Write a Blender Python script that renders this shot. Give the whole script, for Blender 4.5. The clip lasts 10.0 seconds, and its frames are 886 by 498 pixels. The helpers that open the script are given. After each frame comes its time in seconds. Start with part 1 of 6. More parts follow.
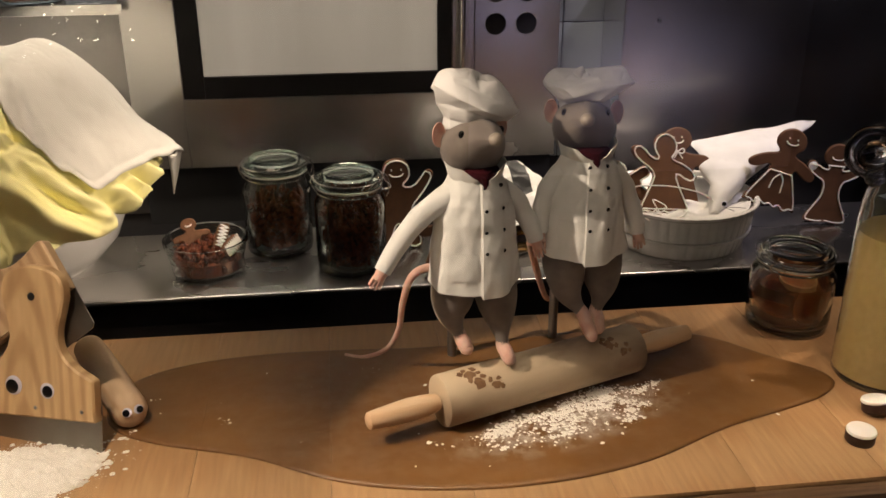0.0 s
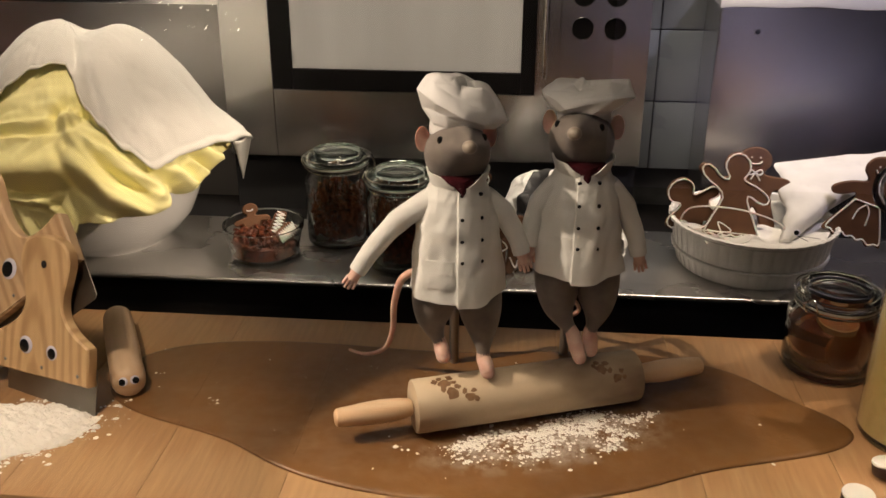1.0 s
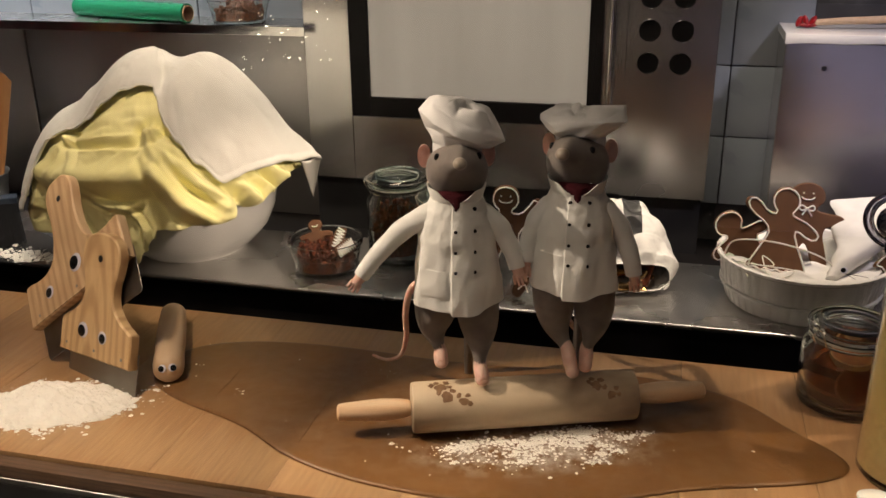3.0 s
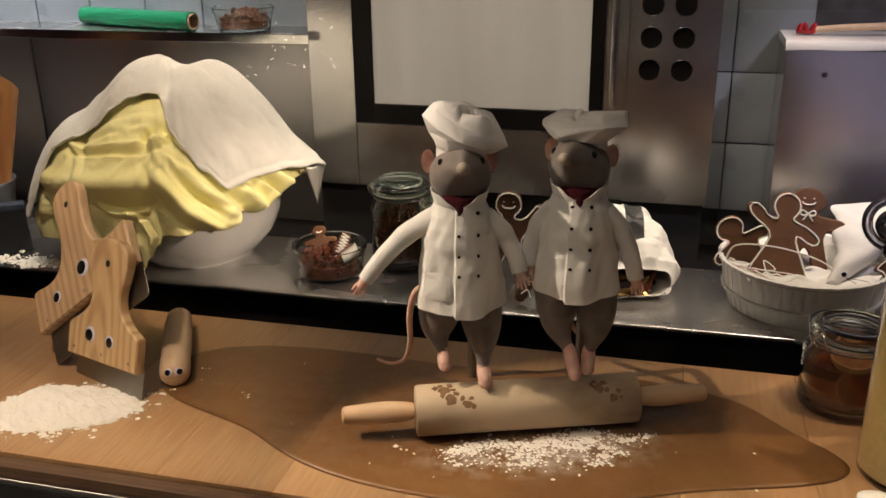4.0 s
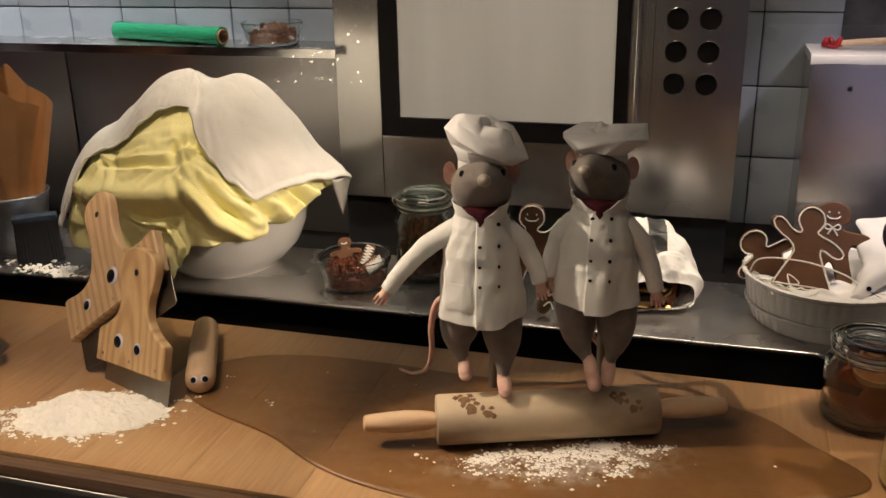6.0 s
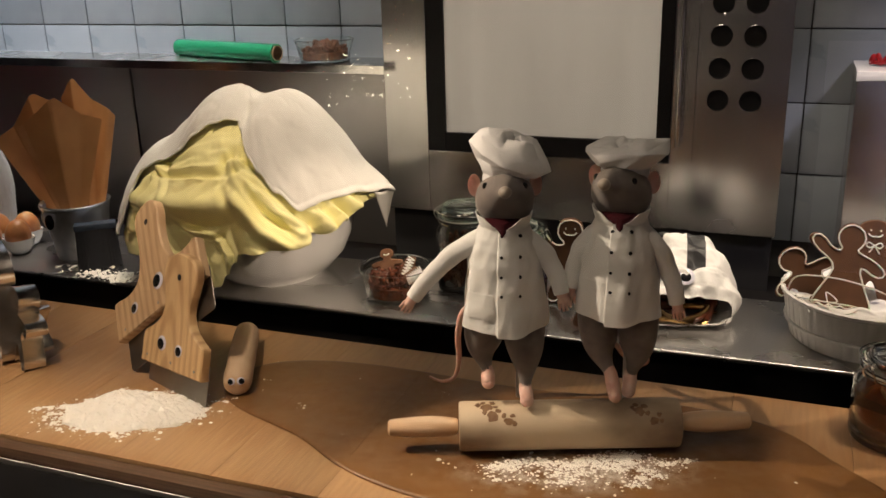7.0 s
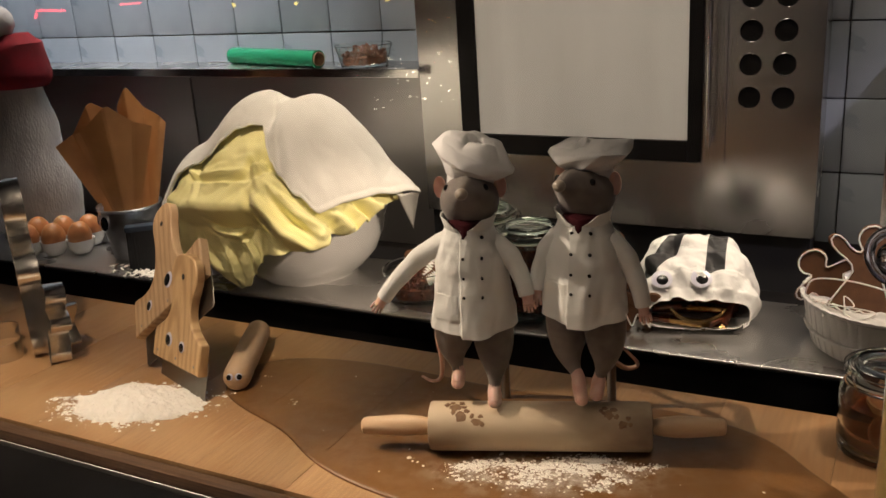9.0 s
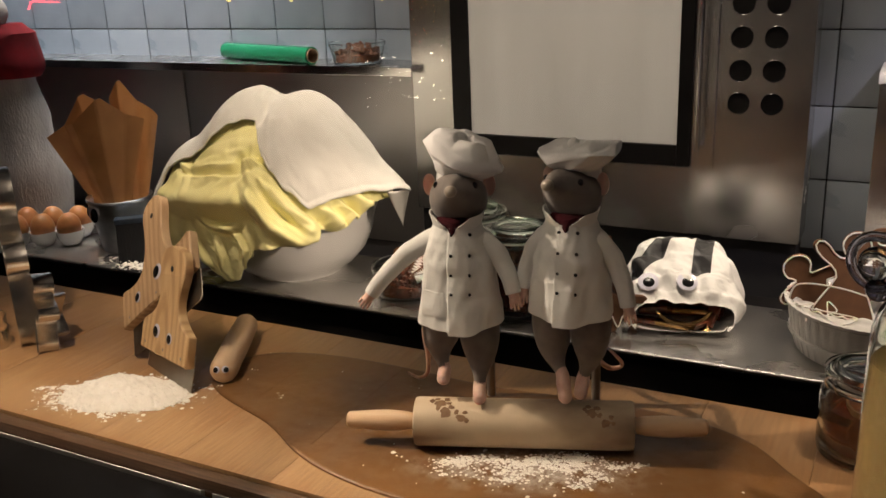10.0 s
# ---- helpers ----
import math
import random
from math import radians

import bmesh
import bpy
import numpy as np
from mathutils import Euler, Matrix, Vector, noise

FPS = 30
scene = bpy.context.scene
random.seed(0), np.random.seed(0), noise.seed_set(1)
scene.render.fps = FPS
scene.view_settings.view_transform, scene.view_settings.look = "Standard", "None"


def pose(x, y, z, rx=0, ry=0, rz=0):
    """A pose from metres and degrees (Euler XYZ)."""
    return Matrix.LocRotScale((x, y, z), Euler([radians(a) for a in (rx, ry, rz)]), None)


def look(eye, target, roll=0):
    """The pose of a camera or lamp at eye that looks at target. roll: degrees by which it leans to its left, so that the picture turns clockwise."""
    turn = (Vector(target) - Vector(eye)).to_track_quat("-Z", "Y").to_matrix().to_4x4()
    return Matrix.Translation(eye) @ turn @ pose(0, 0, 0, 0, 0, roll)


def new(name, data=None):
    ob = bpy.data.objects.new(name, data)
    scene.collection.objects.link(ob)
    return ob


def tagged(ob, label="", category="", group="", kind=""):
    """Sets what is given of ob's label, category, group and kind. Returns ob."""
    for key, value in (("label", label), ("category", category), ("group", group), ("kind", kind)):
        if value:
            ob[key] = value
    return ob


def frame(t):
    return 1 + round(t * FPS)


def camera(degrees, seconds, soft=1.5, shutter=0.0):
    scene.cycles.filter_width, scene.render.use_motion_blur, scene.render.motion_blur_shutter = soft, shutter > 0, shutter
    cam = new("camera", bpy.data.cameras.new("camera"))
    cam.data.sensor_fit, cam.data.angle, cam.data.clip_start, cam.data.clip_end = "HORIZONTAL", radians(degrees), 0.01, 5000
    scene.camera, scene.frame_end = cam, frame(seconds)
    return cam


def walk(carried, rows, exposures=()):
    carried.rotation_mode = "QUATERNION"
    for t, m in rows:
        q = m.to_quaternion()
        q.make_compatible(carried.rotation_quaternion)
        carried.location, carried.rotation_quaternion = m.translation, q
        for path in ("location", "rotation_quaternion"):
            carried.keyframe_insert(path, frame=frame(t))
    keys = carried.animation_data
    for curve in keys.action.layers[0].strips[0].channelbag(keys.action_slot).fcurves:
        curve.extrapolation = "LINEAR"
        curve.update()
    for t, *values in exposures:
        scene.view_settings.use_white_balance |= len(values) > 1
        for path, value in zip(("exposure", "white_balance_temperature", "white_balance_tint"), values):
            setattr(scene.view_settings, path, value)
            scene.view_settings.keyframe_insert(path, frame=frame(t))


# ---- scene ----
cam = camera(51.7, 10.0)
METRES, EYE, TILT, LEAN, TURN = 0.4816, 1.33, 0.0, 0.0, -6.7
ROWS = [
    (0.0, 0.0, 0.0, 0.0, -0.09, -23.4, 0.21),
    (0.3, 0.13, 0.0776, -0.0191, 3.18, -23.27, -0.29),
    (0.5, 0.1617, 0.0729, -0.0055, 4.35, -23.72, 0.55),
    (0.7, 0.2257, 0.0851, -0.0137, 6.93, -24.04, 1.34),
    (1.0, 0.3055, 0.0524, 0.0054, 11.86, -23.54, -0.09),
    (1.2, 0.3906, 0.0456, 0.01, 15.78, -23.21, -0.07),
    (1.5, 0.4518, 0.0258, 0.0145, 18.15, -22.28, -1.23),
    (1.7, 0.5026, 0.0367, 0.0047, 18.9, -21.8, -0.26),
    (2.0, 0.5284, 0.0299, 0.0039, 19.2, -21.7, -0.43),
    (2.5, 0.5492, 0.0225, 0.0002, 20.64, -21.4, 0.26),
    (4.0, 0.5624, -0.0031, 0.0008, 21.12, -20.62, 0.79),
    (4.5, 0.566, -0.0077, 0.0019, 21.07, -20.33, 0.86),
    (5.0, 0.5689, -0.0125, 0.002, 21.21, -20.11, 0.88),
    (5.5, 0.5741, -0.0115, 0.0014, 21.93, -19.92, 1.23),
    (7.0, 0.6662, -0.0269, 0.0035, 27.12, -18.58, 1.53),
    (7.2, 0.7091, -0.0153, 0.0073, 28.78, -18.13, 2.4),
    (7.5, 0.7465, -0.0047, 0.0219, 30.25, -18.1, 2.67),
    (7.8, 0.7967, 0.0293, 0.0137, 31.65, -18.27, 3.63),
    (8.0, 0.8123, 0.0403, 0.0097, 31.88, -18.75, 3.48),
    (8.3, 0.8495, 0.0707, 0.0044, 33.09, -18.39, 4.4),
    (8.5, 0.8634, 0.0733, 0.009, 33.79, -18.39, 4.85),
    (8.7, 0.8853, 0.0988, -0.0031, 34.47, -17.97, 5.47),
    (9.0, 0.9023, 0.089, -0.0004, 33.95, -18.23, 3.67),
    (9.5, 0.9092, 0.0795, -0.0019, 33.79, -18.15, 2.32),
    (10.0, 0.9132, 0.0785, -0.0035, 33.73, -18.18, 2.35),
]
walk(cam, [(t, pose(0, 0, EYE, TILT, LEAN, TURN) @ pose(METRES * x, METRES * y, METRES * z, 90 + pitch, roll, yaw)) for t, x, y, z, yaw, pitch, roll in ROWS])

# ---- light ----
# The plan below is drawn in units of 0.688 m, with the worktop's height as its level.
UNIT, LEVEL = 0.688, 0.90


def real(p):
    """A place of the plan in metres."""
    return Vector((p[0] * UNIT, p[1] * UNIT, LEVEL + (p[2] - LEVEL) * UNIT))


world = bpy.data.worlds.new("night_street")
scene.world = world
world.use_nodes = True
world.node_tree.nodes["Background"].inputs["Color"].default_value = (0.62, 0.66, 0.85, 1)
world.node_tree.nodes["Background"].inputs["Strength"].default_value = 0.006


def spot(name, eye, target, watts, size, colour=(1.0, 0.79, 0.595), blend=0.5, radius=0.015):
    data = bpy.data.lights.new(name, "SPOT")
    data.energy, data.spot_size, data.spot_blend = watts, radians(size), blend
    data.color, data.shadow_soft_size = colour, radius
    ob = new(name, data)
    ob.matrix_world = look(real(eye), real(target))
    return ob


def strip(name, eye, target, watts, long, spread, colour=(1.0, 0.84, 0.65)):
    """An unseen area lamp drawn out along x, added as fill light."""
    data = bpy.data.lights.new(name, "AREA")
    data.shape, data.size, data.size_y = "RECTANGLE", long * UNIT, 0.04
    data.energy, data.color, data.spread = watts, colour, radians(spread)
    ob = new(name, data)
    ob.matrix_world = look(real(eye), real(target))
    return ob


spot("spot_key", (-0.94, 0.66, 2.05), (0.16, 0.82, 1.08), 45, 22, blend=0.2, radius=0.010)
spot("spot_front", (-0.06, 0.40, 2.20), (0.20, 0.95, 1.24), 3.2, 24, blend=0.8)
strip("fill_sill", (-0.05, 0.72, 2.40), (-0.05, 0.79, 0.90), 0.50, 1.9, 15)
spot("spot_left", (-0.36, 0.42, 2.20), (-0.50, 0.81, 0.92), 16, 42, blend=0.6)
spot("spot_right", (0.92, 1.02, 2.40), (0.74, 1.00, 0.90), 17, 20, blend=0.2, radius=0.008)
# Unseen fill, added to brighten the bottle's front.
spot("fill_bottle", (0.52, 0.36, 2.20), (0.70, 0.97, 1.02), 6.5, 22, blend=0.6)
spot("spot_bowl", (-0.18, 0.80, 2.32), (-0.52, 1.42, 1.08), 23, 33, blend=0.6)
# Unseen fill in mid-air, added to brighten the bowl's right side.
spot("fill_bowl_side", (0.95, 1.08, 1.66), (-0.40, 1.42, 0.93), 31, 17, blend=0.7)
strip("fill_shelf", (-0.48, 1.62, 2.30), (-0.48, 1.75, 0.86), 2.6, 2.1, 42)
# Unseen fill added over the quiche dishes and the bag.
spot("fill_dish", (0.80, 1.54, 2.30), (0.58, 1.53, 0.90), 24, 37, blend=0.8)
strip("fill_oven", (0.06, 1.25, 2.35), (0.06, 1.90, 1.15), 0.21, 0.4, 54, (1.0, 0.86, 0.72))
strip("fill_tiles", (-1.45, 1.66, 2.45), (-1.45, 1.97, 1.38), 3.4, 1.4, 60, (0.93, 0.95, 1.0))
# Unseen violet-tinted fill, added to lift the steel unit.
spot("fill_unit", (1.35, 1.10, 2.40), (0.86, 1.75, 1.20), 27, 30, colour=(0.98, 0.86, 1.0), radius=0.05)

# ---- materials ----
def material(name, colour, rough=0.5, metal=0.0, colour2=None, scale=30.0, spread=(0.35, 0.65), bump=0.2,
             bump_scale=300.0, depth=0.001, stretch=(1, 1, 1), rough2=None, coat=0.0, sheen=0.0, subsurface=0.0, jitter=0.0):
    """A Principled surface with variation at two scales: broad stains and fine relief, in metres."""
    m = bpy.data.materials.new(name)
    m.use_nodes = True
    nt = m.node_tree
    n, l = nt.nodes, nt.links
    p = n["Principled BSDF"]
    tc = n.new("ShaderNodeTexCoord")
    mp = n.new("ShaderNodeMapping")
    mp.inputs["Scale"].default_value = stretch
    l.new(tc.outputs["Object"], mp.inputs["Vector"])
    broad = n.new("ShaderNodeTexNoise")
    broad.inputs["Scale"].default_value, broad.inputs["Detail"].default_value = scale, 5
    l.new(mp.outputs[0], broad.inputs["Vector"])
    ramp = n.new("ShaderNodeValToRGB")
    ramp.color_ramp.elements[0].position, ramp.color_ramp.elements[1].position = spread
    c2 = colour2 or tuple(0.72 * c for c in colour)
    ramp.color_ramp.elements[0].color, ramp.color_ramp.elements[1].color = (*c2, 1), (*colour, 1)
    l.new(broad.outputs["Fac"], ramp.inputs[0])
    out = ramp.outputs["Color"]
    if jitter:
        info = n.new("ShaderNodeObjectInfo")
        hsv = n.new("ShaderNodeHueSaturation")
        mr = n.new("ShaderNodeMapRange")
        mr.inputs["To Min"].default_value, mr.inputs["To Max"].default_value = 1 - jitter, 1 + jitter
        l.new(info.outputs["Random"], mr.inputs["Value"])
        l.new(mr.outputs[0], hsv.inputs["Value"])
        l.new(out, hsv.inputs["Color"])
        out = hsv.outputs["Color"]
    l.new(out, p.inputs["Base Color"])
    p.inputs["Roughness"].default_value, p.inputs["Metallic"].default_value = rough, metal
    if rough2 is not None:
        rr = n.new("ShaderNodeMapRange")
        rr.inputs["To Min"].default_value, rr.inputs["To Max"].default_value = rough, rough2
        l.new(broad.outputs["Fac"], rr.inputs["Value"])
        l.new(rr.outputs[0], p.inputs["Roughness"])
    if bump:
        fine = n.new("ShaderNodeTexNoise")
        fine.inputs["Scale"].default_value, fine.inputs["Detail"].default_value = bump_scale, 3
        l.new(mp.outputs[0], fine.inputs["Vector"])
        b = n.new("ShaderNodeBump")
        b.inputs["Strength"].default_value, b.inputs["Distance"].default_value = bump, depth
        l.new(fine.outputs["Fac"], b.inputs["Height"])
        l.new(b.outputs[0], p.inputs["Normal"])
    p.inputs["Coat Weight"].default_value = coat
    p.inputs["Sheen Weight"].default_value = sheen
    if subsurface:
        p.inputs["Subsurface Weight"].default_value = subsurface
        p.inputs["Subsurface Scale"].default_value = 0.004
    return m


def wood(name, light, dark, along=(1, 1, 1), scale=9.0, rough=0.5, jitter=0.0, distortion=6.0, coat=0.0, ring=0.70, around="X", heart=(0, 0, 0)):
    """Wood: wavering growth rings drawn out along the grain, with fine pores."""
    m = material(name, light, rough, 0, dark, 14, (0.3, 0.75), 0.25, 500, 0.0006, along, coat=coat, jitter=jitter)
    nt = m.node_tree
    n, l = nt.nodes, nt.links
    p = n["Principled BSDF"]
    mp = next(x for x in n if x.bl_idname == "ShaderNodeMapping")
    wave = n.new("ShaderNodeTexWave")
    wave.wave_type, wave.rings_direction = "RINGS", around
    mp.inputs["Location"].default_value = heart
    wave.inputs["Scale"].default_value, wave.inputs["Distortion"].default_value = scale, distortion
    wave.inputs["Detail"].default_value, wave.inputs["Detail Scale"].default_value = 3, 1.2
    l.new(mp.outputs[0], wave.inputs["Vector"])
    ramp = n.new("ShaderNodeValToRGB")
    ramp.color_ramp.elements[0].color, ramp.color_ramp.elements[1].color = (ring * 1.04, ring * 0.97, ring * 0.90, 1), (1, 1, 1, 1)
    ramp.color_ramp.elements[0].position, ramp.color_ramp.elements[1].position = 0.05, 0.6
    l.new(wave.outputs["Fac"], ramp.inputs[0])
    mix = n.new("ShaderNodeMixRGB")
    mix.blend_type, mix.inputs[0].default_value = "MULTIPLY", 1.0
    before = p.inputs["Base Color"].links[0].from_socket
    l.new(before, mix.inputs[1])
    l.new(ramp.outputs[0], mix.inputs[2])
    l.new(mix.outputs[0], p.inputs["Base Color"])
    return m


def clear(name, colour=(1, 1, 1), rough=0.02, ior=1.45):
    m = bpy.data.materials.new(name)
    m.use_nodes = True
    p = m.node_tree.nodes["Principled BSDF"]
    p.inputs["Base Color"].default_value = (*colour, 1)
    p.inputs["Roughness"].default_value, p.inputs["IOR"].default_value = rough, ior
    p.inputs["Transmission Weight"].default_value = 1.0
    return m


def weave(name, colour, colour2, pitch=900.0, strength=0.3, sheen=0.3, rough=0.9, broad=18.0, fold=0.35):
    """Woven cloth: two crossed thread waves over soft creases."""
    m = material(name, colour, rough, 0, colour2, broad, (0.3, 0.7), fold, 60, 0.003, sheen=sheen)
    nt = m.node_tree
    n, l = nt.nodes, nt.links
    tc = next(x for x in n if x.bl_idname == "ShaderNodeTexCoord")
    first = next(x for x in n if x.bl_idname == "ShaderNodeBump")
    last = first
    for axis in ("X", "Z"):
        w = n.new("ShaderNodeTexWave")
        w.bands_direction = axis
        w.inputs["Scale"].default_value, w.inputs["Distortion"].default_value = pitch / 6.28, 1.0
        l.new(tc.outputs["Object"], w.inputs["Vector"])
        b = n.new("ShaderNodeBump")
        b.inputs["Strength"].default_value, b.inputs["Distance"].default_value = strength, 0.0004
        l.new(w.outputs["Fac"], b.inputs["Height"])
        l.new(last.outputs[0], b.inputs["Normal"])
        last = b
    l.new(last.outputs[0], n["Principled BSDF"].inputs["Normal"])
    return m


def steel(name, colour, rough, grain=(1, 1, 14), stain=0.08):
    """Brushed sheet steel: fine drawn grain in relief, broad smears in colour and gloss."""
    m = material(name, colour, rough - 0.05, 1.0, tuple(c * (1 - stain) for c in colour), 5, (0.3, 0.7), 0.0, rough2=rough + 0.12)
    n, l = m.node_tree.nodes, m.node_tree.links
    p = n["Principled BSDF"]
    tc = next(x for x in n if x.bl_idname == "ShaderNodeTexCoord")
    mp = n.new("ShaderNodeMapping")
    mp.inputs["Scale"].default_value = grain
    fine = n.new("ShaderNodeTexNoise")
    fine.inputs["Scale"].default_value, fine.inputs["Detail"].default_value = 12, 3
    mix = n.new("ShaderNodeMath")
    mix.operation = "MULTIPLY_ADD"
    mix.inputs[1].default_value = 0.012
    l.new(tc.outputs["Object"], mp.inputs["Vector"])
    l.new(mp.outputs[0], fine.inputs["Vector"])
    l.new(fine.outputs["Fac"], mix.inputs[0])
    l.new(p.inputs["Roughness"].links[0].from_socket, mix.inputs[2])
    l.new(mix.outputs[0], p.inputs["Roughness"])
    return m


STEEL = steel("brushed_steel", (0.66, 0.64, 0.62), 0.20)
SPLASH = steel("satin_splash_steel", (0.58, 0.55, 0.52), 0.40)
STEEL_TOP = steel("worn_steel_top", (0.64, 0.63, 0.62), 0.23, (1, 14, 1), 0.15)
STEEL_DARK = steel("dull_dark_steel", (0.30, 0.29, 0.28), 0.38)
CHROME = material("bright_tin", (0.72, 0.70, 0.66), 0.12, 1.0, (0.55, 0.53, 0.50), 25, (0.3, 0.7), 0.08, 150, 0.0004, rough2=0.25)
GALVANISED = material("galvanised_tin", (0.74, 0.75, 0.77), 0.24, 1.0, (0.58, 0.60, 0.62), 45, (0.35, 0.65), 0.15, 200, 0.0005, rough2=0.42)
BLACK = material("black_lacquer", (0.004, 0.0037, 0.0037), 0.30, 0, (0.009, 0.008, 0.008), 8, (0.3, 0.7), 0.06, 200, 0.0004, rough2=0.5)
BLACK.node_tree.nodes["Principled BSDF"].inputs["Specular IOR Level"].default_value = 0.12
BLACK_MATT = material("black_board", (0.008, 0.0075, 0.0075), 0.7, 0, (0.012, 0.011, 0.011), 10, (0.3, 0.7), 0.1, 150, 0.0006)
FROSTED = material("frosted_oven_glass", (0.61, 0.61, 0.60), 0.55, 0, (0.50, 0.50, 0.49), 3.2, (0.3, 0.75), 0.05, 90, 0.0005, (4, 1, 0.6))
TILE = material("glazed_tile", (0.30, 0.33, 0.36), 0.22, 0, (0.22, 0.25, 0.28), 9, (0.3, 0.7), 0.15, 12, 0.002, jitter=0.10, rough2=0.35)
GROUT = material("dark_grout", (0.07, 0.07, 0.07), 0.9, 0, (0.04, 0.04, 0.04), 30)
COUNTER = wood("oiled_counter_wood", (0.400, 0.238, 0.112), (0.310, 0.180, 0.084), (14, 1.0, 14), 4.0, 0.42, 0.05, 4.0, ring=0.90)
# Counter wood again, darkened to paint in the shade on its front edge.
SHADED_EDGE = wood("shaded_edge_wood", (0.12, 0.066, 0.033), (0.08, 0.043, 0.022), (1, 14, 14), 5.0, 0.45)
DOUGH = material("gingerbread_dough", (0.195, 0.088, 0.020), 0.32, 0, (0.110, 0.048, 0.012), 6, (0.3, 0.7), 0.40, 70, 0.0016, rough2=0.55)
FLOUR = material("flour", (0.90, 0.87, 0.80), 0.95, 0, (0.82, 0.78, 0.70), 90, (0.3, 0.7), 0.6, 500, 0.002)


def dusted(m, centre, turn, reach, amount):
    """Flour rubbed into a surface within a long patch of its own, in uneven powdery streaks."""
    n, l = m.node_tree.nodes, m.node_tree.links
    p = n["Principled BSDF"]
    tc = next(x for x in n if x.bl_idname == "ShaderNodeTexCoord")
    mp = n.new("ShaderNodeMapping")
    mp.vector_type = "TEXTURE"
    mp.inputs["Location"].default_value = centre
    mp.inputs["Rotation"].default_value = (0, 0, radians(turn))
    mp.inputs["Scale"].default_value = reach
    patch = n.new("ShaderNodeTexGradient")
    patch.gradient_type = "SPHERICAL"
    l.new(tc.outputs["Object"], mp.inputs["Vector"])
    l.new(mp.outputs[0], patch.inputs[0])
    fine = n.new("ShaderNodeTexNoise")
    fine.inputs["Scale"].default_value, fine.inputs["Detail"].default_value = 55, 8
    fine.inputs["Roughness"].default_value = 0.7
    l.new(tc.outputs["Object"], fine.inputs["Vector"])
    ramp = n.new("ShaderNodeMapRange")
    ramp.inputs["From Min"].default_value, ramp.inputs["From Max"].default_value = 0.42, 0.72
    l.new(fine.outputs["Fac"], ramp.inputs["Value"])
    mul = n.new("ShaderNodeMath")
    mul.operation = "MULTIPLY"
    l.new(ramp.outputs[0], mul.inputs[0])
    l.new(patch.outputs["Fac"], mul.inputs[1])
    gain = n.new("ShaderNodeMath")
    gain.operation, gain.use_clamp = "MULTIPLY", True
    gain.inputs[1].default_value = amount
    l.new(mul.outputs[0], gain.inputs[0])
    mix = n.new("ShaderNodeMixRGB")
    mix.inputs[2].default_value = (0.80, 0.75, 0.66, 1)
    l.new(gain.outputs[0], mix.inputs[0])
    l.new(p.inputs["Base Color"].links[0].from_socket, mix.inputs[1])
    l.new(mix.outputs[0], p.inputs["Base Color"])


dusted(DOUGH, (0.262, 0.905, 0.905), 20, (0.17, 0.060, 0.1), 1.1)
dusted(DOUGH, (0.16, 0.95, 0.905), 8, (0.60, 0.26, 0.5), 0.08)
PIN_WOOD = wood("pale_beech", (0.66, 0.48, 0.31), (0.56, 0.39, 0.24), (8, 8, 1), 3.0, 0.48, 0, 3.0, ring=0.93)
PIN_DUSTED = material("floured_beech", (0.54, 0.43, 0.29), 0.62, 0, (0.19, 0.125, 0.075), 8, (0.38, 0.60), 0.3, 350, 0.0008, (1, 1, 0.6))
PAW = material("dough_smear", (0.24, 0.135, 0.060), 0.6, 0, (0.14, 0.068, 0.026), 90)
PINE = wood("pine_handle", (0.66, 0.46, 0.24), (0.55, 0.36, 0.18), (9, 3.0, 1.6), 2.6, 0.55, 0, 2.2, ring=0.74, around="SPHERICAL", heart=(0.12, 0.05, 0.10))
# The same pine toned down, with the rear scraper's shade in its colour.
PINE_SHADED = wood("shaded_pine", (0.60, 0.42, 0.24), (0.48, 0.32, 0.18), (9, 3.0, 1.6), 2.3, 0.55, 0, 2.2, ring=0.76, around="SPHERICAL", heart=(-0.30, 0.05, -0.12))
BLADE = material("scraper_blade", (0.36, 0.34, 0.31), 0.30, 1.0, (0.24, 0.22, 0.20), 18, (0.3, 0.7), 0.12, 160, 0.0004, rough2=0.5)
EYE_WHITE = material("eye_white", (0.66, 0.65, 0.76), 0.20, 0, (0.60, 0.59, 0.70), 80, bump=0, coat=0.6)
EYE_BLACK = material("eye_black", (0.008, 0.008, 0.009), 0.10, 0, (0.012, 0.012, 0.012), 80, bump=0, coat=0.6)
LINEN = weave("white_linen", (0.74, 0.725, 0.67), (0.67, 0.655, 0.60), 1500, 0.32, fold=0.5)
YELLOW = weave("yellow_terry", (0.93, 0.88, 0.44), (0.88, 0.82, 0.37), 1400, 0.10, 0.12, fold=0.10)
PORCELAIN = material("white_porcelain", (0.83, 0.82, 0.80), 0.10, 0, (0.78, 0.77, 0.75), 12, bump=0.02, coat=0.4)
GLASS = clear("jar_glass", (0.93, 0.97, 0.95))
GLASS_GREEN = clear("greenish_lid_glass", (0.80, 0.92, 0.84))
SMOKY = clear("smoky_clear_plastic", (0.42, 0.43, 0.50), 0.05)
GASKET = material("rubber_seal", (0.50, 0.50, 0.44), 0.6)
GINGER = material("gingerbread", (0.135, 0.057, 0.021), 0.75, 0, (0.092, 0.037, 0.014), 55, (0.3, 0.7), 0.5, 420, 0.0012)
ICING = material("white_icing", (0.86, 0.84, 0.80), 0.5, 0, (0.78, 0.75, 0.70), 150, subsurface=0.2)
PECAN = material("dried_fruit_mix", (0.150, 0.040, 0.016), 0.22, 0, (0.040, 0.011, 0.007), 140, (0.35, 0.6), 0.6, 300, 0.002)
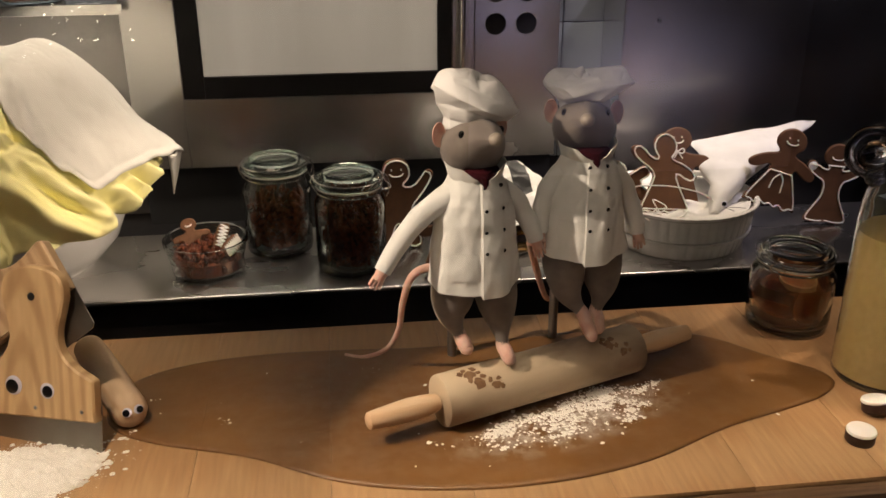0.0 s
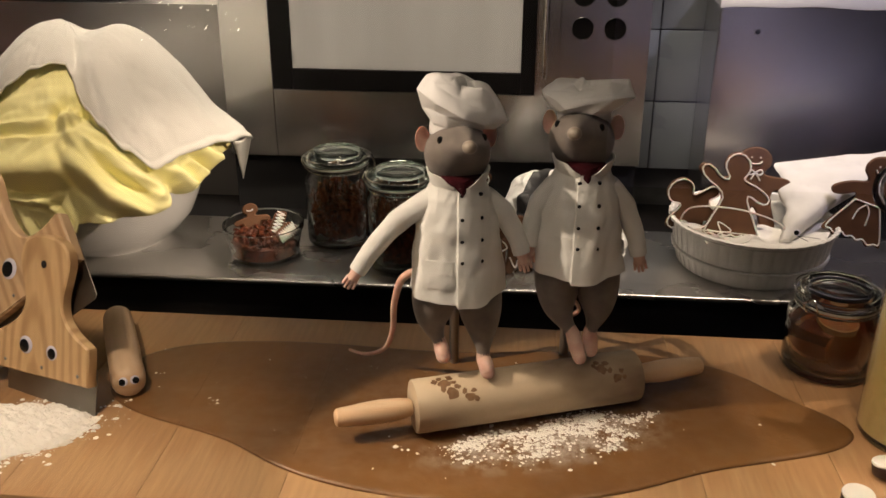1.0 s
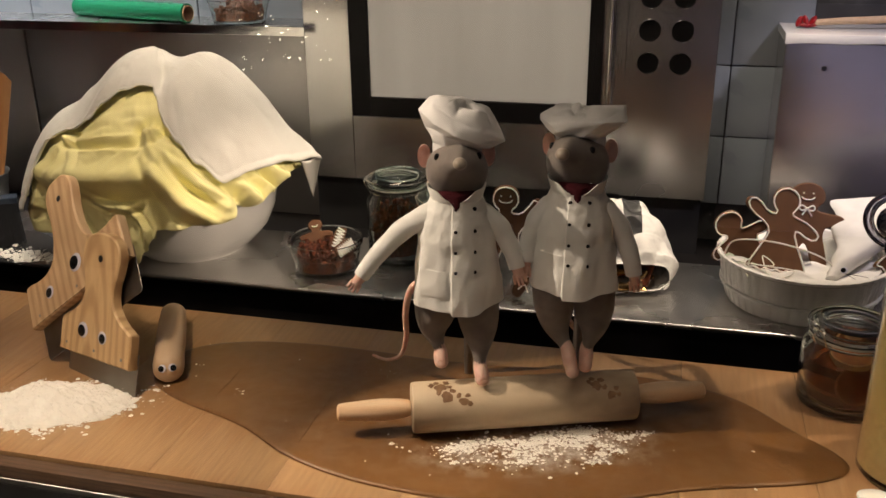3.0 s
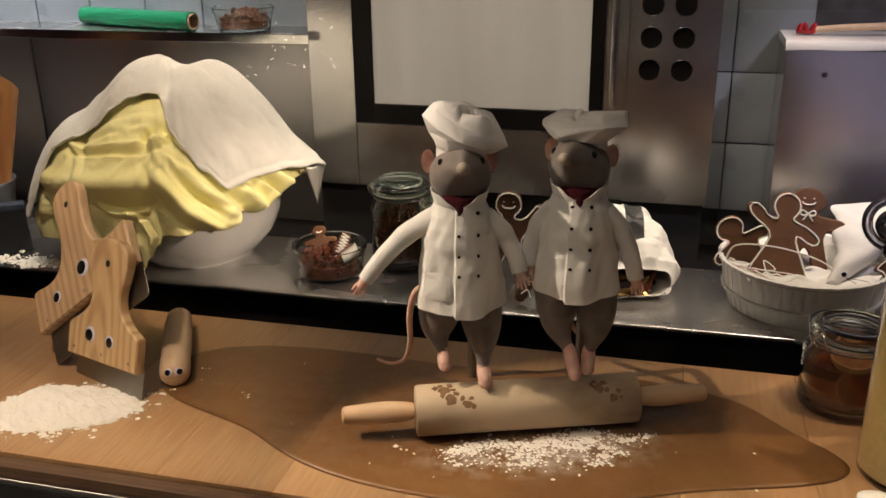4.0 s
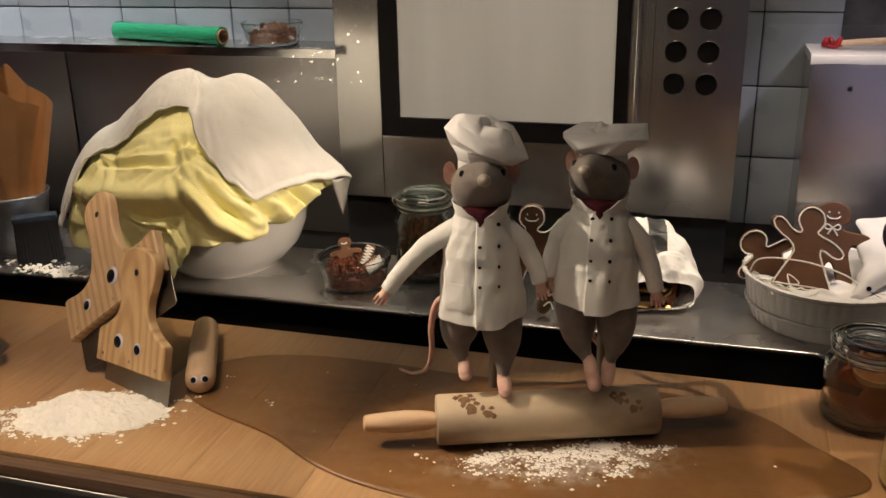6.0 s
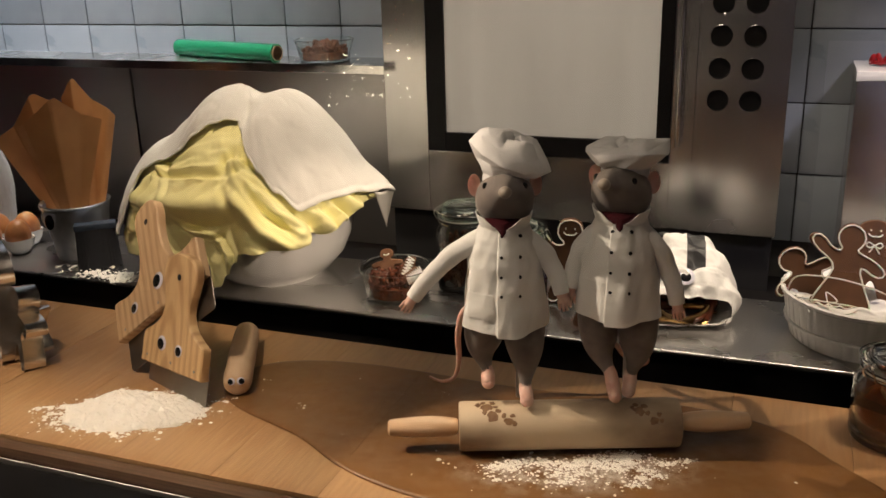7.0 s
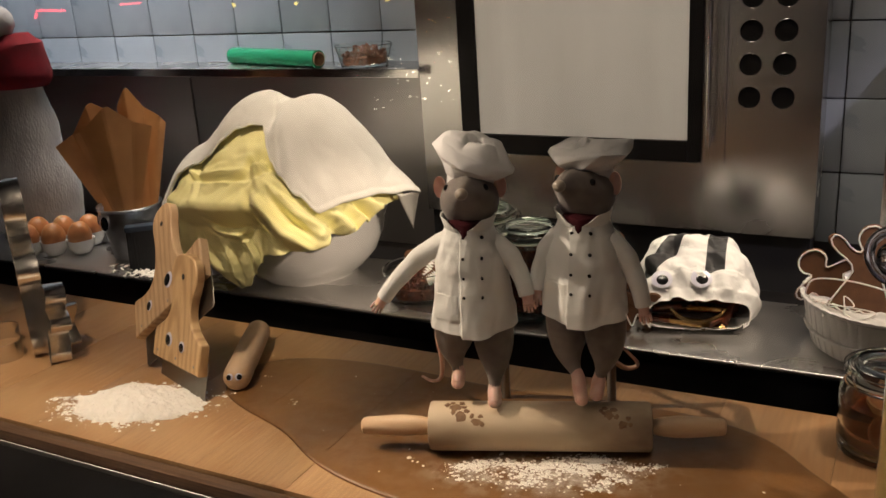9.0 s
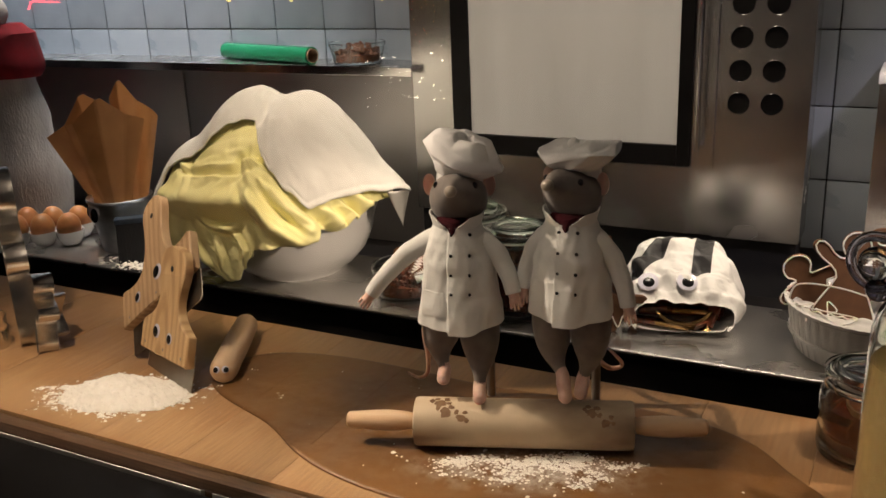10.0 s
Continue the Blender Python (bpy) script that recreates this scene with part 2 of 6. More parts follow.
CRUMB = material("granola", (0.16, 0.052, 0.018), 0.6, 0, (0.05, 0.018, 0.008), 160, (0.35, 0.6), 0.6, 400, 0.002)
JACKET = weave("jacket_cotton", (0.70, 0.705, 0.67), (0.62, 0.625, 0.59), 2200, 0.18, 0.15, 0.85, 30)
HAT = weave("hat_cotton", (0.69, 0.69, 0.68), (0.61, 0.61, 0.60), 2200, 0.18, 0.15, 0.85, 30)
FELT = material("grey_felt", (0.168, 0.142, 0.120), 0.80, 0, (0.108, 0.090, 0.078), 60, (0.3, 0.7), 0.45, 900, 0.0008, sheen=0.25)
SATIN = material("grey_snout", (0.30, 0.26, 0.21), 0.34, 0, (0.24, 0.205, 0.165), 80, (0.3, 0.7), 0.1, 500, 0.0004)
PINK = material("pink_clay", (0.64, 0.43, 0.35), 0.6, 0, (0.54, 0.32, 0.25), 90, subsurface=0.15)
SCARF = material("wine_scarf", (0.040, 0.004, 0.007), 0.85, 0, (0.022, 0.003, 0.005), 60, bump=0.4, bump_scale=700)
SCARF.node_tree.nodes["Principled BSDF"].inputs["Specular IOR Level"].default_value = 0.1
PAPER_WHITE = material("white_paper", (0.74, 0.73, 0.70), 0.7, 0, (0.66, 0.65, 0.62), 25, bump=0.5, bump_scale=45, depth=0.004)
PAPER_STRIPED = material("striped_white_paper", (0.80, 0.79, 0.77), 0.5, 0, (0.74, 0.73, 0.71), 25, bump=0.6, bump_scale=60, depth=0.004)


def stripes(m, bands, front, foot):
    """Black printed bands over a paper, each (slope, middle, half width), behind a crease and above a height."""
    n, l = m.node_tree.nodes, m.node_tree.links
    p = n["Principled BSDF"]
    tc = next(x for x in n if x.bl_idname == "ShaderNodeTexCoord")
    xyz = n.new("ShaderNodeSeparateXYZ")
    l.new(tc.outputs["Object"], xyz.inputs[0])

    def calc(kind, a, b, c=None):
        k = n.new("ShaderNodeMath")
        k.operation = kind
        for i, v in enumerate((a, b, c)):
            if isinstance(v, (int, float)):
                k.inputs[i].default_value = v
            elif v is not None:
                l.new(v, k.inputs[i])
        return k.outputs[0]

    total = 0.0
    for slope, middle, half in bands:
        across = calc("ADD", xyz.outputs["X"], calc("MULTIPLY", xyz.outputs["Y"], -slope))
        total = calc("ADD", calc("COMPARE", across, middle, half), total)
    total = calc("MULTIPLY", total, calc("GREATER_THAN", xyz.outputs["Y"], front))
    total = calc("MULTIPLY", total, calc("GREATER_THAN", xyz.outputs["Z"], foot))
    mix = n.new("ShaderNodeMixRGB")
    mix.inputs[2].default_value = (0.022, 0.022, 0.024, 1)
    l.new(total, mix.inputs[0])
    l.new(p.inputs["Base Color"].links[0].from_socket, mix.inputs[1])
    l.new(mix.outputs[0], p.inputs["Base Color"])


stripes(PAPER_STRIPED, ((0.15, 0.030, 0.015), (0.85, -0.065, 0.018)), -0.021, 0.045)
PAPER_BROWN = material("baking_paper", (0.60, 0.29, 0.105), 0.5, 0, (0.48, 0.220, 0.075), 14, bump=0.2, bump_scale=40, depth=0.002)
STRIPE = material("black_print", (0.02, 0.02, 0.022), 0.6)
BRONZE = material("gold_foil", (0.42, 0.27, 0.11), 0.25, 1.0, (0.22, 0.13, 0.05), 60, (0.3, 0.7), 0.4, 120, 0.002)
EGG = material("brown_eggshell", (0.52, 0.225, 0.085), 0.4, 0, (0.43, 0.175, 0.065), 60, bump=0.15, bump_scale=900, subsurface=0.1)
WRAP = material("green_cling_film", (0.02, 0.27, 0.13), 0.16, 0, (0.012, 0.15, 0.07), 40, (0.3, 0.7), 0.8, 9, 0.003, (40, 6, 6), coat=0.6)
CARD = material("cardboard", (0.33, 0.22, 0.13), 0.85, 0, (0.25, 0.16, 0.09), 90)
TEA = clear("amber_tea", (0.52, 0.15, 0.045), 0.05, 1.34)
TEA.node_tree.nodes["Principled BSDF"].inputs["Transmission Weight"].default_value = 0.8
LEMON = material("soaked_lemon", (0.46, 0.17, 0.045), 0.4, 0, (0.34, 0.11, 0.03), 120, subsurface=0.3)
LEMON_RIM = material("lemon_pith", (0.56, 0.30, 0.12), 0.5, 0, (0.46, 0.22, 0.08), 120)
POLENTA = material("corn_flour", (0.72, 0.50, 0.19), 0.9, 0, (0.63, 0.42, 0.15), 120, (0.3, 0.7), 0.6, 600, 0.002)
PLASTIC_BLACK = material("black_plastic", (0.012, 0.012, 0.013), 0.25, 0, (0.02, 0.02, 0.02), 50, bump=0.05)
CHOCOLATE = material("dark_chocolate", (0.030, 0.012, 0.007), 0.4, 0, (0.02, 0.008, 0.005), 80)
FONDANT = material("white_fondant", (0.80, 0.77, 0.70), 0.6, 0, (0.72, 0.69, 0.62), 90, subsurface=0.1)
BRISTLE = material("dark_bristle", (0.012, 0.013, 0.018), 0.6, 0, (0.03, 0.032, 0.04), 60, (0.35, 0.65), 0.7, 60, 0.004, (60, 60, 1))
FERRULE = material("blue_grey_ferrule", (0.09, 0.12, 0.17), 0.35, 0.6, (0.06, 0.08, 0.12), 60)
RED_FELT = material("red_felt", (0.20, 0.004, 0.012), 0.95, 0, (0.12, 0.003, 0.008), 30, bump=0.4, bump_scale=500)
FUR = material("white_fur", (0.46, 0.44, 0.43), 0.95, 0, (0.33, 0.32, 0.31), 35, (0.3, 0.7), 0.45, 260, 0.004, (1, 1, 0.35), sheen=0.3)
RED_PLASTIC = material("red_silicone", (0.40, 0.008, 0.012), 0.3, 0, (0.30, 0.006, 0.010), 60, bump=0.05)
PLASTER = material("painted_plaster", (0.34, 0.33, 0.32), 0.8, 0, (0.30, 0.29, 0.28), 3, bump=0.2, bump_scale=120)
FLOORING = material("grey_floor", (0.16, 0.155, 0.15), 0.5, 0, (0.12, 0.115, 0.11), 4, bump=0.1, bump_scale=80)


def glow(name, colour, strength):
    m = bpy.data.materials.new(name)
    m.use_nodes = True
    p = m.node_tree.nodes["Principled BSDF"]
    p.inputs["Base Color"].default_value = (*colour, 1)
    p.inputs["Emission Color"].default_value, p.inputs["Emission Strength"].default_value = (*colour, 1), strength
    return m


BULB = glow("warm_fairy_bulb", (1.0, 0.84, 0.62), 45)
RED_STREAK = glow("red_streak_glow", (1.0, 0.03, 0.06), 14)
YELLOW_LAMP = glow("yellow_street_bulb", (1.0, 0.62, 0.10), 18)
PANE = clear("window_glass", (1, 1, 1), 0.0, 1.5)
FACADE = material("dark_street_render", (0.10, 0.095, 0.09), 0.85, 0, (0.06, 0.058, 0.055), 2, bump=0.3, bump_scale=60)
SATIN_STRIP = material("satin_aluminium", (0.78, 0.76, 0.72), 0.36, 1.0, (0.66, 0.64, 0.60), 30, bump=0.05, bump_scale=200, rough2=0.5)


def soft_glow(name, colour, strength, centre, reach):
    """A glowing surface, brightest at its centre and fading outwards."""
    m = glow(name, colour, 0)
    n, l = m.node_tree.nodes, m.node_tree.links
    tc, mp, fall, gain = n.new("ShaderNodeTexCoord"), n.new("ShaderNodeMapping"), n.new("ShaderNodeTexGradient"), n.new("ShaderNodeMath")
    mp.vector_type = "TEXTURE"
    mp.inputs["Location"].default_value, mp.inputs["Scale"].default_value = centre, reach
    fall.gradient_type, gain.operation = "QUADRATIC_SPHERE", "MULTIPLY"
    gain.inputs[1].default_value = strength
    l.new(tc.outputs["Object"], mp.inputs["Vector"])
    l.new(mp.outputs[0], fall.inputs[0])
    l.new(fall.outputs["Fac"], gain.inputs[0])
    l.new(gain.outputs[0], n["Principled BSDF"].inputs["Emission Strength"])
    return m


VIOLET_GLOW = soft_glow("violet_glow", (0.56, 0.50, 0.74), 2.0, (0, 0, 0.50), (0.80, 1, 0.48))
TIN = material("shiny_cutter_tin", (0.78, 0.75, 0.70), 0.14, 1.0, (0.66, 0.63, 0.58), 25, (0.3, 0.7), 0.08, 120, 0.0004, rough2=0.30)

# ---- building helpers ----
def part(name, bm, mat, parent=None, label="", smooth=True, m=None):
    """Links a bmesh as one mesh object, under a thing or a part."""
    me = bpy.data.meshes.new(name)
    bm.normal_update()
    bm.to_mesh(me)
    bm.free()
    for x in mat if isinstance(mat, (list, tuple)) else (mat,):
        me.materials.append(x)
    me.polygons.foreach_set("use_smooth", [smooth] * len(me.polygons))
    if smooth:
        me.set_sharp_from_angle(angle=radians(42))
    ob = new(name, me)
    if parent is not None:
        ob.parent = parent
    if m is not None:
        ob.matrix_basis = m
    if label:
        ob["label"] = label
    return ob


def thing(name, x, y, z, rz, label, category, group=""):
    ob = new(name)
    ob.empty_display_size = 0.02
    ob.matrix_basis = pose(x, y, z, 0, 0, rz)
    return tagged(ob, label, category, group)


def box(x0, x1, y0, y1, z0, z1, bevel=0.0, bm=None, seg=2):
    bm = bm or bmesh.new()
    made = bmesh.ops.create_cube(bm, size=1.0)["verts"]
    for v in made:
        v.co = Vector(((x0 + x1) / 2 + v.co.x * (x1 - x0), (y0 + y1) / 2 + v.co.y * (y1 - y0), (z0 + z1) / 2 + v.co.z * (z1 - z0)))
    if bevel:
        edges = {e for v in made for e in v.link_edges}
        bmesh.ops.bevel(bm, geom=list(edges), offset=bevel, segments=seg, affect="EDGES", profile=0.6)
    return bm


def grid_faces(bm, rows, close_u=True, cap_first=False, cap_last=False, mat=0):
    """Skins rows of vertices; each row a list of Vectors."""
    vs = [[bm.verts.new(p) for p in row] for row in rows]
    out = []
    n = len(vs[0])
    for a, b in zip(vs, vs[1:]):
        for i in range(n if close_u else n - 1):
            j = (i + 1) % n
            out.append(bm.faces.new((a[i], a[j], b[j], b[i])))
    if cap_first:
        out.append(bm.faces.new(list(reversed(vs[0]))))
    if cap_last:
        out.append(bm.faces.new(vs[-1]))
    for f in out:
        f.material_index = mat
    return vs


def lathe(profile, seg=40, bm=None, mat=0, squash=1.0, wave=None):
    """Turns (radius, height) pairs round the upright axis. A radius of 0 ends in a point. wave(angle, i): factor on the radius."""
    bm = bm or bmesh.new()
    rows = []
    for i, (r, z) in enumerate(profile):
        if r <= 1e-6:
            rows.append(bm.verts.new((0, 0, z)))
        else:
            ring = []
            for k in range(seg):
                a = 2 * math.pi * k / seg
                q = r * (wave(a, i) if wave else 1)
                ring.append(bm.verts.new((q * math.cos(a), q * math.sin(a) * squash, z)))
            rows.append(ring)
    for a, b in zip(rows, rows[1:]):
        for k in range(seg):
            j = (k + 1) % seg
            if isinstance(a, list) and isinstance(b, list):
                f = bm.faces.new((a[k], a[j], b[j], b[k]))
            elif isinstance(a, list):
                f = bm.faces.new((a[k], a[j], b))
            elif isinstance(b, list):
                f = bm.faces.new((a, b[j], b[k]))
            else:
                continue
            f.material_index = mat
    return bm


def spline(points, n=6, closed=False):
    """Catmull-Rom through the points."""
    pts = [Vector(p) for p in points]
    out = []
    m = len(pts)
    for i in range(m if closed else m - 1):
        def at(k):
            return pts[k % m] if closed else pts[min(max(k, 0), m - 1)]
        p0, p1, p2, p3 = at(i - 1), at(i), at(i + 1), at(i + 2)
        for s in range(n):
            t = s / n
            out.append(0.5 * ((2 * p1) + (p2 - p0) * t + (2 * p0 - 5 * p1 + 4 * p2 - p3) * t * t + (3 * p1 - p0 - 3 * p2 + p3) * t ** 3))
    if not closed:
        out.append(pts[-1])
    return out


def tube(points, radius, seg=8, bm=None, mat=0, closed=False, caps=True):
    """A round bar along points; radius a number or a function of 0..1."""
    bm = bm or bmesh.new()
    pts = [Vector(p) for p in points]
    n = len(pts)
    rows = []
    side = None
    for i, p in enumerate(pts):
        d = (pts[(i + 1) % n] - pts[i - 1]) if closed else pts[min(i + 1, n - 1)] - pts[max(i - 1, 0)]
        d.normalize()
        if side is None:
            side = d.orthogonal().normalized()
        side = (side - d * side.dot(d)).normalized()
        up = d.cross(side)
        r = radius(i / max(n - 1, 1)) if callable(radius) else radius
        rows.append([p + r * (math.cos(2 * math.pi * k / seg) * side + math.sin(2 * math.pi * k / seg) * up) for k in range(seg)])
    if closed:
        rows.append(rows[0])
    grid_faces(bm, rows, True, caps and not closed, caps and not closed, mat)
    if closed:
        bmesh.ops.remove_doubles(bm, verts=bm.verts, dist=1e-7)
    return bm


def blob(centre, radii, bm=None, mat=0, sub=3, fn=None, turn=None):
    """A ball drawn out to radii, shaped by fn(unit direction) -> factor."""
    bm = bm or bmesh.new()
    made = bmesh.ops.create_icosphere(bm, subdivisions=sub, radius=1.0)["verts"]
    turn = turn or Matrix.Identity(3)
    for v in made:
        d = v.co.normalized()
        k = fn(d) if fn else 1.0
        v.co = Vector(centre) + turn @ Vector((d.x * radii[0] * k, d.y * radii[1] * k, d.z * radii[2] * k))
    for f in {f for v in made for f in v.link_faces}:
        f.material_index = mat
    return bm


def plate(outline, thick, bevel=0.0, bm=None, mat=0):
    """A flat piece in the xz plane with that outline, from y = 0 (front) back to thick."""
    bm = bm or bmesh.new()
    pts = [(p[0], p[1]) for p in outline]
    area = sum(a[0] * b[1] - b[0] * a[1] for a, b in zip(pts, pts[1:] + pts[:1]))
    if area < 0:
        pts.reverse()
    n = len(pts)
    def ring(y, inset):
        out = []
        for i in range(n):
            a, b, c = Vector(pts[i - 1]), Vector(pts[i]), Vector(pts[(i + 1) % n])
            t = (c - a).normalized()
            out.append(Vector((b.x - t.y * inset, y, b.y + t.x * inset)))
        return out
    rows = [ring(0, bevel), ring(bevel, 0), ring(thick - bevel, 0), ring(thick, bevel)] if bevel else [ring(0, 0), ring(thick, 0)]
    vs = [[bm.verts.new(p) for p in r] for r in rows]
    faces = []
    for a, b in zip(vs, vs[1:]):
        for i in range(n):
            j = (i + 1) % n
            faces.append(bm.faces.new((a[j], a[i], b[i], b[j])))
    faces.append(bm.faces.new(vs[0]))
    faces.append(bm.faces.new(list(reversed(vs[-1]))))
    for f in faces:
        f.material_index = mat
    return bm


def lerp_table(table, x):
    """Smooth values between (x, value) pairs."""
    if x <= table[0][0]:
        return table[0][1]
    for (a, va), (b, vb) in zip(table, table[1:]):
        if x <= b:
            t = (x - a) / (b - a)
            t = t * t * (3 - 2 * t)
            return va + (vb - va) * t
    return table[-1][1]


def disc_facing(r, depth, bm=None, mat=0, seg=20):
    """A low dome facing -y, centred on the origin."""
    bm = bm or bmesh.new()
    rows = []
    for k in range(5):
        a = k / 4 * math.pi / 2
        rows.append([Vector((r * math.cos(a) * math.cos(t), -depth * math.sin(a), r * math.cos(a) * math.sin(t))) if k < 4 else
                     Vector((0.02 * r * math.cos(t), -depth, 0.02 * r * math.sin(t))) for t in (2 * math.pi * i / seg for i in range(seg))])
    grid_faces(bm, rows, True, True, True, mat)
    return bm


def googly_eye(parent, m, r, gaze=(0, 0), pupil=0.74, dome=0.15):
    eye = part("googly_eye", disc_facing(r, r * dome), EYE_WHITE, parent, "white googly eye with a black pupil", m=m)
    part("pupil", disc_facing(r * pupil, r * 0.08), EYE_BLACK, eye, m=pose(gaze[0] * r, -r * (dome - 0.035), gaze[1] * r))
    return eye

# ---- the setting ----
TOP, SHELF = 0.90, 0.862  # worktop and steel shelf heights


def structure(name, bm, mat, label, smooth=False, category=""):
    return tagged(part(name, bm, mat, None, label, smooth), label, category or name.split("_")[0], "", "structure")


structure("floor", box(-5.5, 4.5, -2.7, 2.1, -0.46, -0.408), FLOORING, "plain grey floor of the shop window", category="floor")
ceiling = structure("ceiling", box(-3.2, 2.8, 0.40, 2.1, 3.30, 3.40), PLASTER, "plain painted ceiling above the display", category="ceiling")
wall_back = structure("wall_back", box(-3.2, 2.8, 1.975, 2.1, -0.408, 3.30), GROUT, "back wall with glazed grey-blue square tiles", category="wall")
structure("wall_left", box(-3.3, -3.2, 0.40, 2.1, -0.408, 3.30), PLASTER, "plain painted side wall", category="wall")
structure("wall_right", box(2.8, 2.9, 0.40, 2.1, -0.408, 3.30), PLASTER, "plain painted side wall", category="wall")

# front of the display: window sill and its bright edging strip
sill = structure("window_sill", box(-3.2, 2.8, 0.45, 0.722, -0.408, 0.880, 0.004), BLACK, "glossy black window sill under the glass", category="sill")
for x0, x1 in ((-3.1, -0.112), (-0.094, 2.7)):
    strip = part("edging_strip", box(x0, x1, 0.7225, 0.7305, 0.840, 0.8845, 0.002), SATIN_STRIP, sill, "bright metal edging strip")

# worktop of boards laid front to back
counter = tagged(new("worktop"), "oiled wooden worktop of broad boards, dusted with flour", "worktop", "", "structure")
BOARD = 0.1510
board_mesh = None
part("front_edge", box(-3.0, 2.7, 0.734, 0.7555, 0.86, 0.8965, 0.004), SHADED_EDGE, counter, "worktop front edge with its shade put into the wood colour")
part("carcass", box(-3.0, 2.7, 0.757, 1.178, -0.408, 0.868), BLACK_MATT, counter)
for k in range(-16, 17):
    x = -0.027 + BOARD * (k + 0.5)
    m = pose(x, 0.967, 0.884)
    if board_mesh is None:
        ob = part("board", box(-BOARD / 2 + 0.0002, BOARD / 2 - 0.0002, -0.210, 0.211, -0.016, 0.016, 0.0006), COUNTER, counter, m=m)
        board_mesh = ob.data
    else:
        ob = new("board", board_mesh)
        ob.parent = counter
        ob.matrix_basis = m

# raised steel shelf behind the worktop
steel_shelf = tagged(new("steel_shelf"), "brushed steel shelf behind the worktop, filled black below its lip", "shelf", "", "structure")
part("shelf_top", box(-2.6, 2.4, 1.385, 1.660, 0.855, 0.862, 0.0012), STEEL_TOP, steel_shelf, "brushed steel shelf top")
part("front_lip", tube([(-2.6, 1.3835, 0.8572), (2.4, 1.3835, 0.8572)], 0.0046, 12), STEEL_TOP, steel_shelf, "rounded bright shelf lip")
# Black box put into the gap below the lip for its deep shade.
part("gap_fill", box(-2.6, 2.4, 1.400, 1.655, -0.408, 0.8545), BLACK, steel_shelf, "black box in the dark gap below the shelf lip")
part("ledge", box(-2.6, 2.4, 1.6602, 1.975, -0.408, 0.800), BLACK, steel_shelf, "black ledge behind the shelf")

# wall tiles, 15 cm square
tile_mesh = None
for row in range(-2, 5):
    for col in range(-9, 11):
        x, z = -0.945 + 0.1515 * col, 1.265 + 0.1515 * row
        hidden = (-0.36 < x < 0.40) or (z < 1.20 and x < 0.40) or (x > 0.75 and z < 1.1)
        if hidden:
            continue
        if tile_mesh is None:
            ob = part("tile", box(-0.0745, 0.0745, -0.008, 0.0, -0.0745, 0.0745, 0.003), TILE, wall_back)
            tile_mesh = ob.data
        else:
            ob = new("tile", tile_mesh)
            ob.parent = wall_back
        ob.matrix_basis = pose(x, 1.974 - 0.0006 * ((row * 7 + col * 3) % 3), z)

# steel splashback in sheets under the upper shelf
splash = tagged(new("splashback"), "brushed steel splashback sheets with dark joints", "splashback", "", "structure")
for x0, x1 in ((-2.6, -1.192), (-1.186, -0.420)):
    part("steel_sheet", box(x0, x1, 1.945, 1.962, 0.80, 1.255, 0.001), SPLASH, splash)

# the window's glass and the dark street outside
pane = structure("window_1", box(-3.19, 2.79, 0.7235, 0.7295, 0.8850, 3.29), PANE, "large clear shop window pane", category="window")
pane.visible_shadow = False
structure("wall_street", box(-5.5, 4.5, -2.75, -2.65, -0.408, 3.30), FACADE, "dark rendered facade across the street", category="wall")

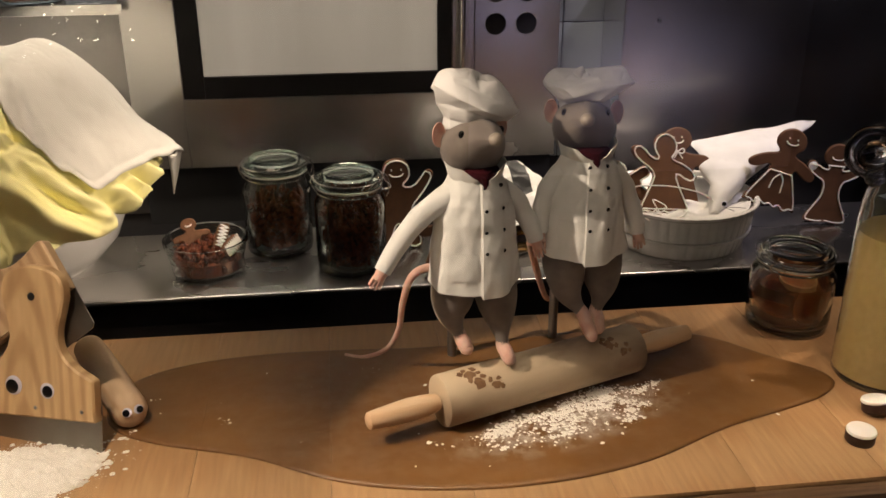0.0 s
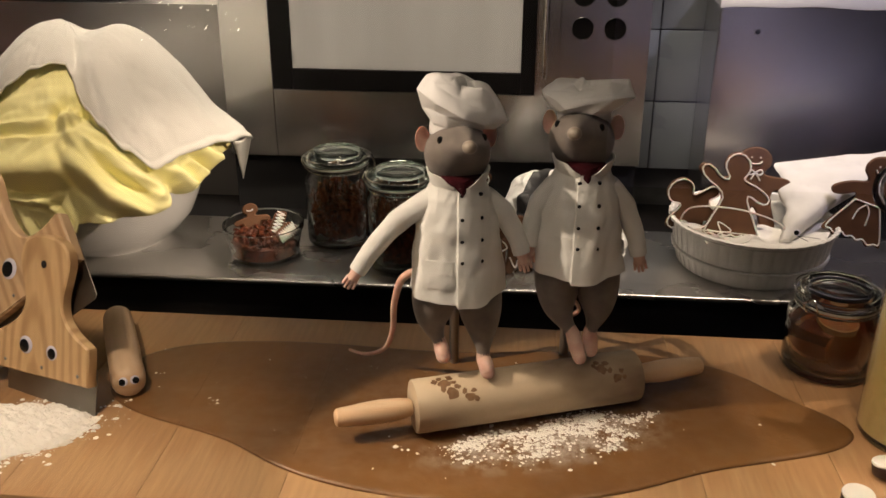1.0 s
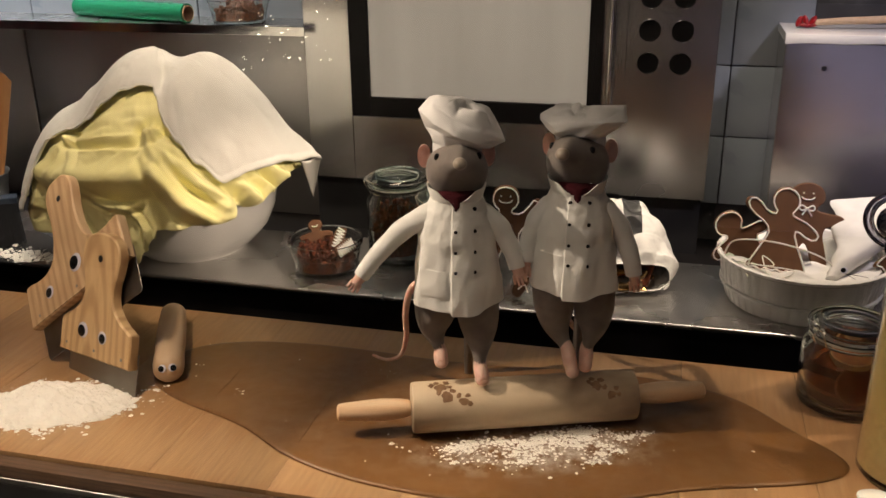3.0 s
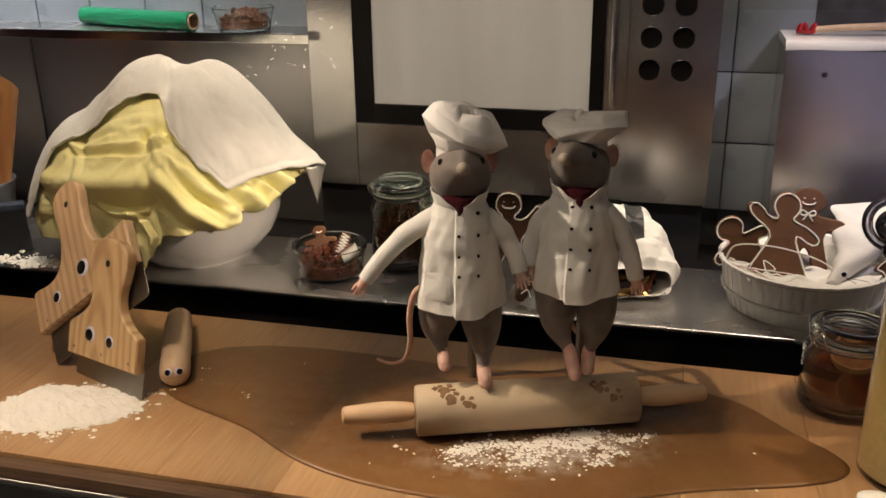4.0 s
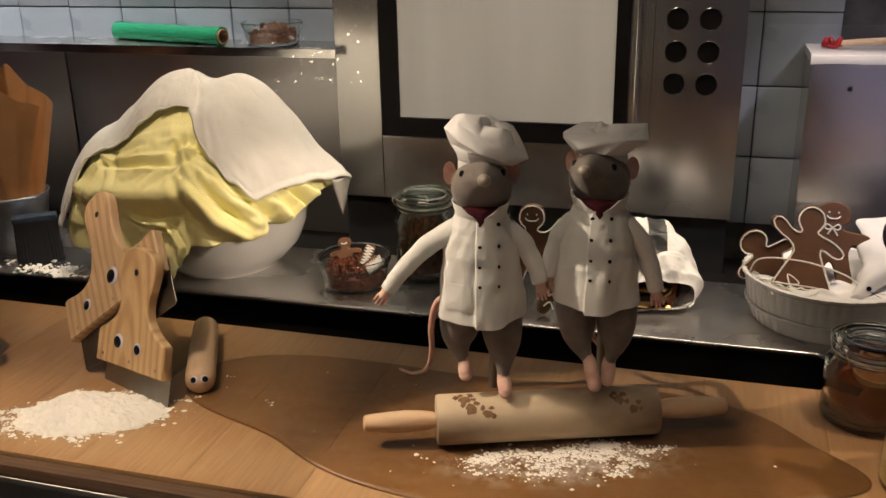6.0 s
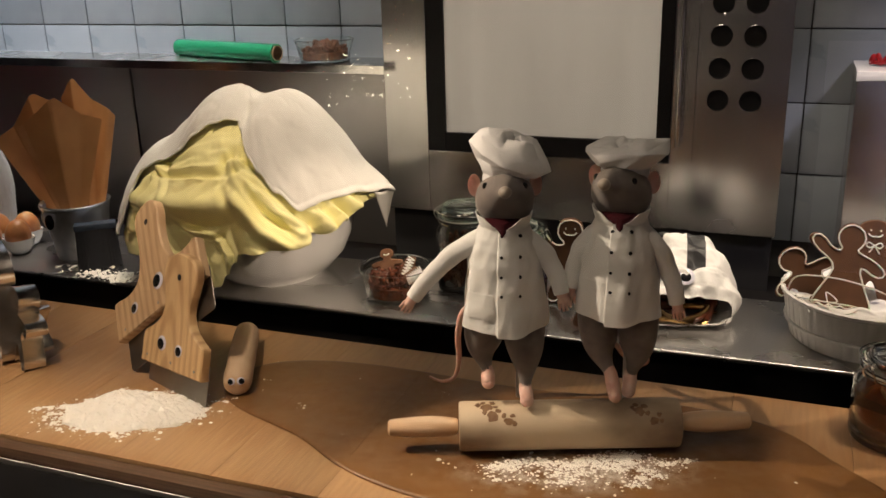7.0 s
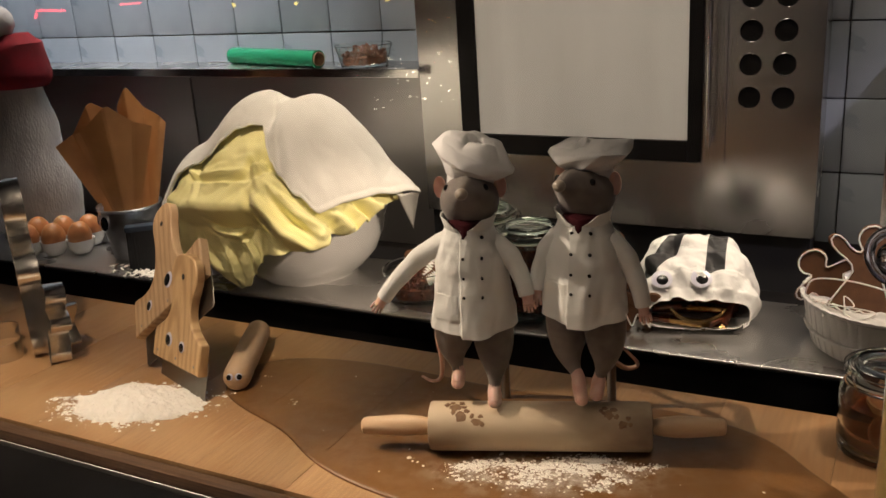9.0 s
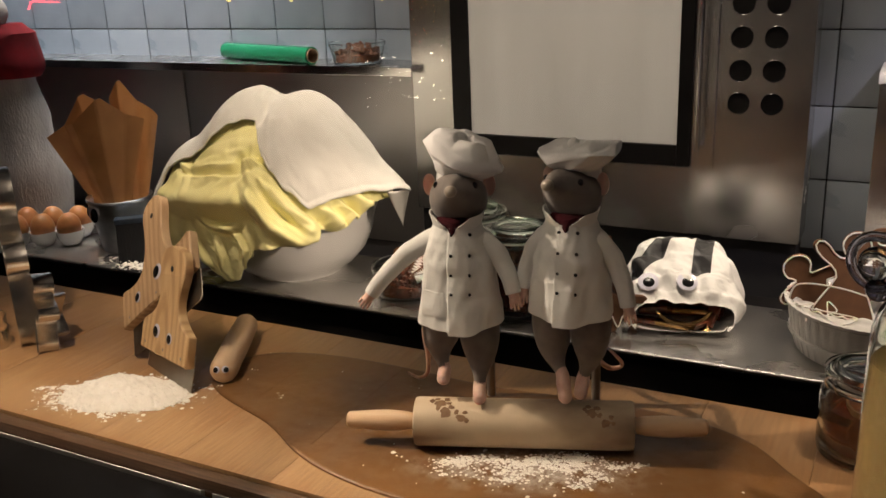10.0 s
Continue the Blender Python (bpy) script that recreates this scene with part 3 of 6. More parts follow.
# ---- along the back wall ----
def wall_oven():
    """Steel oven: left stile, door with black frame and frosted pane, handle plate, panel of round holes."""
    o = thing("oven", 0.025, 1.86, 0.88, 0, "large brushed steel oven with black-framed frosted door", "oven")
    X = -0.025
    body = part("body", box(-0.411 + X, 0.461 + X, 0.006, 0.105, 0.045, 1.05, 0.002), STEEL, o, smooth=False)
    part("plinth", box(-0.405 + X, 0.455 + X, 0.014, 0.105, -0.08, 0.044), BLACK_MATT, o, "black recessed base", False)
    part("stile", box(-0.410 + X, -0.306 + X, 0.0, 0.006, 0.046, 1.05, 0.0012), STEEL, o, smooth=False)
    part("lower_panel", box(-0.3055 + X, 0.2385 + X, 0.001, 0.006, 0.046, 0.1905, 0.0012), STEEL, o, smooth=False)
    frame_w = ((-0.304, -0.2625, 0.193, 1.0), (0.209, 0.2375, 0.193, 1.0))
    door = part("door", box(-0.262 + X, 0.2085 + X, 0.003, 0.0058, 0.236, 1.0), FROSTED, o, "frosted grey oven door pane", False)
    for x0, x1, z0, z1 in frame_w:
        part("door_frame", box(x0 + X, x1 + X, -0.004, 0.0056, z0, z1, 0.0015), BLACK, door, "black door frame", False)
    part("door_frame", box(-0.2622 + X, 0.2087 + X, -0.004, 0.0056, 0.193, 0.2355, 0.0015), BLACK, door, "black door frame", False)
    part("handle_plate", box(0.2395 + X, 0.284 + X, -0.0012, 0.0059, 0.192, 1.0, 0.0012), STEEL, o, smooth=False)
    h = [Vector((0.256 + X, -0.001, 0.243)), Vector((0.256 + X, -0.022, 0.246)), Vector((0.256 + X, -0.030, 0.262)), Vector((0.256 + X, -0.030, 0.60)), Vector((0.256 + X, -0.030, 0.94)), Vector((0.256 + X, -0.002, 0.96))]
    part("handle", tube(spline(h, 6), 0.0055, 10), CHROME, o, "round steel bar handle")
    # control panel with holes cut through
    bm = bmesh.new()
    x0, x1, z0, z1, r = 0.286 + X, 0.460 + X, 0.046, 1.0, 0.0213
    cols, zs = (0.3275 + X, 0.391 + X), [0.327 + 0.0642 * k for k in range(10)]
    xs = [x0, cols[0] - 0.031, (cols[0] + cols[1]) / 2, cols[1] + 0.032, x1]
    zz = [z0] + [zs[0] - 0.0321 + 0.0642 * k for k in range(11)] + [z1]
    for i in range(4):
        for j in range(len(zz) - 1):
            a, b, c, d = xs[i], xs[i + 1], zz[j], zz[j + 1]
            if i in (1, 2) and 1 <= j <= 10:
                cx, cz = cols[i - 1], zs[j - 1]
                inner, outer, back = [], [], []
                n = 32
                rim = [(a + (b - a) * k / 8, c) for k in range(8)] + [(b, c + (d - c) * k / 8) for k in range(8)] + [(b - (b - a) * k / 8, d) for k in range(8)] + [(a, d - (d - c) * k / 8) for k in range(8)]
                for ox, oz in rim:
                    t = math.atan2(oz - cz, ox - cx)
                    outer.append(bm.verts.new((ox, 0.0, oz)))
                    inner.append(bm.verts.new((cx + math.cos(t) * r, 0.0, cz + math.sin(t) * r)))
                    back.append(bm.verts.new((cx + math.cos(t) * r, 0.0018, cz + math.sin(t) * r)))
                for k in range(n):
                    q = (k + 1) % n
                    bm.faces.new((outer[k], outer[q], inner[q], inner[k]))
                    bm.faces.new((inner[k], inner[q], back[q], back[k]))
            else:
                bm.faces.new([bm.verts.new(p) for p in ((a, 0, c), (b, 0, c), (b, 0, d), (a, 0, d))])
    bmesh.ops.remove_doubles(bm, verts=bm.verts, dist=1e-6)
    part("control_panel", bm, STEEL, o, "steel panel with rows of round black holes", False)
    for cz in zs:
        for cx in cols:
            ring = [Vector((cx + 0.0216 * math.cos(t), -0.0006, cz + 0.0216 * math.sin(t))) for t in (2 * math.pi * k / 28 for k in range(28))]
            hole = part("hole_rim", tube(ring, 0.0005, 5, closed=True), CHROME, o)
            # Black disc close behind the rim stands in for the hole's dark depth.
            part("hole_dark", lathe([(0, 0), (0.0211, 0)], 24), BLACK, hole, m=pose(cx, 0.0016, cz, 90))
    return o


wall_oven()


def upper_shelf():
    o = thing("wall_shelf", -1.30, 1.83, 1.247, 0, "thin steel wall shelf with a folded front lip", "shelf")
    part("board", box(-1.1, 0.905, 0.0, 0.143, 0.014, 0.020, 0.001), STEEL_TOP, o, smooth=False)
    part("front_lip", box(-1.1, 0.905, -0.003, 0.0, 0.0, 0.020, 0.0009), CHROME, o, "bright folded front lip", False)
    return o


upper_shelf()


def cling_roll(x, y, z, rz):
    o = thing("cling_film_roll", x, y, z, rz, "roll of shiny green cling film on the wall shelf", "cling film")
    r, L = 0.0215, 0.35
    prof = [(r, -L / 2 + 0.004), (r + 0.0006, -L / 2 + 0.01), (r, -0.10), (r + 0.0005, -0.03), (r - 0.0002, 0.05), (r + 0.0005, 0.12), (r, L / 2 - 0.004)]
    full = []
    for (r0, a), (r1, b) in zip(prof, prof[1:]):
        for k in range(6):
            full.append((r0 + (r1 - r0) * k / 6 + 0.0003 * math.sin(40 * (a + (b - a) * k / 6)), a + (b - a) * k / 6))
    full.append(prof[-1])
    full = [(0.017, -L / 2 + 0.004)] + full + [(0.017, L / 2 - 0.004)]
    part("film", lathe(full, 36), WRAP, o, "shiny green film", m=pose(0, 0, r, 0, 90, 0))
    core = [(0.0155, -L / 2), (0.0172, -L / 2), (0.0172, L / 2), (0.0155, L / 2), (0.0155, -L / 2)]
    part("core", lathe(core, 30), CARD, o, "cardboard tube core", m=pose(0, 0, r, 0, 90, 0))
    # Black disc across the tube, painting in the shade inside it.
    part("inner_shade", lathe([(0, 0), (0.0154, 0)], 20), BLACK_MATT, o, m=pose(L / 2 - 0.06, 0, r, 0, 90, 0))


cling_roll(-0.845, 1.888, 1.267, -14)


def crumbs(n, spread, heap, size, seed, shape="disc"):
    """Loose nuts and crumbs heaped in a round dish, one joined mesh."""
    rnd = random.Random(seed)
    bm = bmesh.new()
    for _ in range(n):
        a, q = rnd.uniform(0, 2 * math.pi), math.sqrt(rnd.random())
        x, y = q * spread * math.cos(a), q * spread * math.sin(a)
        z = rnd.uniform(0, heap) if q > 0.85 else heap * (1 - 0.25 * q * q) + rnd.uniform(-0.35, 0.12) * heap
        s = size * rnd.uniform(0.6, 1.35)
        t = Euler((rnd.uniform(0, 3), rnd.uniform(0, 3), rnd.uniform(0, 3))).to_matrix()
        blob((x, y, max(z, s * 0.5)), (s, s * rnd.uniform(0.5, 0.8), s * rnd.uniform(0.35, 0.6)), bm, 0, 1, None, t)
    return bm


def glass_dish(name, x, y, z, r, h, fill, label, seed, parent_group=""):
    o = thing(name, x, y, z, 20, label, "dish", parent_group)
    b = r * 0.82
    prof = [(0, 0.003), (b * 0.9, 0.003), (b, 0.0), (b + 0.003, 0.003), (b + 0.006, h * 0.4), (r - 0.001, h * 0.80), (r + 0.0015, h * 0.86), (r + 0.002, h * 0.98),
            (r, h), (r - 0.003, h * 0.97), (r - 0.0035, h * 0.82), (b + 0.002, h * 0.4), (b - 0.002, 0.007), (0, 0.006)]
    part("bowl", lathe(prof, 48), GLASS, o, "clear pressed glass")
    part("filling", crumbs(300, b * 0.95, h * 0.66, 0.0068, seed), fill, o, "brown nut and crumb mix", False, m=pose(0, 0, 0.008))
    core = [(0, h * 0.60), (b * 0.6, h * 0.56), (b * 0.93, h * 0.46), (b * 0.95, 0.009), (0, 0.009)]
    part("filling_core", lathe(core, 30), fill, o)
    return o


glass_dish("granola_dish", -0.572, 1.885, 1.267, 0.068, 0.052, CRUMB, "glass dish of brown granola on the wall shelf", 5)


def steel_unit():
    """Steel-fronted appliance right of the oven, with a pale worn top edge."""
    o = thing("steel_unit", 1.02, 1.81, 0.88, 0, "steel appliance front with a pale worn top edge", "appliance")
    part("body", box(-0.440, 0.55, 0.0, 0.150, -0.08, 0.383, 0.003), STEEL, o, smooth=False)
    bm = bmesh.new()
    rows = []
    for i in range(41):
        x = -0.442 + i * 0.9945 / 40
        w = 0.0016 * math.sin(19 * x + 1) + 0.0012 * math.sin(43 * x)
        rows.append([Vector((x, -0.003, 0.381 + w)), Vector((x, -0.004, 0.390 + w * 0.6)), Vector((x, -0.001, 0.3975)), Vector((x, 0.012, 0.399)), Vector((x, 0.152, 0.399)), Vector((x, 0.152, 0.3835)), Vector((x, 0.01, 0.3835))])
    grid_faces(bm, rows, True, True, True)
    part("top_edge", bm, PORCELAIN, o, "pale enamelled top edge")
    part("rivet", disc_facing(0.005, 0.002), BLACK, o, m=pose(-0.367, 0.0, 0.335))
    return o


steel_unit()


def red_spatula():
    o = thing("spatula", 0.629, 1.885, 1.2795, 0, "wooden-handled kitchen brush with red silicone head", "spatula")
    pts = [(0.0, 0, 0.010), (0.05, 0.0, 0.014), (0.10, 0.004, 0.016), (0.155, 0.008, 0.019), (0.185, 0.010, 0.018)]
    part("handle", tube(spline(pts, 6), lambda s: 0.0052 + 0.002 * math.sin(3.0 * s), 12), PIN_WOOD, o, "turned wooden handle")
    part("end_cap", tube([(0.184, 0.010, 0.018), (0.194, 0.0105, 0.018)], 0.0062, 12), CHROME, o)
    bm = bmesh.new()
    for x, r, s in ((-0.022, 0.35, 0.011), (-0.010, -0.3, 0.013), (0.002, 0.5, 0.013)):
        blob((x, 0, 0.012), (0.0055, 0.012, s), bm, 0, 2, None, Euler((0, r, 0)).to_matrix())
    blob((-0.008, 0, 0.006), (0.020, 0.011, 0.005), bm, 0, 2)
    part("head", bm, RED_PLASTIC, o, "red silicone head")


red_spatula()


def gnome_doll():
    """Plush figure at the far left: white beard, red felt, white bobble; one plain mesh."""
    bm = bmesh.new()
    def fluff(d):
        return 1 + 0.10 * noise.noise(d * 4.0) + 0.05 * noise.noise(d * 11)
    rows = []
    for i in range(16):
        t = i / 15
        w = lerp_table(((0, 0.095), (0.3, 0.10), (0.7, 0.075), (1, 0.055)), t)
        rows.append([Vector((w * math.cos(a) * (1 + 0.06 * noise.noise(Vector((3 * math.cos(a), 3 * math.sin(a), 6 * t)))), 0.7 * w * math.sin(a), 0.0 + 0.34 * t)) for a in (2 * math.pi * k / 28 for k in range(28))])
    grid_faces(bm, rows, True, True, True, 0)
    rows = []
    for i in range(12):
        t = i / 11
        w = lerp_table(((0, 0.062), (0.15, 0.074), (0.8, 0.066), (1, 0.04)), t)
        rows.append([Vector((0.01 + w * math.cos(a) * (1 + 0.05 * noise.noise(Vector((2 * math.cos(a), 2 * math.sin(a), 3 * t + 5)))), 0.75 * w * math.sin(a), 0.335 + 0.115 * t)) for a in (2 * math.pi * k / 28 for k in range(28))])
    grid_faces(bm, rows, True, True, True, 1)
    blob((-0.01, -0.01, 0.475), (0.036, 0.034, 0.038), bm, 0, 3, fluff)
    ob = part("gnome_doll", bm, (FUR, RED_FELT))
    ob.matrix_basis = pose(-1.445, 1.585, SHELF, 0, 0, 35) @ Matrix.Diagonal((1.12, 1.12, 1.17, 1))
    tagged(ob, "plush gnome with white beard and dark red felt hat", "doll")


gnome_doll()

# ---- on the steel shelf ----
def mixing_bowl(x, y, z):
    o = thing("mixing_bowl", x, y, z, 0, "large white glossy mixing bowl under draped cloths", "bowl")
    prof = [(0, 0.006), (0.090, 0.006), (0.097, 0.0), (0.104, 0.0), (0.109, 0.007), (0.132, 0.022), (0.157, 0.052), (0.173, 0.092), (0.181, 0.130), (0.188, 0.147),
            (0.187, 0.153), (0.178, 0.153), (0.170, 0.100), (0.152, 0.058), (0.126, 0.028), (0.10, 0.014), (0, 0.013)]
    part("shell", lathe(prof, 64), PORCELAIN, o)


mixing_bowl(-0.548, 1.545, SHELF)

def bell(x, c, w):
    return math.exp(-((x - c) / w) ** 2)


def step(x, a, b):
    t = min(max((x - a) / (b - a), 0), 1)
    return t * t * (3 - 2 * t)


LUMP = Vector((-0.5446, 1.4977, 0.9631))


def lump_point(a, e, out=0.0):
    """A point of the covered heap; a: degrees round from the front to the right, e: degrees up."""
    ra, re = radians(a), radians(e)
    d = Vector((math.sin(ra) * math.cos(re), -math.cos(ra) * math.cos(re), math.sin(re)))
    flat = math.hypot(d.x / (0.306 if d.x < 0 else 0.280), d.y / 0.234)
    k = (flat ** 1.577 + abs(d.z / 0.3235) ** 1.577) ** (-1 / 1.577)
    p = d * (k + out - 0.052 * step(e, 60, 88))
    high = step(e, 44, 66)
    rise = 0.040 * bell(p.x, -0.012, 0.036 if p.x > -0.012 else 0.085) * bell(p.y, -0.04, 0.08) + 0.026 * bell(p.x, 0.078, 0.050) * bell(p.y, 0.0, 0.10)
    rise -= 0.034 * step(-p.x, 0.030, 0.120) * (1 - step(-p.x, 0.16, 0.30)) * step(e, 32, 58) / max(high, 0.25)
    return LUMP + p + Vector((0, 0, rise * max(high, 0.25)))


YELLOW_EDGE = ((-180, 2), (-75, -4), (-48, -8), (-36, -15), (-24, -23), (-14, -28), (-4, -25), (6, -14), (13, -4), (17, 2.5), (24, 4.8), (35.5, 7.4), (46.7, 7.6), (52, 9.0), (55.5, 14.0), (61, 11.6), (68, 12.2), (71, 15.5), (76, 14.6), (80, 18), (88, 19), (120, 16), (180, 2))
TOWEL_EDGE = ((-180, 8), (-90, 3), (-66, 3), (-56, 4), (-54.5, 8), (-54, 16), (-53.5, 24), (-53, 30), (-51, 36), (-43, 47.5), (-28, 53), (-17, 57), (0, 61.5), (14, 64.5), (21, 65), (25, 60), (27, 53), (29, 48), (34, 40.5), (42, 32),
              (51, 23.0), (56, 24.0), (63, 25.2), (79, 24.5), (95, 21), (109, 16.5), (125, 19), (150, 10), (180, 8))


def fold(a, e, wide, *path):
    """The section of a rolled fold along a path: a round crest with a groove on either side, fading towards both ends."""
    best, along = 1e9, 0.0
    c = math.cos(radians(e))
    n = len(path) - 1
    for k in range(n):
        (a0, e0), (a1, e1) = path[k], path[k + 1]
        px, py, vx, vy = (a - a0) * c, e - e0, (a1 - a0) * c, e1 - e0
        t = min(max((px * vx + py * vy) / (vx * vx + vy * vy + 1e-9), 0), 1)
        q = (px - t * vx) ** 2 + (py - t * vy) ** 2
        if q < best:
            best, along = q, (k + t) / n
    if best > 9 * wide * wide:
        return 0.0
    q = math.sqrt(best) / wide
    return (math.exp(-q * q) - 0.42 * math.exp(-((q - 1.65) / 0.5) ** 2)) * (0.35 + 0.65 * min(1, along * 4, (1 - along) * 5))


BELLY = ((-62, 17), (-50, 21), (-20, 27), (2, 29), (16, 30), (24, 26), (34, 16))


def yellow_relief(a, e):
    d = 0.0
    for ka, ke, amp, n, ph, knob in ((-41, 43.5, 0.0022, 7, 0.4, 0.008), (19.5, 48.0, 0.0034, 8, 1.1, 0.013)):           # the two knots
        dx, dy = (a - ka) * math.cos(radians(e)), e - ke
        rho, phi = math.hypot(dx, dy), math.atan2(dy, dx)
        d += amp * math.cos(n * phi + ph) * math.exp(-(rho / 12) ** 2) * min(rho / 5, 1)
        d += knob * math.exp(-(rho / 3.4) ** 2) - 0.008 * math.exp(-((rho - 5.0) / 1.7) ** 2)
    if -64 < a < 95:
        # bands above the knots
        d += 0.008 * fold(a, e, 2.8, (-41, 45.5), (-20, 50.3), (10, 54.6), (28, 55.2))
        d += 0.006 * fold(a, e, 2.2, (-32, 49), (-16, 53.6), (6, 58.2), (25, 59.6))
        d += 0.004 * fold(a, e, 1.6, (-20, 48.8), (-4, 51.4), (14, 52.0), (28, 51.4))
        d += 0.010 * fold(a, e, 2.4, (-41, 43.0), (-12, 46.6), (19, 48.2))
        d -= 0.006 * fold(a, e, 1.5, (-34, 41.0), (-12, 43.2), (12, 44.6))
        # gathers below them, spreading over the belly
        d += 0.004 * fold(a, e, 2.2, (19, 46), (13, 39), (8, 31))
        d += 0.005 * fold(a, e, 2.0, (20, 46), (22, 38), (21, 31))
        d += 0.003 * fold(a, e, 1.8, (16, 46), (3, 40.5), (-6, 33))
        d += 0.003 * fold(a, e, 1.8, (14, 47), (-8, 42), (-20, 36))
        d += 0.006 * fold(a, e, 2.6, (-42, 42), (-50, 32), (-54, 16))
        d += 0.006 * fold(a, e, 2.0, (-41, 42), (-40, 31), (-43, 22))
        d += 0.004 * fold(a, e, 2.0, (-40, 42), (-31, 35), (-27, 28))
        # the belly stands over a lower panel that hangs well behind it
        crest = lerp_table(BELLY, a)
        side = step(a, -64, -50) * (1 - step(a, 18, 34))
        d += 0.010 * bell(e, crest + 2.0, 4.0) * side
        d -= (0.040 * (1 - step(e, crest - 9.0, crest)) + 0.018 * (1 - step(e, crest - 30, crest - 6))) * side
        d += 0.012 * fold(a, e, 2.2, (-26, 20), (-14, 16), (-2, 15.5), (8, 18))
        d += 0.009 * fold(a, e, 2.0, (-4, 19), (6, 11), (10, 2), (8, -10))
        d += 0.010 * fold(a, e, 2.6, (-40, 14), (-33, 0), (-28, -14))
        d += 0.009 * fold(a, e, 2.6, (-14, 10), (-10, -6), (-12, -22))
        # rolls falling from the second knot to the right
        d += 0.027 * fold(a, e, 3.9, (21, 46), (30, 37.0), (40, 25), (50.5, 15.5), (53, 12))
        d += 0.014 * fold(a, e, 2.0, (24, 46.5), (38, 37.0), (50, 26), (56, 20))
        d += 0.028 * fold(a, e, 4.2, (19, 43), (24, 29), (33, 17.5), (44, 10.5), (52, 8.5))
        d -= 0.009 * fold(a, e, 1.3, (23, 40), (33, 27.0), (43, 17.0), (49, 11.5))
        d += 0.024 * fold(a, e, 3.4, (56, 25), (62, 16.5), (65, 12.5))
        d += 0.020 * fold(a, e, 2.3, (63, 27), (70, 18), (72, 14))
        d += 0.022 * fold(a, e, 3.0, (71, 28), (79, 20), (83, 18))
        d -= 0.004 * step(a, 28, 40) * (1 - step(e, 38, 48))
    d += 0.0018 * noise.noise(Vector((a * 0.09, e * 0.11, 2))) + 0.0012 * noise.noise(Vector((a * 0.3, e * 0.4, 7)))
    return d


def yellow_cloth():
    bm = bmesh.new()
    rows, na, ne = [], 480, 150
    for j in range(ne):
        v = j / (ne - 1)
        row = []
        for i in range(na):
            a = -180 + 360 * i / na
            lo = lerp_table(YELLOW_EDGE, a) + 0.8 * noise.noise(Vector((a * 0.08, 0, 3)))
            e = lo + (86 - lo) * v
            brim = lerp_table(TOWEL_EDGE, a)
            under = step(e, brim - 0.5, brim + 3)      # pressed flat beneath the towel
            p = lump_point(a, e, yellow_relief(a, e) * (1 - under) - 0.009 - (0.002 + 0.004 * step(e, 50, 57)) * under)
            row.append(Vector((p.x, p.y, max(p.z, SHELF + 0.004))))
        rows.append(row)
    grid_faces(bm, rows, True, False, True)
    ob = part("yellow_cloth", bm, YELLOW)
    ob.modifiers.new("thickness", "SOLIDIFY").thickness = 0.004
    tagged(ob, "soft yellow cloth gathered in knots over the bowl", "cloth")


yellow_cloth()


def towel_offset(a, e):
    """How far the towel stands off the heap."""
    d = 0.0035
    d += 0.010 * bell(a, 82, 34) * bell(e, 58, 16)                                 # right hump
    d += 0.007 * bell(a, -8, 22) * bell(e, 66, 8)                                  # left hump
    d -= 0.016 * bell(a, 30, 8) * step(e, 58, 66) * (1 - step(e, 72, 82))          # fold between the humps
    d += 0.014 * bell(a, 34, 4.5) * step(e, 22, 44) * (1 - step(e, 62, 72))        # turned edge of the front flap
    d += 0.026 * bell(a, 106, 13) * (1 - step(e, 16, 36))                          # tip that stands off
    d += 0.003 * bell(a, -56, 16) * (1 - step(e, 10, 50))                          # straight fall
    d += 0.0025 * fold(a, e, 3.0, (40, 66), (50, 46), (58, 27))                     # soft creases down the flap
    d += 0.002 * fold(a, e, 3.4, (58, 70), (76, 48), (88, 26))
    d += 0.004 * fold(a, e, 2.0, (-10, 66), (-30, 56), (-48, 42))
    d += 0.004 * math.sin(a * 0.16 + e * 0.05) * bell(e, 36, 20) * bell(a, 75, 22)
    d += 0.0024 * noise.noise(Vector((a * 0.06, e * 0.07, 4))) + 0.0009 * noise.noise(Vector((a * 0.3, e * 0.3, 1)))
    return d


def white_towel():
    bm = bmesh.new()
    rows, na, ne = [], 460, 80
    for j in range(ne):
        v = j / (ne - 1)
        row = []
        for i in range(na):
            a = -180 + 360 * i / na
            lo = lerp_table(TOWEL_EDGE, a) + 0.15 * noise.noise(Vector((a * 0.12, 1, 9)))
            e = lo + (88 - lo) * v
            hem = 0.0022 * (1 - step(v, 0.025, 0.04)) - 0.0012 * bell(v, 0.05, 0.01)    # turned hem along the border
            row.append(lump_point(a, e, towel_offset(a, e) + hem))
        rows.append(row)
    grid_faces(bm, rows, True, False, True)
    # corner of the towel that hangs free below its tip
    right, left = lump_point(106, 17.5, 0.029), lump_point(92, 21.6, 0.010)
    tip = right + Vector((-0.026, 0.010, -0.082))
    fr = []
    for i in range(15):
        t = i / 14
        p, q = left.lerp(tip, t), right.lerp(tip, t)
        fr.append([p.lerp(q, k / 10) + Vector((0.004, -0.008, 0.0)) * math.sin(5.5 * k / 10 + 2 * t) * (1 - t) for k in range(11)])
    grid_faces(bm, fr, False)
    ob = part("white_towel", bm, LINEN)
    ob.modifiers.new("thickness", "SOLIDIFY").thickness = 0.0026
    tagged(ob, "plain white linen towel draped over the covered bowl", "towel")


white_towel()


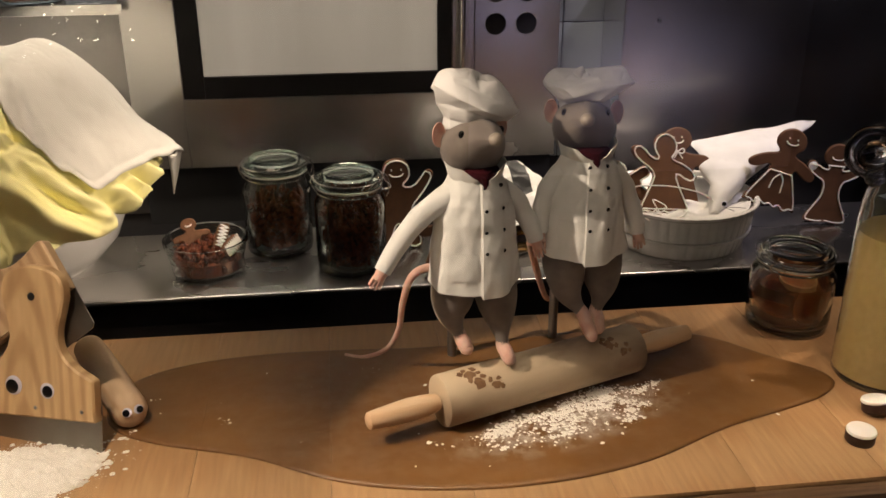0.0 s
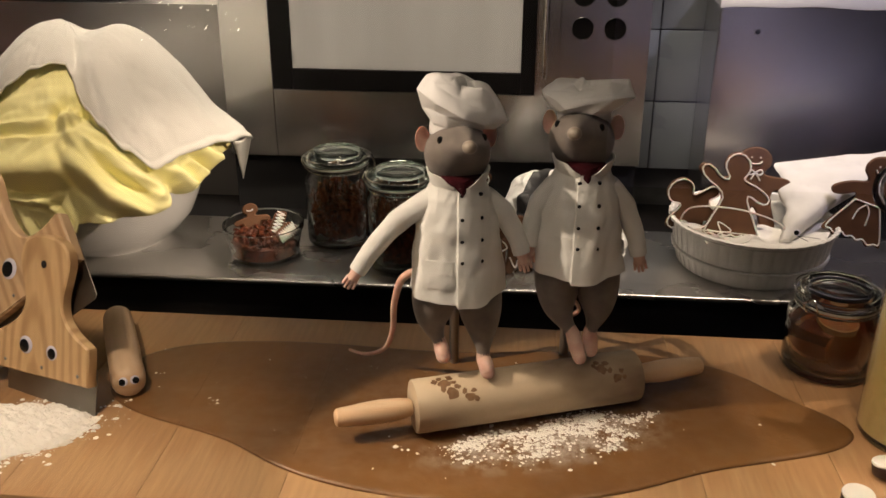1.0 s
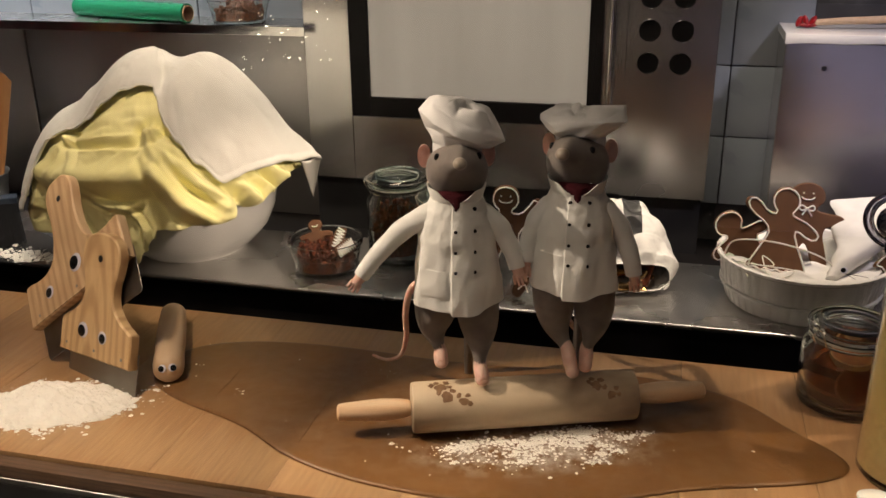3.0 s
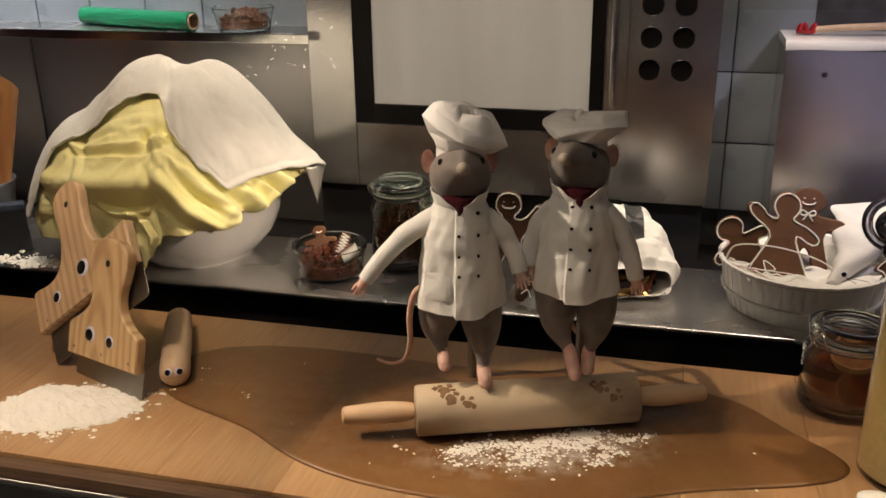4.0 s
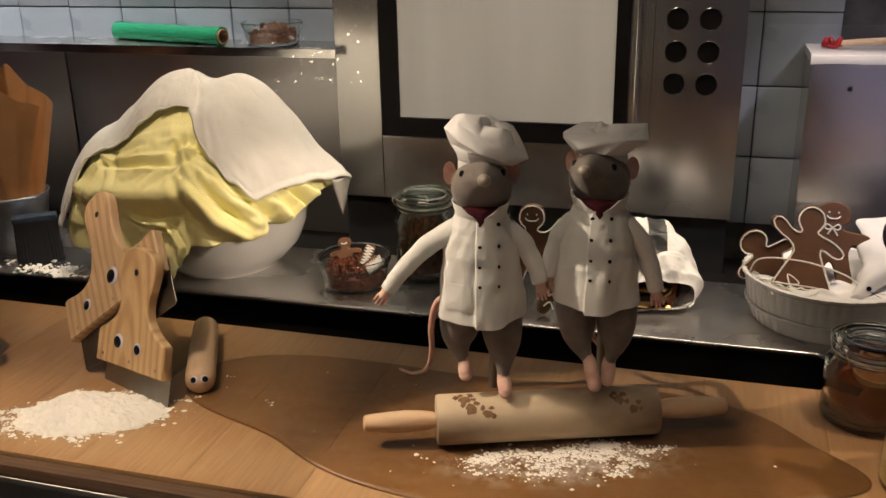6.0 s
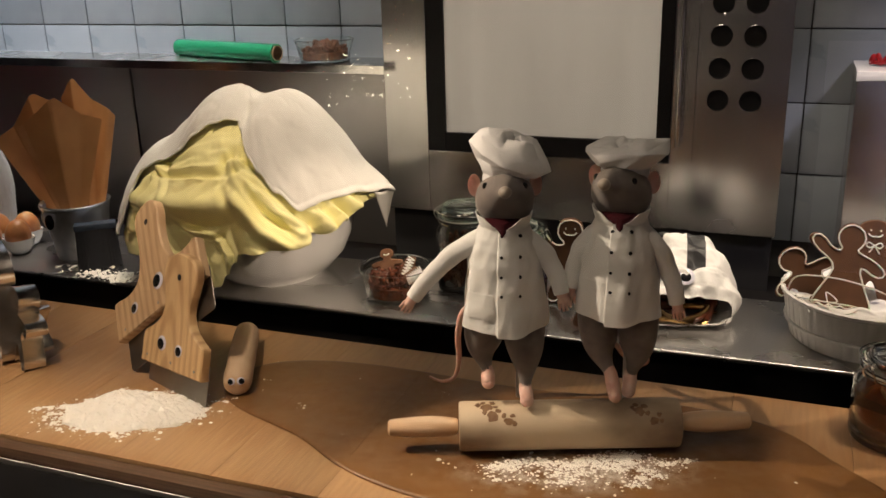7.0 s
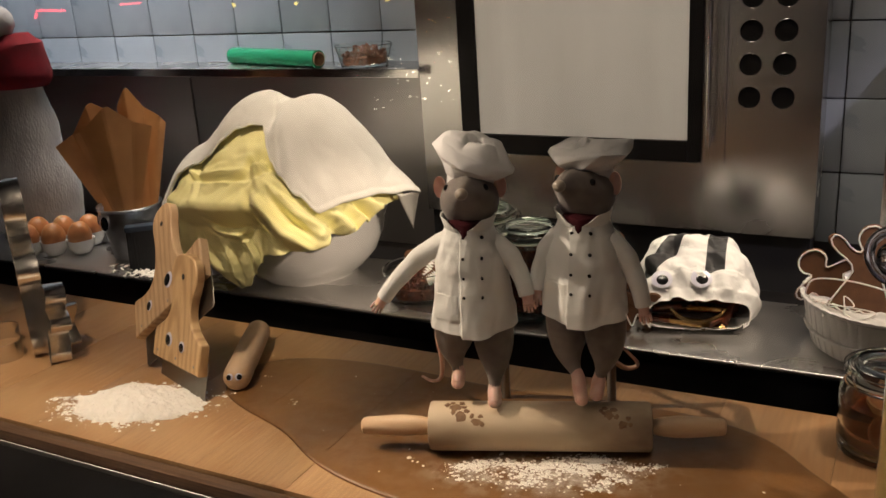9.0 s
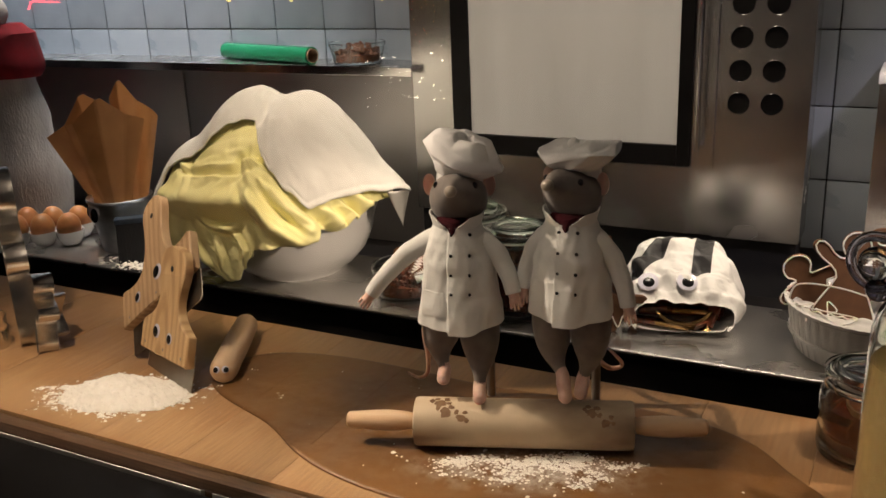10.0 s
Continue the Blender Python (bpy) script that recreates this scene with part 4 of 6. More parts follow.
def clip_jar(name, x, y, z, rz, r, h, label, lid_mat=GLASS_GREEN, neck=0.86, shoulder=0.80):
    """Clip-top preserving jar: glass body, domed lid, seal, wire bail."""
    o = thing(name, x, y, z, rz, label, "jar")
    n, hb = r * neck, h * shoulder
    prof = [(0, 0.004), (r * 0.80, 0.004), (r * 0.88, 0.0), (r * 0.97, 0.004), (r, 0.014), (r, hb * 0.78), (r * 0.985, hb * 0.84), (n, hb * 0.94), (n, hb * 0.97), (n + 0.003, hb * 0.98), (n + 0.003, hb), (n - 0.003, hb),
            (n - 0.004, hb * 0.95), (r - 0.005, hb * 0.82), (r - 0.004, 0.016), (r * 0.85, 0.009), (0, 0.008)]
    part("body", lathe(prof, 52), GLASS, o, "clear thick glass")
    part("seal", lathe([(n - 0.003, hb + 0.0005), (n + 0.0045, hb + 0.0005), (n + 0.005, hb + 0.002), (n + 0.0045, hb + 0.0035), (n - 0.003, hb + 0.0035)], 44), GASKET, o, "pale rubber seal")
    t = hb + 0.004
    lid = [(0, h - 0.0085), (n * 0.70, h - 0.0085), (n - 0.008, h - 0.010), (n - 0.006, t + 0.004), (n - 0.004, t), (n + 0.005, t), (n + 0.006, t + 0.003), (n + 0.004, t + 0.010), (n + 0.001, t + 0.013), (n - 0.001, t + (h - t) * 0.62), (n - 0.006, h - 0.003), (n * 0.82, h), (n * 0.70, h - 0.004), (n * 0.4, h - 0.005), (0, h - 0.005)]
    part("lid", lathe(lid, 48), lid_mat, o, "domed greenish glass lid")
    wire = [Vector(((n + 0.0068) * math.cos(q), (n + 0.0068) * math.sin(q), t + 0.0115)) for q in (2 * math.pi * k / 40 for k in range(40))]
    part("lid_wire", tube(wire, 0.0010, 6, closed=True), CHROME, o)
    wire = [Vector(((n + 0.0030) * math.cos(q), (n + 0.0030) * math.sin(q), hb * 0.955)) for q in (2 * math.pi * k / 40 for k in range(40))]
    part("neck_wire", tube(wire, 0.0011, 6, closed=True), CHROME, o)
    c = n + 0.004
    clasp = [(c, -0.010, hb * 0.955), (c + 0.008, -0.011, hb * 0.90), (c + 0.012, -0.010, hb * 1.0), (c + 0.006, -0.008, t + 0.012), (c + 0.004, 0.0, t + 0.016), (c + 0.006, 0.008, t + 0.012), (c + 0.012, 0.010, hb * 1.0), (c + 0.008, 0.011, hb * 0.90), (c, 0.010, hb * 0.955)]
    part("clasp", tube(spline(clasp, 5), 0.0012, 6), CHROME, o, "bent wire clasp")
    hinge = [(-c, -0.009, hb * 0.955), (-c - 0.007, -0.009, t + 0.004), (-c - 0.004, 0.0, t + 0.013), (-c - 0.007, 0.009, t + 0.004), (-c, 0.009, hb * 0.955)]
    part("hinge", tube(spline(hinge, 5), 0.0012, 6), CHROME, o)
    return o


def fill_pieces(o, r, h, fill, n, size, seed):
    part("contents_core", lathe([(0, 0.012), (r * 0.72, 0.013), (r * 0.76, h * 0.5), (r * 0.7, h * 0.85), (0, h * 0.9)], 24), fill, o)
    rnd = random.Random(seed)
    bm = bmesh.new()
    for _ in range(n):
        a = rnd.uniform(0, 2 * math.pi)
        top = rnd.random() < 0.25
        q = (rnd.random() ** 0.5 * 0.86 if top else rnd.uniform(0.78, 0.90)) * r
        z = h * rnd.uniform(0.88, 1.0) if top else rnd.uniform(0.016, h * 0.95)
        s = size * rnd.uniform(0.6, 1.2)
        t = Euler((rnd.uniform(0, 3), rnd.uniform(0, 3), rnd.uniform(0, 3))).to_matrix()
        blob((q * math.cos(a) * 0.96, q * math.sin(a) * 0.96, z), (s * 0.6, s * 0.3, s * 0.2), bm, 0, 1, None, t)
    part("contents", bm, fill, o, "dark dried pieces", False)


jar = clip_jar("preserving_jar", -0.115, 1.568, SHELF, 10, 0.0600, 0.175, "clip-top glass jar half full of dark dried pieces", shoulder=0.85)
fill_pieces(jar, 0.0550, 0.100, PECAN, 240, 0.024, 11)
jar = clip_jar("preserving_jar", 0.013, 1.472, SHELF, -8, 0.0605, 0.175, "clip-top glass jar filled with dark red-brown pieces", shoulder=0.85)
fill_pieces(jar, 0.0555, 0.120, PECAN, 320, 0.018, 12)


def man_outline(h):
    """Gingerbread man, h high, feet at 0; outline in the xz plane."""
    half = [(0.0, 0.30), (0.05, 0.24), (0.10, 0.08), (0.16, 0.0), (0.25, 0.02), (0.27, 0.10), (0.22, 0.30), (0.20, 0.42), (0.24, 0.50), (0.34, 0.48), (0.42, 0.50), (0.44, 0.58), (0.37, 0.64), (0.24, 0.66), (0.13, 0.68),
            (0.12, 0.72), (0.18, 0.78), (0.19, 0.87), (0.13, 0.96), (0.0, 1.0)]
    pts = [(x, z) for x, z in half] + [(-x, z) for x, z in reversed(half[1:-1])]
    return [(p.x * h, p.y * h) for p in spline([(x, z, 0) for x, z in pts], 3, True)]


def dancer_outline(h):
    """Gingerbread man with a small head and both arms thrown up."""
    half = [(0.0, 0.28), (0.05, 0.22), (0.10, 0.06), (0.17, 0.0), (0.25, 0.03), (0.25, 0.12), (0.19, 0.28), (0.16, 0.42), (0.20, 0.51), (0.28, 0.60), (0.37, 0.73), (0.40, 0.82), (0.33, 0.86), (0.25, 0.75), (0.16, 0.69), (0.08, 0.70),
            (0.08, 0.74), (0.14, 0.80), (0.145, 0.89), (0.10, 0.97), (0.0, 1.0)]
    pts = [(x, z) for x, z in half] + [(-x, z) for x, z in reversed(half[1:-1])]
    return [(p.x * h, p.y * h) for p in spline([(x, z, 0) for x, z in pts], 3, True)]


def girl_outline(h):
    """Gingerbread woman with a flared, scalloped skirt."""
    half = [(0.0, 0.045), (0.07, 0.02), (0.13, 0.05), (0.19, 0.0), (0.26, 0.04), (0.33, 0.03), (0.31, 0.12), (0.22, 0.30), (0.15, 0.46), (0.17, 0.52), (0.28, 0.46), (0.38, 0.44), (0.42, 0.50), (0.36, 0.57), (0.24, 0.64), (0.12, 0.68),
            (0.11, 0.72), (0.17, 0.78), (0.18, 0.87), (0.12, 0.96), (0.0, 1.0)]
    pts = [(x, z) for x, z in half] + [(-x, z) for x, z in reversed(half[1:-1])]
    return [(p.x * h, p.y * h) for p in spline([(x, z, 0) for x, z in pts], 3, True)]


def waving_outline(h):
    """Gingerbread woman with one arm held up."""
    left = [(-0.12, 0.68), (-0.22, 0.72), (-0.32, 0.82), (-0.41, 0.82), (-0.43, 0.74), (-0.33, 0.64), (-0.20, 0.56), (-0.15, 0.46), (-0.22, 0.30), (-0.31, 0.12), (-0.33, 0.03), (-0.26, 0.04), (-0.19, 0.0), (-0.13, 0.05), (-0.07, 0.02)]
    right = [(0.0, 0.045), (0.07, 0.02), (0.13, 0.05), (0.19, 0.0), (0.26, 0.04), (0.33, 0.03), (0.31, 0.12), (0.22, 0.30), (0.15, 0.46), (0.17, 0.52), (0.28, 0.46), (0.38, 0.44), (0.42, 0.50), (0.36, 0.57), (0.24, 0.64), (0.12, 0.68)]
    head = [(0.09, 0.72), (0.14, 0.79), (0.15, 0.87), (0.10, 0.96), (0.0, 1.0), (-0.10, 0.96), (-0.15, 0.87), (-0.14, 0.79), (-0.09, 0.72)]
    return [(p.x * h, p.y * h) for p in spline([(x, z, 0) for x, z in right + head + left], 3, True)]


def bell_outline(h):
    """Gingerbread woman in a plain bell skirt with both arms bent up."""
    half = [(0.0, 0.015), (0.12, 0.0), (0.25, 0.02), (0.235, 0.11), (0.13, 0.30), (0.105, 0.42), (0.13, 0.53), (0.21, 0.58), (0.30, 0.64), (0.34, 0.73), (0.27, 0.77), (0.18, 0.70), (0.10, 0.685),
            (0.09, 0.72), (0.15, 0.79), (0.16, 0.87), (0.11, 0.96), (0.0, 1.0)]
    pts = half + [(-x, z) for x, z in reversed(half[1:-1])]
    return [(p.x * h, p.y * h) for p in spline([(x, z, 0) for x, z in pts], 3, True)]


def ice_line(points, h, r=0.0014, closed=False, n=5):
    pts = spline([(x * h, -r * 0.4, z * h) for x, z in points], n, closed)
    return tube(pts, r, 6, closed=closed)


FACE = [[(-0.055, 0.885), (-0.050, 0.865)], [(0.055, 0.885), (0.050, 0.865)], [(-0.075, 0.835), (-0.04, 0.805), (0.04, 0.805), (0.075, 0.835)]]
BOW = [[(0, 0.70), (-0.06, 0.735), (-0.085, 0.70), (-0.05, 0.675), (0, 0.70), (0.06, 0.735), (0.085, 0.70), (0.05, 0.675), (0, 0.70)], [(0, 0.70), (-0.05, 0.62)], [(0, 0.70), (0.06, 0.61)]]


def cookie(x, y, z, rz, lean, roll, h, kind, lines, label, thick=0.008, group="gingerbread figures"):
    o = thing("gingerbread_figure", x, y, z, 0, label, "cookie", group)
    o.matrix_basis = pose(x, y, z, lean, roll, rz)
    outline = {"man": man_outline, "girl": girl_outline, "dancer": dancer_outline, "waving": waving_outline, "bell": bell_outline}[kind](h)
    part("biscuit", plate(outline, thick, 0.0022), GINGER, o, m=pose(0, 0, 0))
    for ln in lines:
        if ln == "edge":
            src = [(px / h * 0.93, (pz / h - 0.5) * 0.95 + 0.5) for px, pz in outline[::2]]
            part("icing", tube([Vector((px * h, -0.0006, pz * h)) for px, pz in src], 0.0016, 6, closed=True), ICING, o, "white piped icing")
        elif ln == "bodyedge":
            src = [(px / h * 0.93, (pz / h - 0.5) * 0.95 + 0.5) for px, pz in outline if pz < (0.75 if kind in ("dancer", "bell") else 0.70) * h]
            part("icing", tube([Vector((px * h, -0.0006, pz * h)) for px, pz in src], 0.0016, 6), ICING, o, "white piped icing")
        elif isinstance(ln, tuple):
            part("icing_dot", disc_facing(ln[2] * h, 0.0015, seg=12), ICING, o, m=pose(ln[0] * h, 0, ln[1] * h))
        else:
            part("icing", ice_line(ln, h), ICING, o, "white piped icing")
    return o


SKIRT = [[(-0.14, 0.46), (0.14, 0.46)], [(-0.14, 0.455), (-0.30, 0.10), (-0.24, 0.06), (-0.18, 0.03), (-0.12, 0.07), (-0.06, 0.04), (0, 0.065), (0.06, 0.04), (0.12, 0.07), (0.19, 0.03), (0.25, 0.06), (0.30, 0.10), (0.14, 0.455)],
         [(0, 0.44), (-0.06, 0.36), (-0.07, 0.24)], [(0, 0.44), (0.06, 0.37), (0.08, 0.22)]]

cookie(0.100, 1.532, SHELF, 4, -8, 0, 0.168, "dancer", FACE + ["edge"], "brown gingerbread man with raised arms outlined in white icing")
cookie(0.166, 1.424, SHELF, 20, -10, 14, 0.122, "man", [FACE[2], [(-0.2, 0.6), (-0.05, 0.5), (0.08, 0.55), (0.2, 0.45), (0.05, 0.36)], [(-0.15, 0.30), (0.0, 0.36), (0.15, 0.28)], [(-0.2, 0.12), (-0.12, 0.2), (-0.05, 0.1)]], "small gingerbread man with white icing scrolls on the shelf")
cookie(0.222, 1.452, SHELF, 30, -8, 0, 0.100, "man", [[(-0.2, 0.3), (-0.1, 0.1), (0, 0.3), (0.1, 0.1), (0.2, 0.3)]], "small gingerbread figure with zigzag icing beside the paper bag")


def nut_dish():
    o = glass_dish("nut_dish", -0.236, 1.487, SHELF, 0.0700, 0.062, PECAN, "small glass dish of dark nuts holding a gingerbread man", 21)
    return o


nut_dish()
cookie(-0.250, 1.484, SHELF + 0.022, 14, -30, -10, 0.074, "man", [FACE[2]], "small plain gingerbread man stuck in the nut dish", 0.006)


def iced_leaf():
    """Two slips of biscuit piped with white zigzags, leaning in the nut dish."""
    for x, y, z, turn, wide, tall in ((-0.214, 1.468, 0.040, (-20, 24, 18), 0.017, 0.050), (-0.200, 1.452, 0.046, (-34, 62, 14), 0.019, 0.040)):
        o = thing("iced_biscuit", 0, 0, 0, 0, "biscuit slip piped with white zigzag icing in the nut dish", "biscuit", "iced biscuits")
        o.matrix_basis = pose(x, y, SHELF + z, *turn)
        out = [(p.x, p.y) for p in spline([(-wide / 2, 0, 0), (wide / 2, 0.004, 0), (wide / 2 + 0.002, tall * 0.5, 0), (wide / 2, tall, 0), (-wide / 2, tall - 0.005, 0), (-wide / 2 - 0.002, tall * 0.5, 0)], 4, True)]
        part("biscuit", plate(out, 0.005, 0.0015), GINGER, o, "thin brown biscuit")
        zig = [Vector(((-1) ** k * wide * 0.46, -0.0012, 0.003 + (tall - 0.006) * k / 15)) for k in range(16)]
        part("icing", tube(spline(zig, 3), 0.0015, 6), ICING, o, "white zigzag icing")


iced_leaf()


def crumple(q, seed, freq):
    """Flat facets with sharp creases, between -1 and 1: triangle waves in chance directions."""
    rnd = random.Random(seed)
    f = 0
    for k in range(6):
        d = Vector((rnd.gauss(0, 1), rnd.gauss(0, 1), rnd.gauss(0, 1))).normalized()
        u = q.dot(d) * freq * rnd.uniform(0.6, 1.7) + rnd.random()
        f += abs(2 * (u - math.floor(u)) - 1) * 2 - 1
    return f / 3.5


def paper_bag():
    """Crumpled white paper bag lying on its side, mouth open to the front, stripes and googly eyes on it."""
    o = thing("paper_bag", 0.298, 1.556, SHELF, 16, "crumpled white paper bag with black stripes and googly eyes", "bag")
    bm = bmesh.new()
    rows = []
    nr, na = 104, 200
    for j in range(nr):
        t = j / (nr - 1)
        y = -0.060 + 0.150 * t
        hgt = lerp_table(((0, 0.056), (0.10, 0.068), (0.22, 0.092), (0.25, 0.095), (0.29, 0.091), (0.5, 0.112), (0.74, 0.131), (0.86, 0.124), (1, 0.095)), t)
        wid = lerp_table(((0, 0.076), (0.15, 0.086), (0.5, 0.092), (0.85, 0.084), (1, 0.066)), t)
        row = []
        for k in range(na):
            a = 2 * math.pi * k / na
            cx, cz = math.cos(a), math.sin(a)
            z = hgt * 0.5 * (1 + math.copysign(abs(cz) ** 0.66, cz))
            x = wid * math.copysign(abs(cx) ** 0.66, cx) * (1 - 0.22 * max(0, z / 0.13 - 0.35))
            q = Vector((x, y, z))
            f = 0.0090 * crumple(q, 3, 15) + 0.0052 * crumple(q, 8, 34)
            jaw = 0.020 * (1 - step(t, 0.0, 0.35)) * (1 - step(z, 0.004, 0.05))
            up = 0.010 * (1 - step(t, 0.0, 0.10)) if cz < -0.5 else 0.0
            row.append(Vector((x + f * cx, y - jaw - f * 0.5, max(z + up + f * max(cz, 0), 0.001))))
        rows.append(row)
    grid_faces(bm, rows, True, False, True)
    bag = part("bag_skin", bm, PAPER_STRIPED, o, "crumpled white paper with black stripes")
    bag.modifiers.new("thickness", "SOLIDIFY").thickness = 0.0008
    dark = box(-0.070, 0.070, -0.010, 0.060, 0.004, 0.044, 0.01)
    part("lining", dark, PECAN, o, "dark filling of the bag")
    o.scale = (1.12, 1.12, 1.03)
    googly_eye(o, pose(-0.054, -0.0375, 0.0810, -45, 0, -6), 0.0165, (0.05, -0.08), 0.60, 0.05)
    googly_eye(o, pose(0.006, -0.0380, 0.0830, -45, 0, 6), 0.0165, (0.05, -0.08), 0.60, 0.05)
    return o


paper_bag()


def foil_sweets():
    """Flat bars of chocolate in brown and gold foil and a gold ribbon in the bag's mouth."""
    rnd = random.Random(4)
    for k, (x, y, z, s, rz, ry) in enumerate(((0.250, 1.488, 0.014, 0.030, 12, 4), (0.300, 1.490, 0.013, 0.032, -4, 0), (0.346, 1.506, 0.015, 0.024, 50, -8), (0.272, 1.506, 0.034, 0.034, 6, -6), (0.322, 1.512, 0.035, 0.030, 20, 5), (0.362, 1.520, 0.030, 0.026, 70, -50))):
        o = thing("foil_sweet", x, y, SHELF, rz, "flat sweet in crinkled gold and dark brown foil", "sweet", "sweets in the bag")
        o.matrix_basis = o.matrix_basis @ pose(0, 0, z, 0, ry, 0)
        body = box(-s, s, -0.010, 0.010, -0.0045, 0.0045, 0.0025)
        part("wrapper", body, (PECAN, BRONZE, PECAN)[k % 3], o)
        for sx in (-1, 1):
            fan = [[Vector((sx * (s * 0.97 + 0.010 * i / 4), (0.004 + 0.007 * i / 4) * math.cos(q) * (1 + 0.3 * math.sin(5 * q)), (0.002 + 0.004 * i / 4) * math.sin(q))) for q in (2 * math.pi * m / 16 for m in range(16))] for i in range(5)]
            fb = bmesh.new()
            grid_faces(fb, fan, True)
            part("twist", fb, BRONZE, o)
    arc = [(0.045 * math.cos(q), 0.020 * math.sin(q) - 0.004, 0.022 + 0.016 * math.cos(q) ** 2) for q in (math.pi + math.pi * k / 20 for k in range(21))]
    rib = part("gold_ribbon", tube([Vector(v) for v in arc], 0.0030, 8), BRONZE)
    rib.matrix_basis = pose(0.316, 1.494, SHELF, 0, 0, 16)
    tagged(rib, "bent gold ribbon in the paper bag's mouth", "ribbon")


foil_sweets()


def fluted_dish(x, y, z, r, h, label, group):
    o = thing("quiche_dish", x, y, z, 0, label, "baking dish", group)
    prof = [(0, 0.003), (r - 0.018, 0.003), (r - 0.014, 0.0), (r - 0.009, 0.004), (r - 0.002, h * 0.82), (r + 0.003, h * 0.88), (r + 0.003, h * 0.97), (r - 0.001, h), (r - 0.005, h * 0.96), (r - 0.009, h * 0.5), (r - 0.014, 0.009), (0, 0.007)]
    def flute(a, i):
        return 1 + (0.0130 * (abs(math.cos(a * 24)) - 0.6) if 3 <= i <= 8 else 0.0)
    part("dish", lathe(prof, 480, wave=flute), PORCELAIN, o)


fluted_dish(0.620, 1.532, SHELF, 0.130, 0.036, "white fluted porcelain quiche dish under another", "quiche dishes")
fluted_dish(0.620, 1.532, SHELF + 0.0335, 0.139, 0.055, "white fluted porcelain quiche dish holding gingerbread", "quiche dishes")


def crumpled_napkin():
    """White paper lining the dish and rising behind as a folded sheet."""
    bm = bmesh.new()
    rows = []
    for j in range(22):
        t = j / 21
        r = 0.100 * t + 0.004
        rows.append([Vector((r * math.cos(a), r * math.sin(a), 0.010 + 0.016 * t + 0.008 * crumple(Vector((r * math.cos(a), r * math.sin(a), 0)), 6, 26) + 0.006 * noise.noise(Vector((r * math.cos(a), r * math.sin(a), 0)) * 38))) for a in (2 * math.pi * k / 48 for k in range(48))])
    grid_faces(bm, rows, True, True, False)
    ob = part("napkin", bm, PAPER_WHITE)
    ob.modifiers.new("thickness", "SOLIDIFY").thickness = 0.0008
    ob.matrix_basis = pose(0.620, 1.532, SHELF + 0.052) @ Matrix.Diagonal((1.22, 1.22, 1, 1))
    tagged(ob, "crumpled white paper napkin lining the dish", "napkin")


crumpled_napkin()


def icing_bag():
    """White paper icing bag with a small googly eye, propped on the dish's rim."""
    o = thing("icing_bag", 0.680, 1.490, SHELF + 0.070, 0, "white paper icing bag with a small googly eye", "icing bag")
    bm = bmesh.new()
    rows = []
    tip, tail = Vector((-0.024, -0.036, 0.002)), Vector((0.113, 0.130, 0.103))
    axis = (tail - tip).normalized()
    side = Vector((0.99, 0.03, 0.13)).normalized()
    up = side.cross(axis).normalized()
    for j in range(26):
        t = j / 25
        w = lerp_table(((0, 0.009), (0.1, 0.017), (0.3, 0.034), (0.7, 0.084), (1, 0.128)), t)
        d = lerp_table(((0, 0.009), (0.15, 0.018), (0.5, 0.020), (0.85, 0.008), (1, 0.004)), t)
        c = tip + (tail - tip) * t
        row = []
        for k in range(36):
            a = 2 * math.pi * k / 36
            q = c + side * w * math.cos(a) + up * d * math.sin(a)
            row.append(q + (side + up) * 0.006 * noise.noise(q * 30) * min(1, t * 3))
        rows.append(row)
    grid_faces(bm, rows, True, True, True)
    part("paper_cone", bm, PAPER_WHITE, o)
    googly_eye(o, pose(-0.006, -0.037, 0.020, -30, 0, -14), 0.0055, (-0.2, 0))
    for s in (-1, 1):
        part("whisker", tube(spline([(-0.002, -0.026, 0.010), (0.014, -0.040, 0.010 + 0.004 * s), (0.030, -0.046, 0.006 + 0.008 * s)], 5), 0.0005, 5), PLASTIC_BLACK, o)


icing_bag()

cookie(0.572, 1.472, SHELF + 0.064, 6, -24, 8, 0.152, "waving", ["edge"], "gingerbread woman outlined in white icing, in the dish")
cookie(0.620, 1.530, SHELF + 0.056, 4, -18, 2, 0.150, "man", FACE + BOW + [(0.0, 0.52, 0.016), (0.0, 0.42, 0.016)], "smiling gingerbread man with an iced bow, in the dish")
cookie(0.560, 1.508, SHELF + 0.050, 10, -20, -38, 0.128, "man", ["edge"], "tilted gingerbread man outlined in white icing, in the dish")
cookie(0.770, 1.485, SHELF + 0.066, -10, -10, 17, 0.150, "girl", FACE + SKIRT, "smiling gingerbread woman with an iced skirt against the dish")
cookie(0.922, 1.548, SHELF + 0.003, -10, -6, 6, 0.156, "bell", [FACE[2], "bodyedge", (-0.28, 0.70, 0.055), (0.28, 0.70, 0.055)], "gingerbread woman with an icing-edged dress and white cuffs")


def icing_threads():
    bm = bmesh.new()
    rnd = random.Random(8)
    for k in range(2):
        pts = [(rnd.uniform(-0.10, -0.02), rnd.uniform(-0.10, -0.02), rnd.uniform(0.0, 0.022)) for _ in range(6)]
        tube(spline(pts, 6), 0.0010, 5, bm)
    tube(spline([(-0.112, -0.03, 0.004), (-0.10, -0.045, 0.040), (-0.05, -0.060, 0.048), (0.0, -0.060, 0.036), (0.030, -0.056, 0.018), (0.028, -0.06, 0.0)], 8), 0.0013, 6, bm)
    ob = part("icing_threads", bm, ICING)
    ob.matrix_basis = pose(0.620, 1.532, SHELF + 0.074) @ Matrix.Diagonal((1.18, 1.18, 1.1, 1))
    tagged(ob, "loose looped threads of white icing in the dish", "icing")


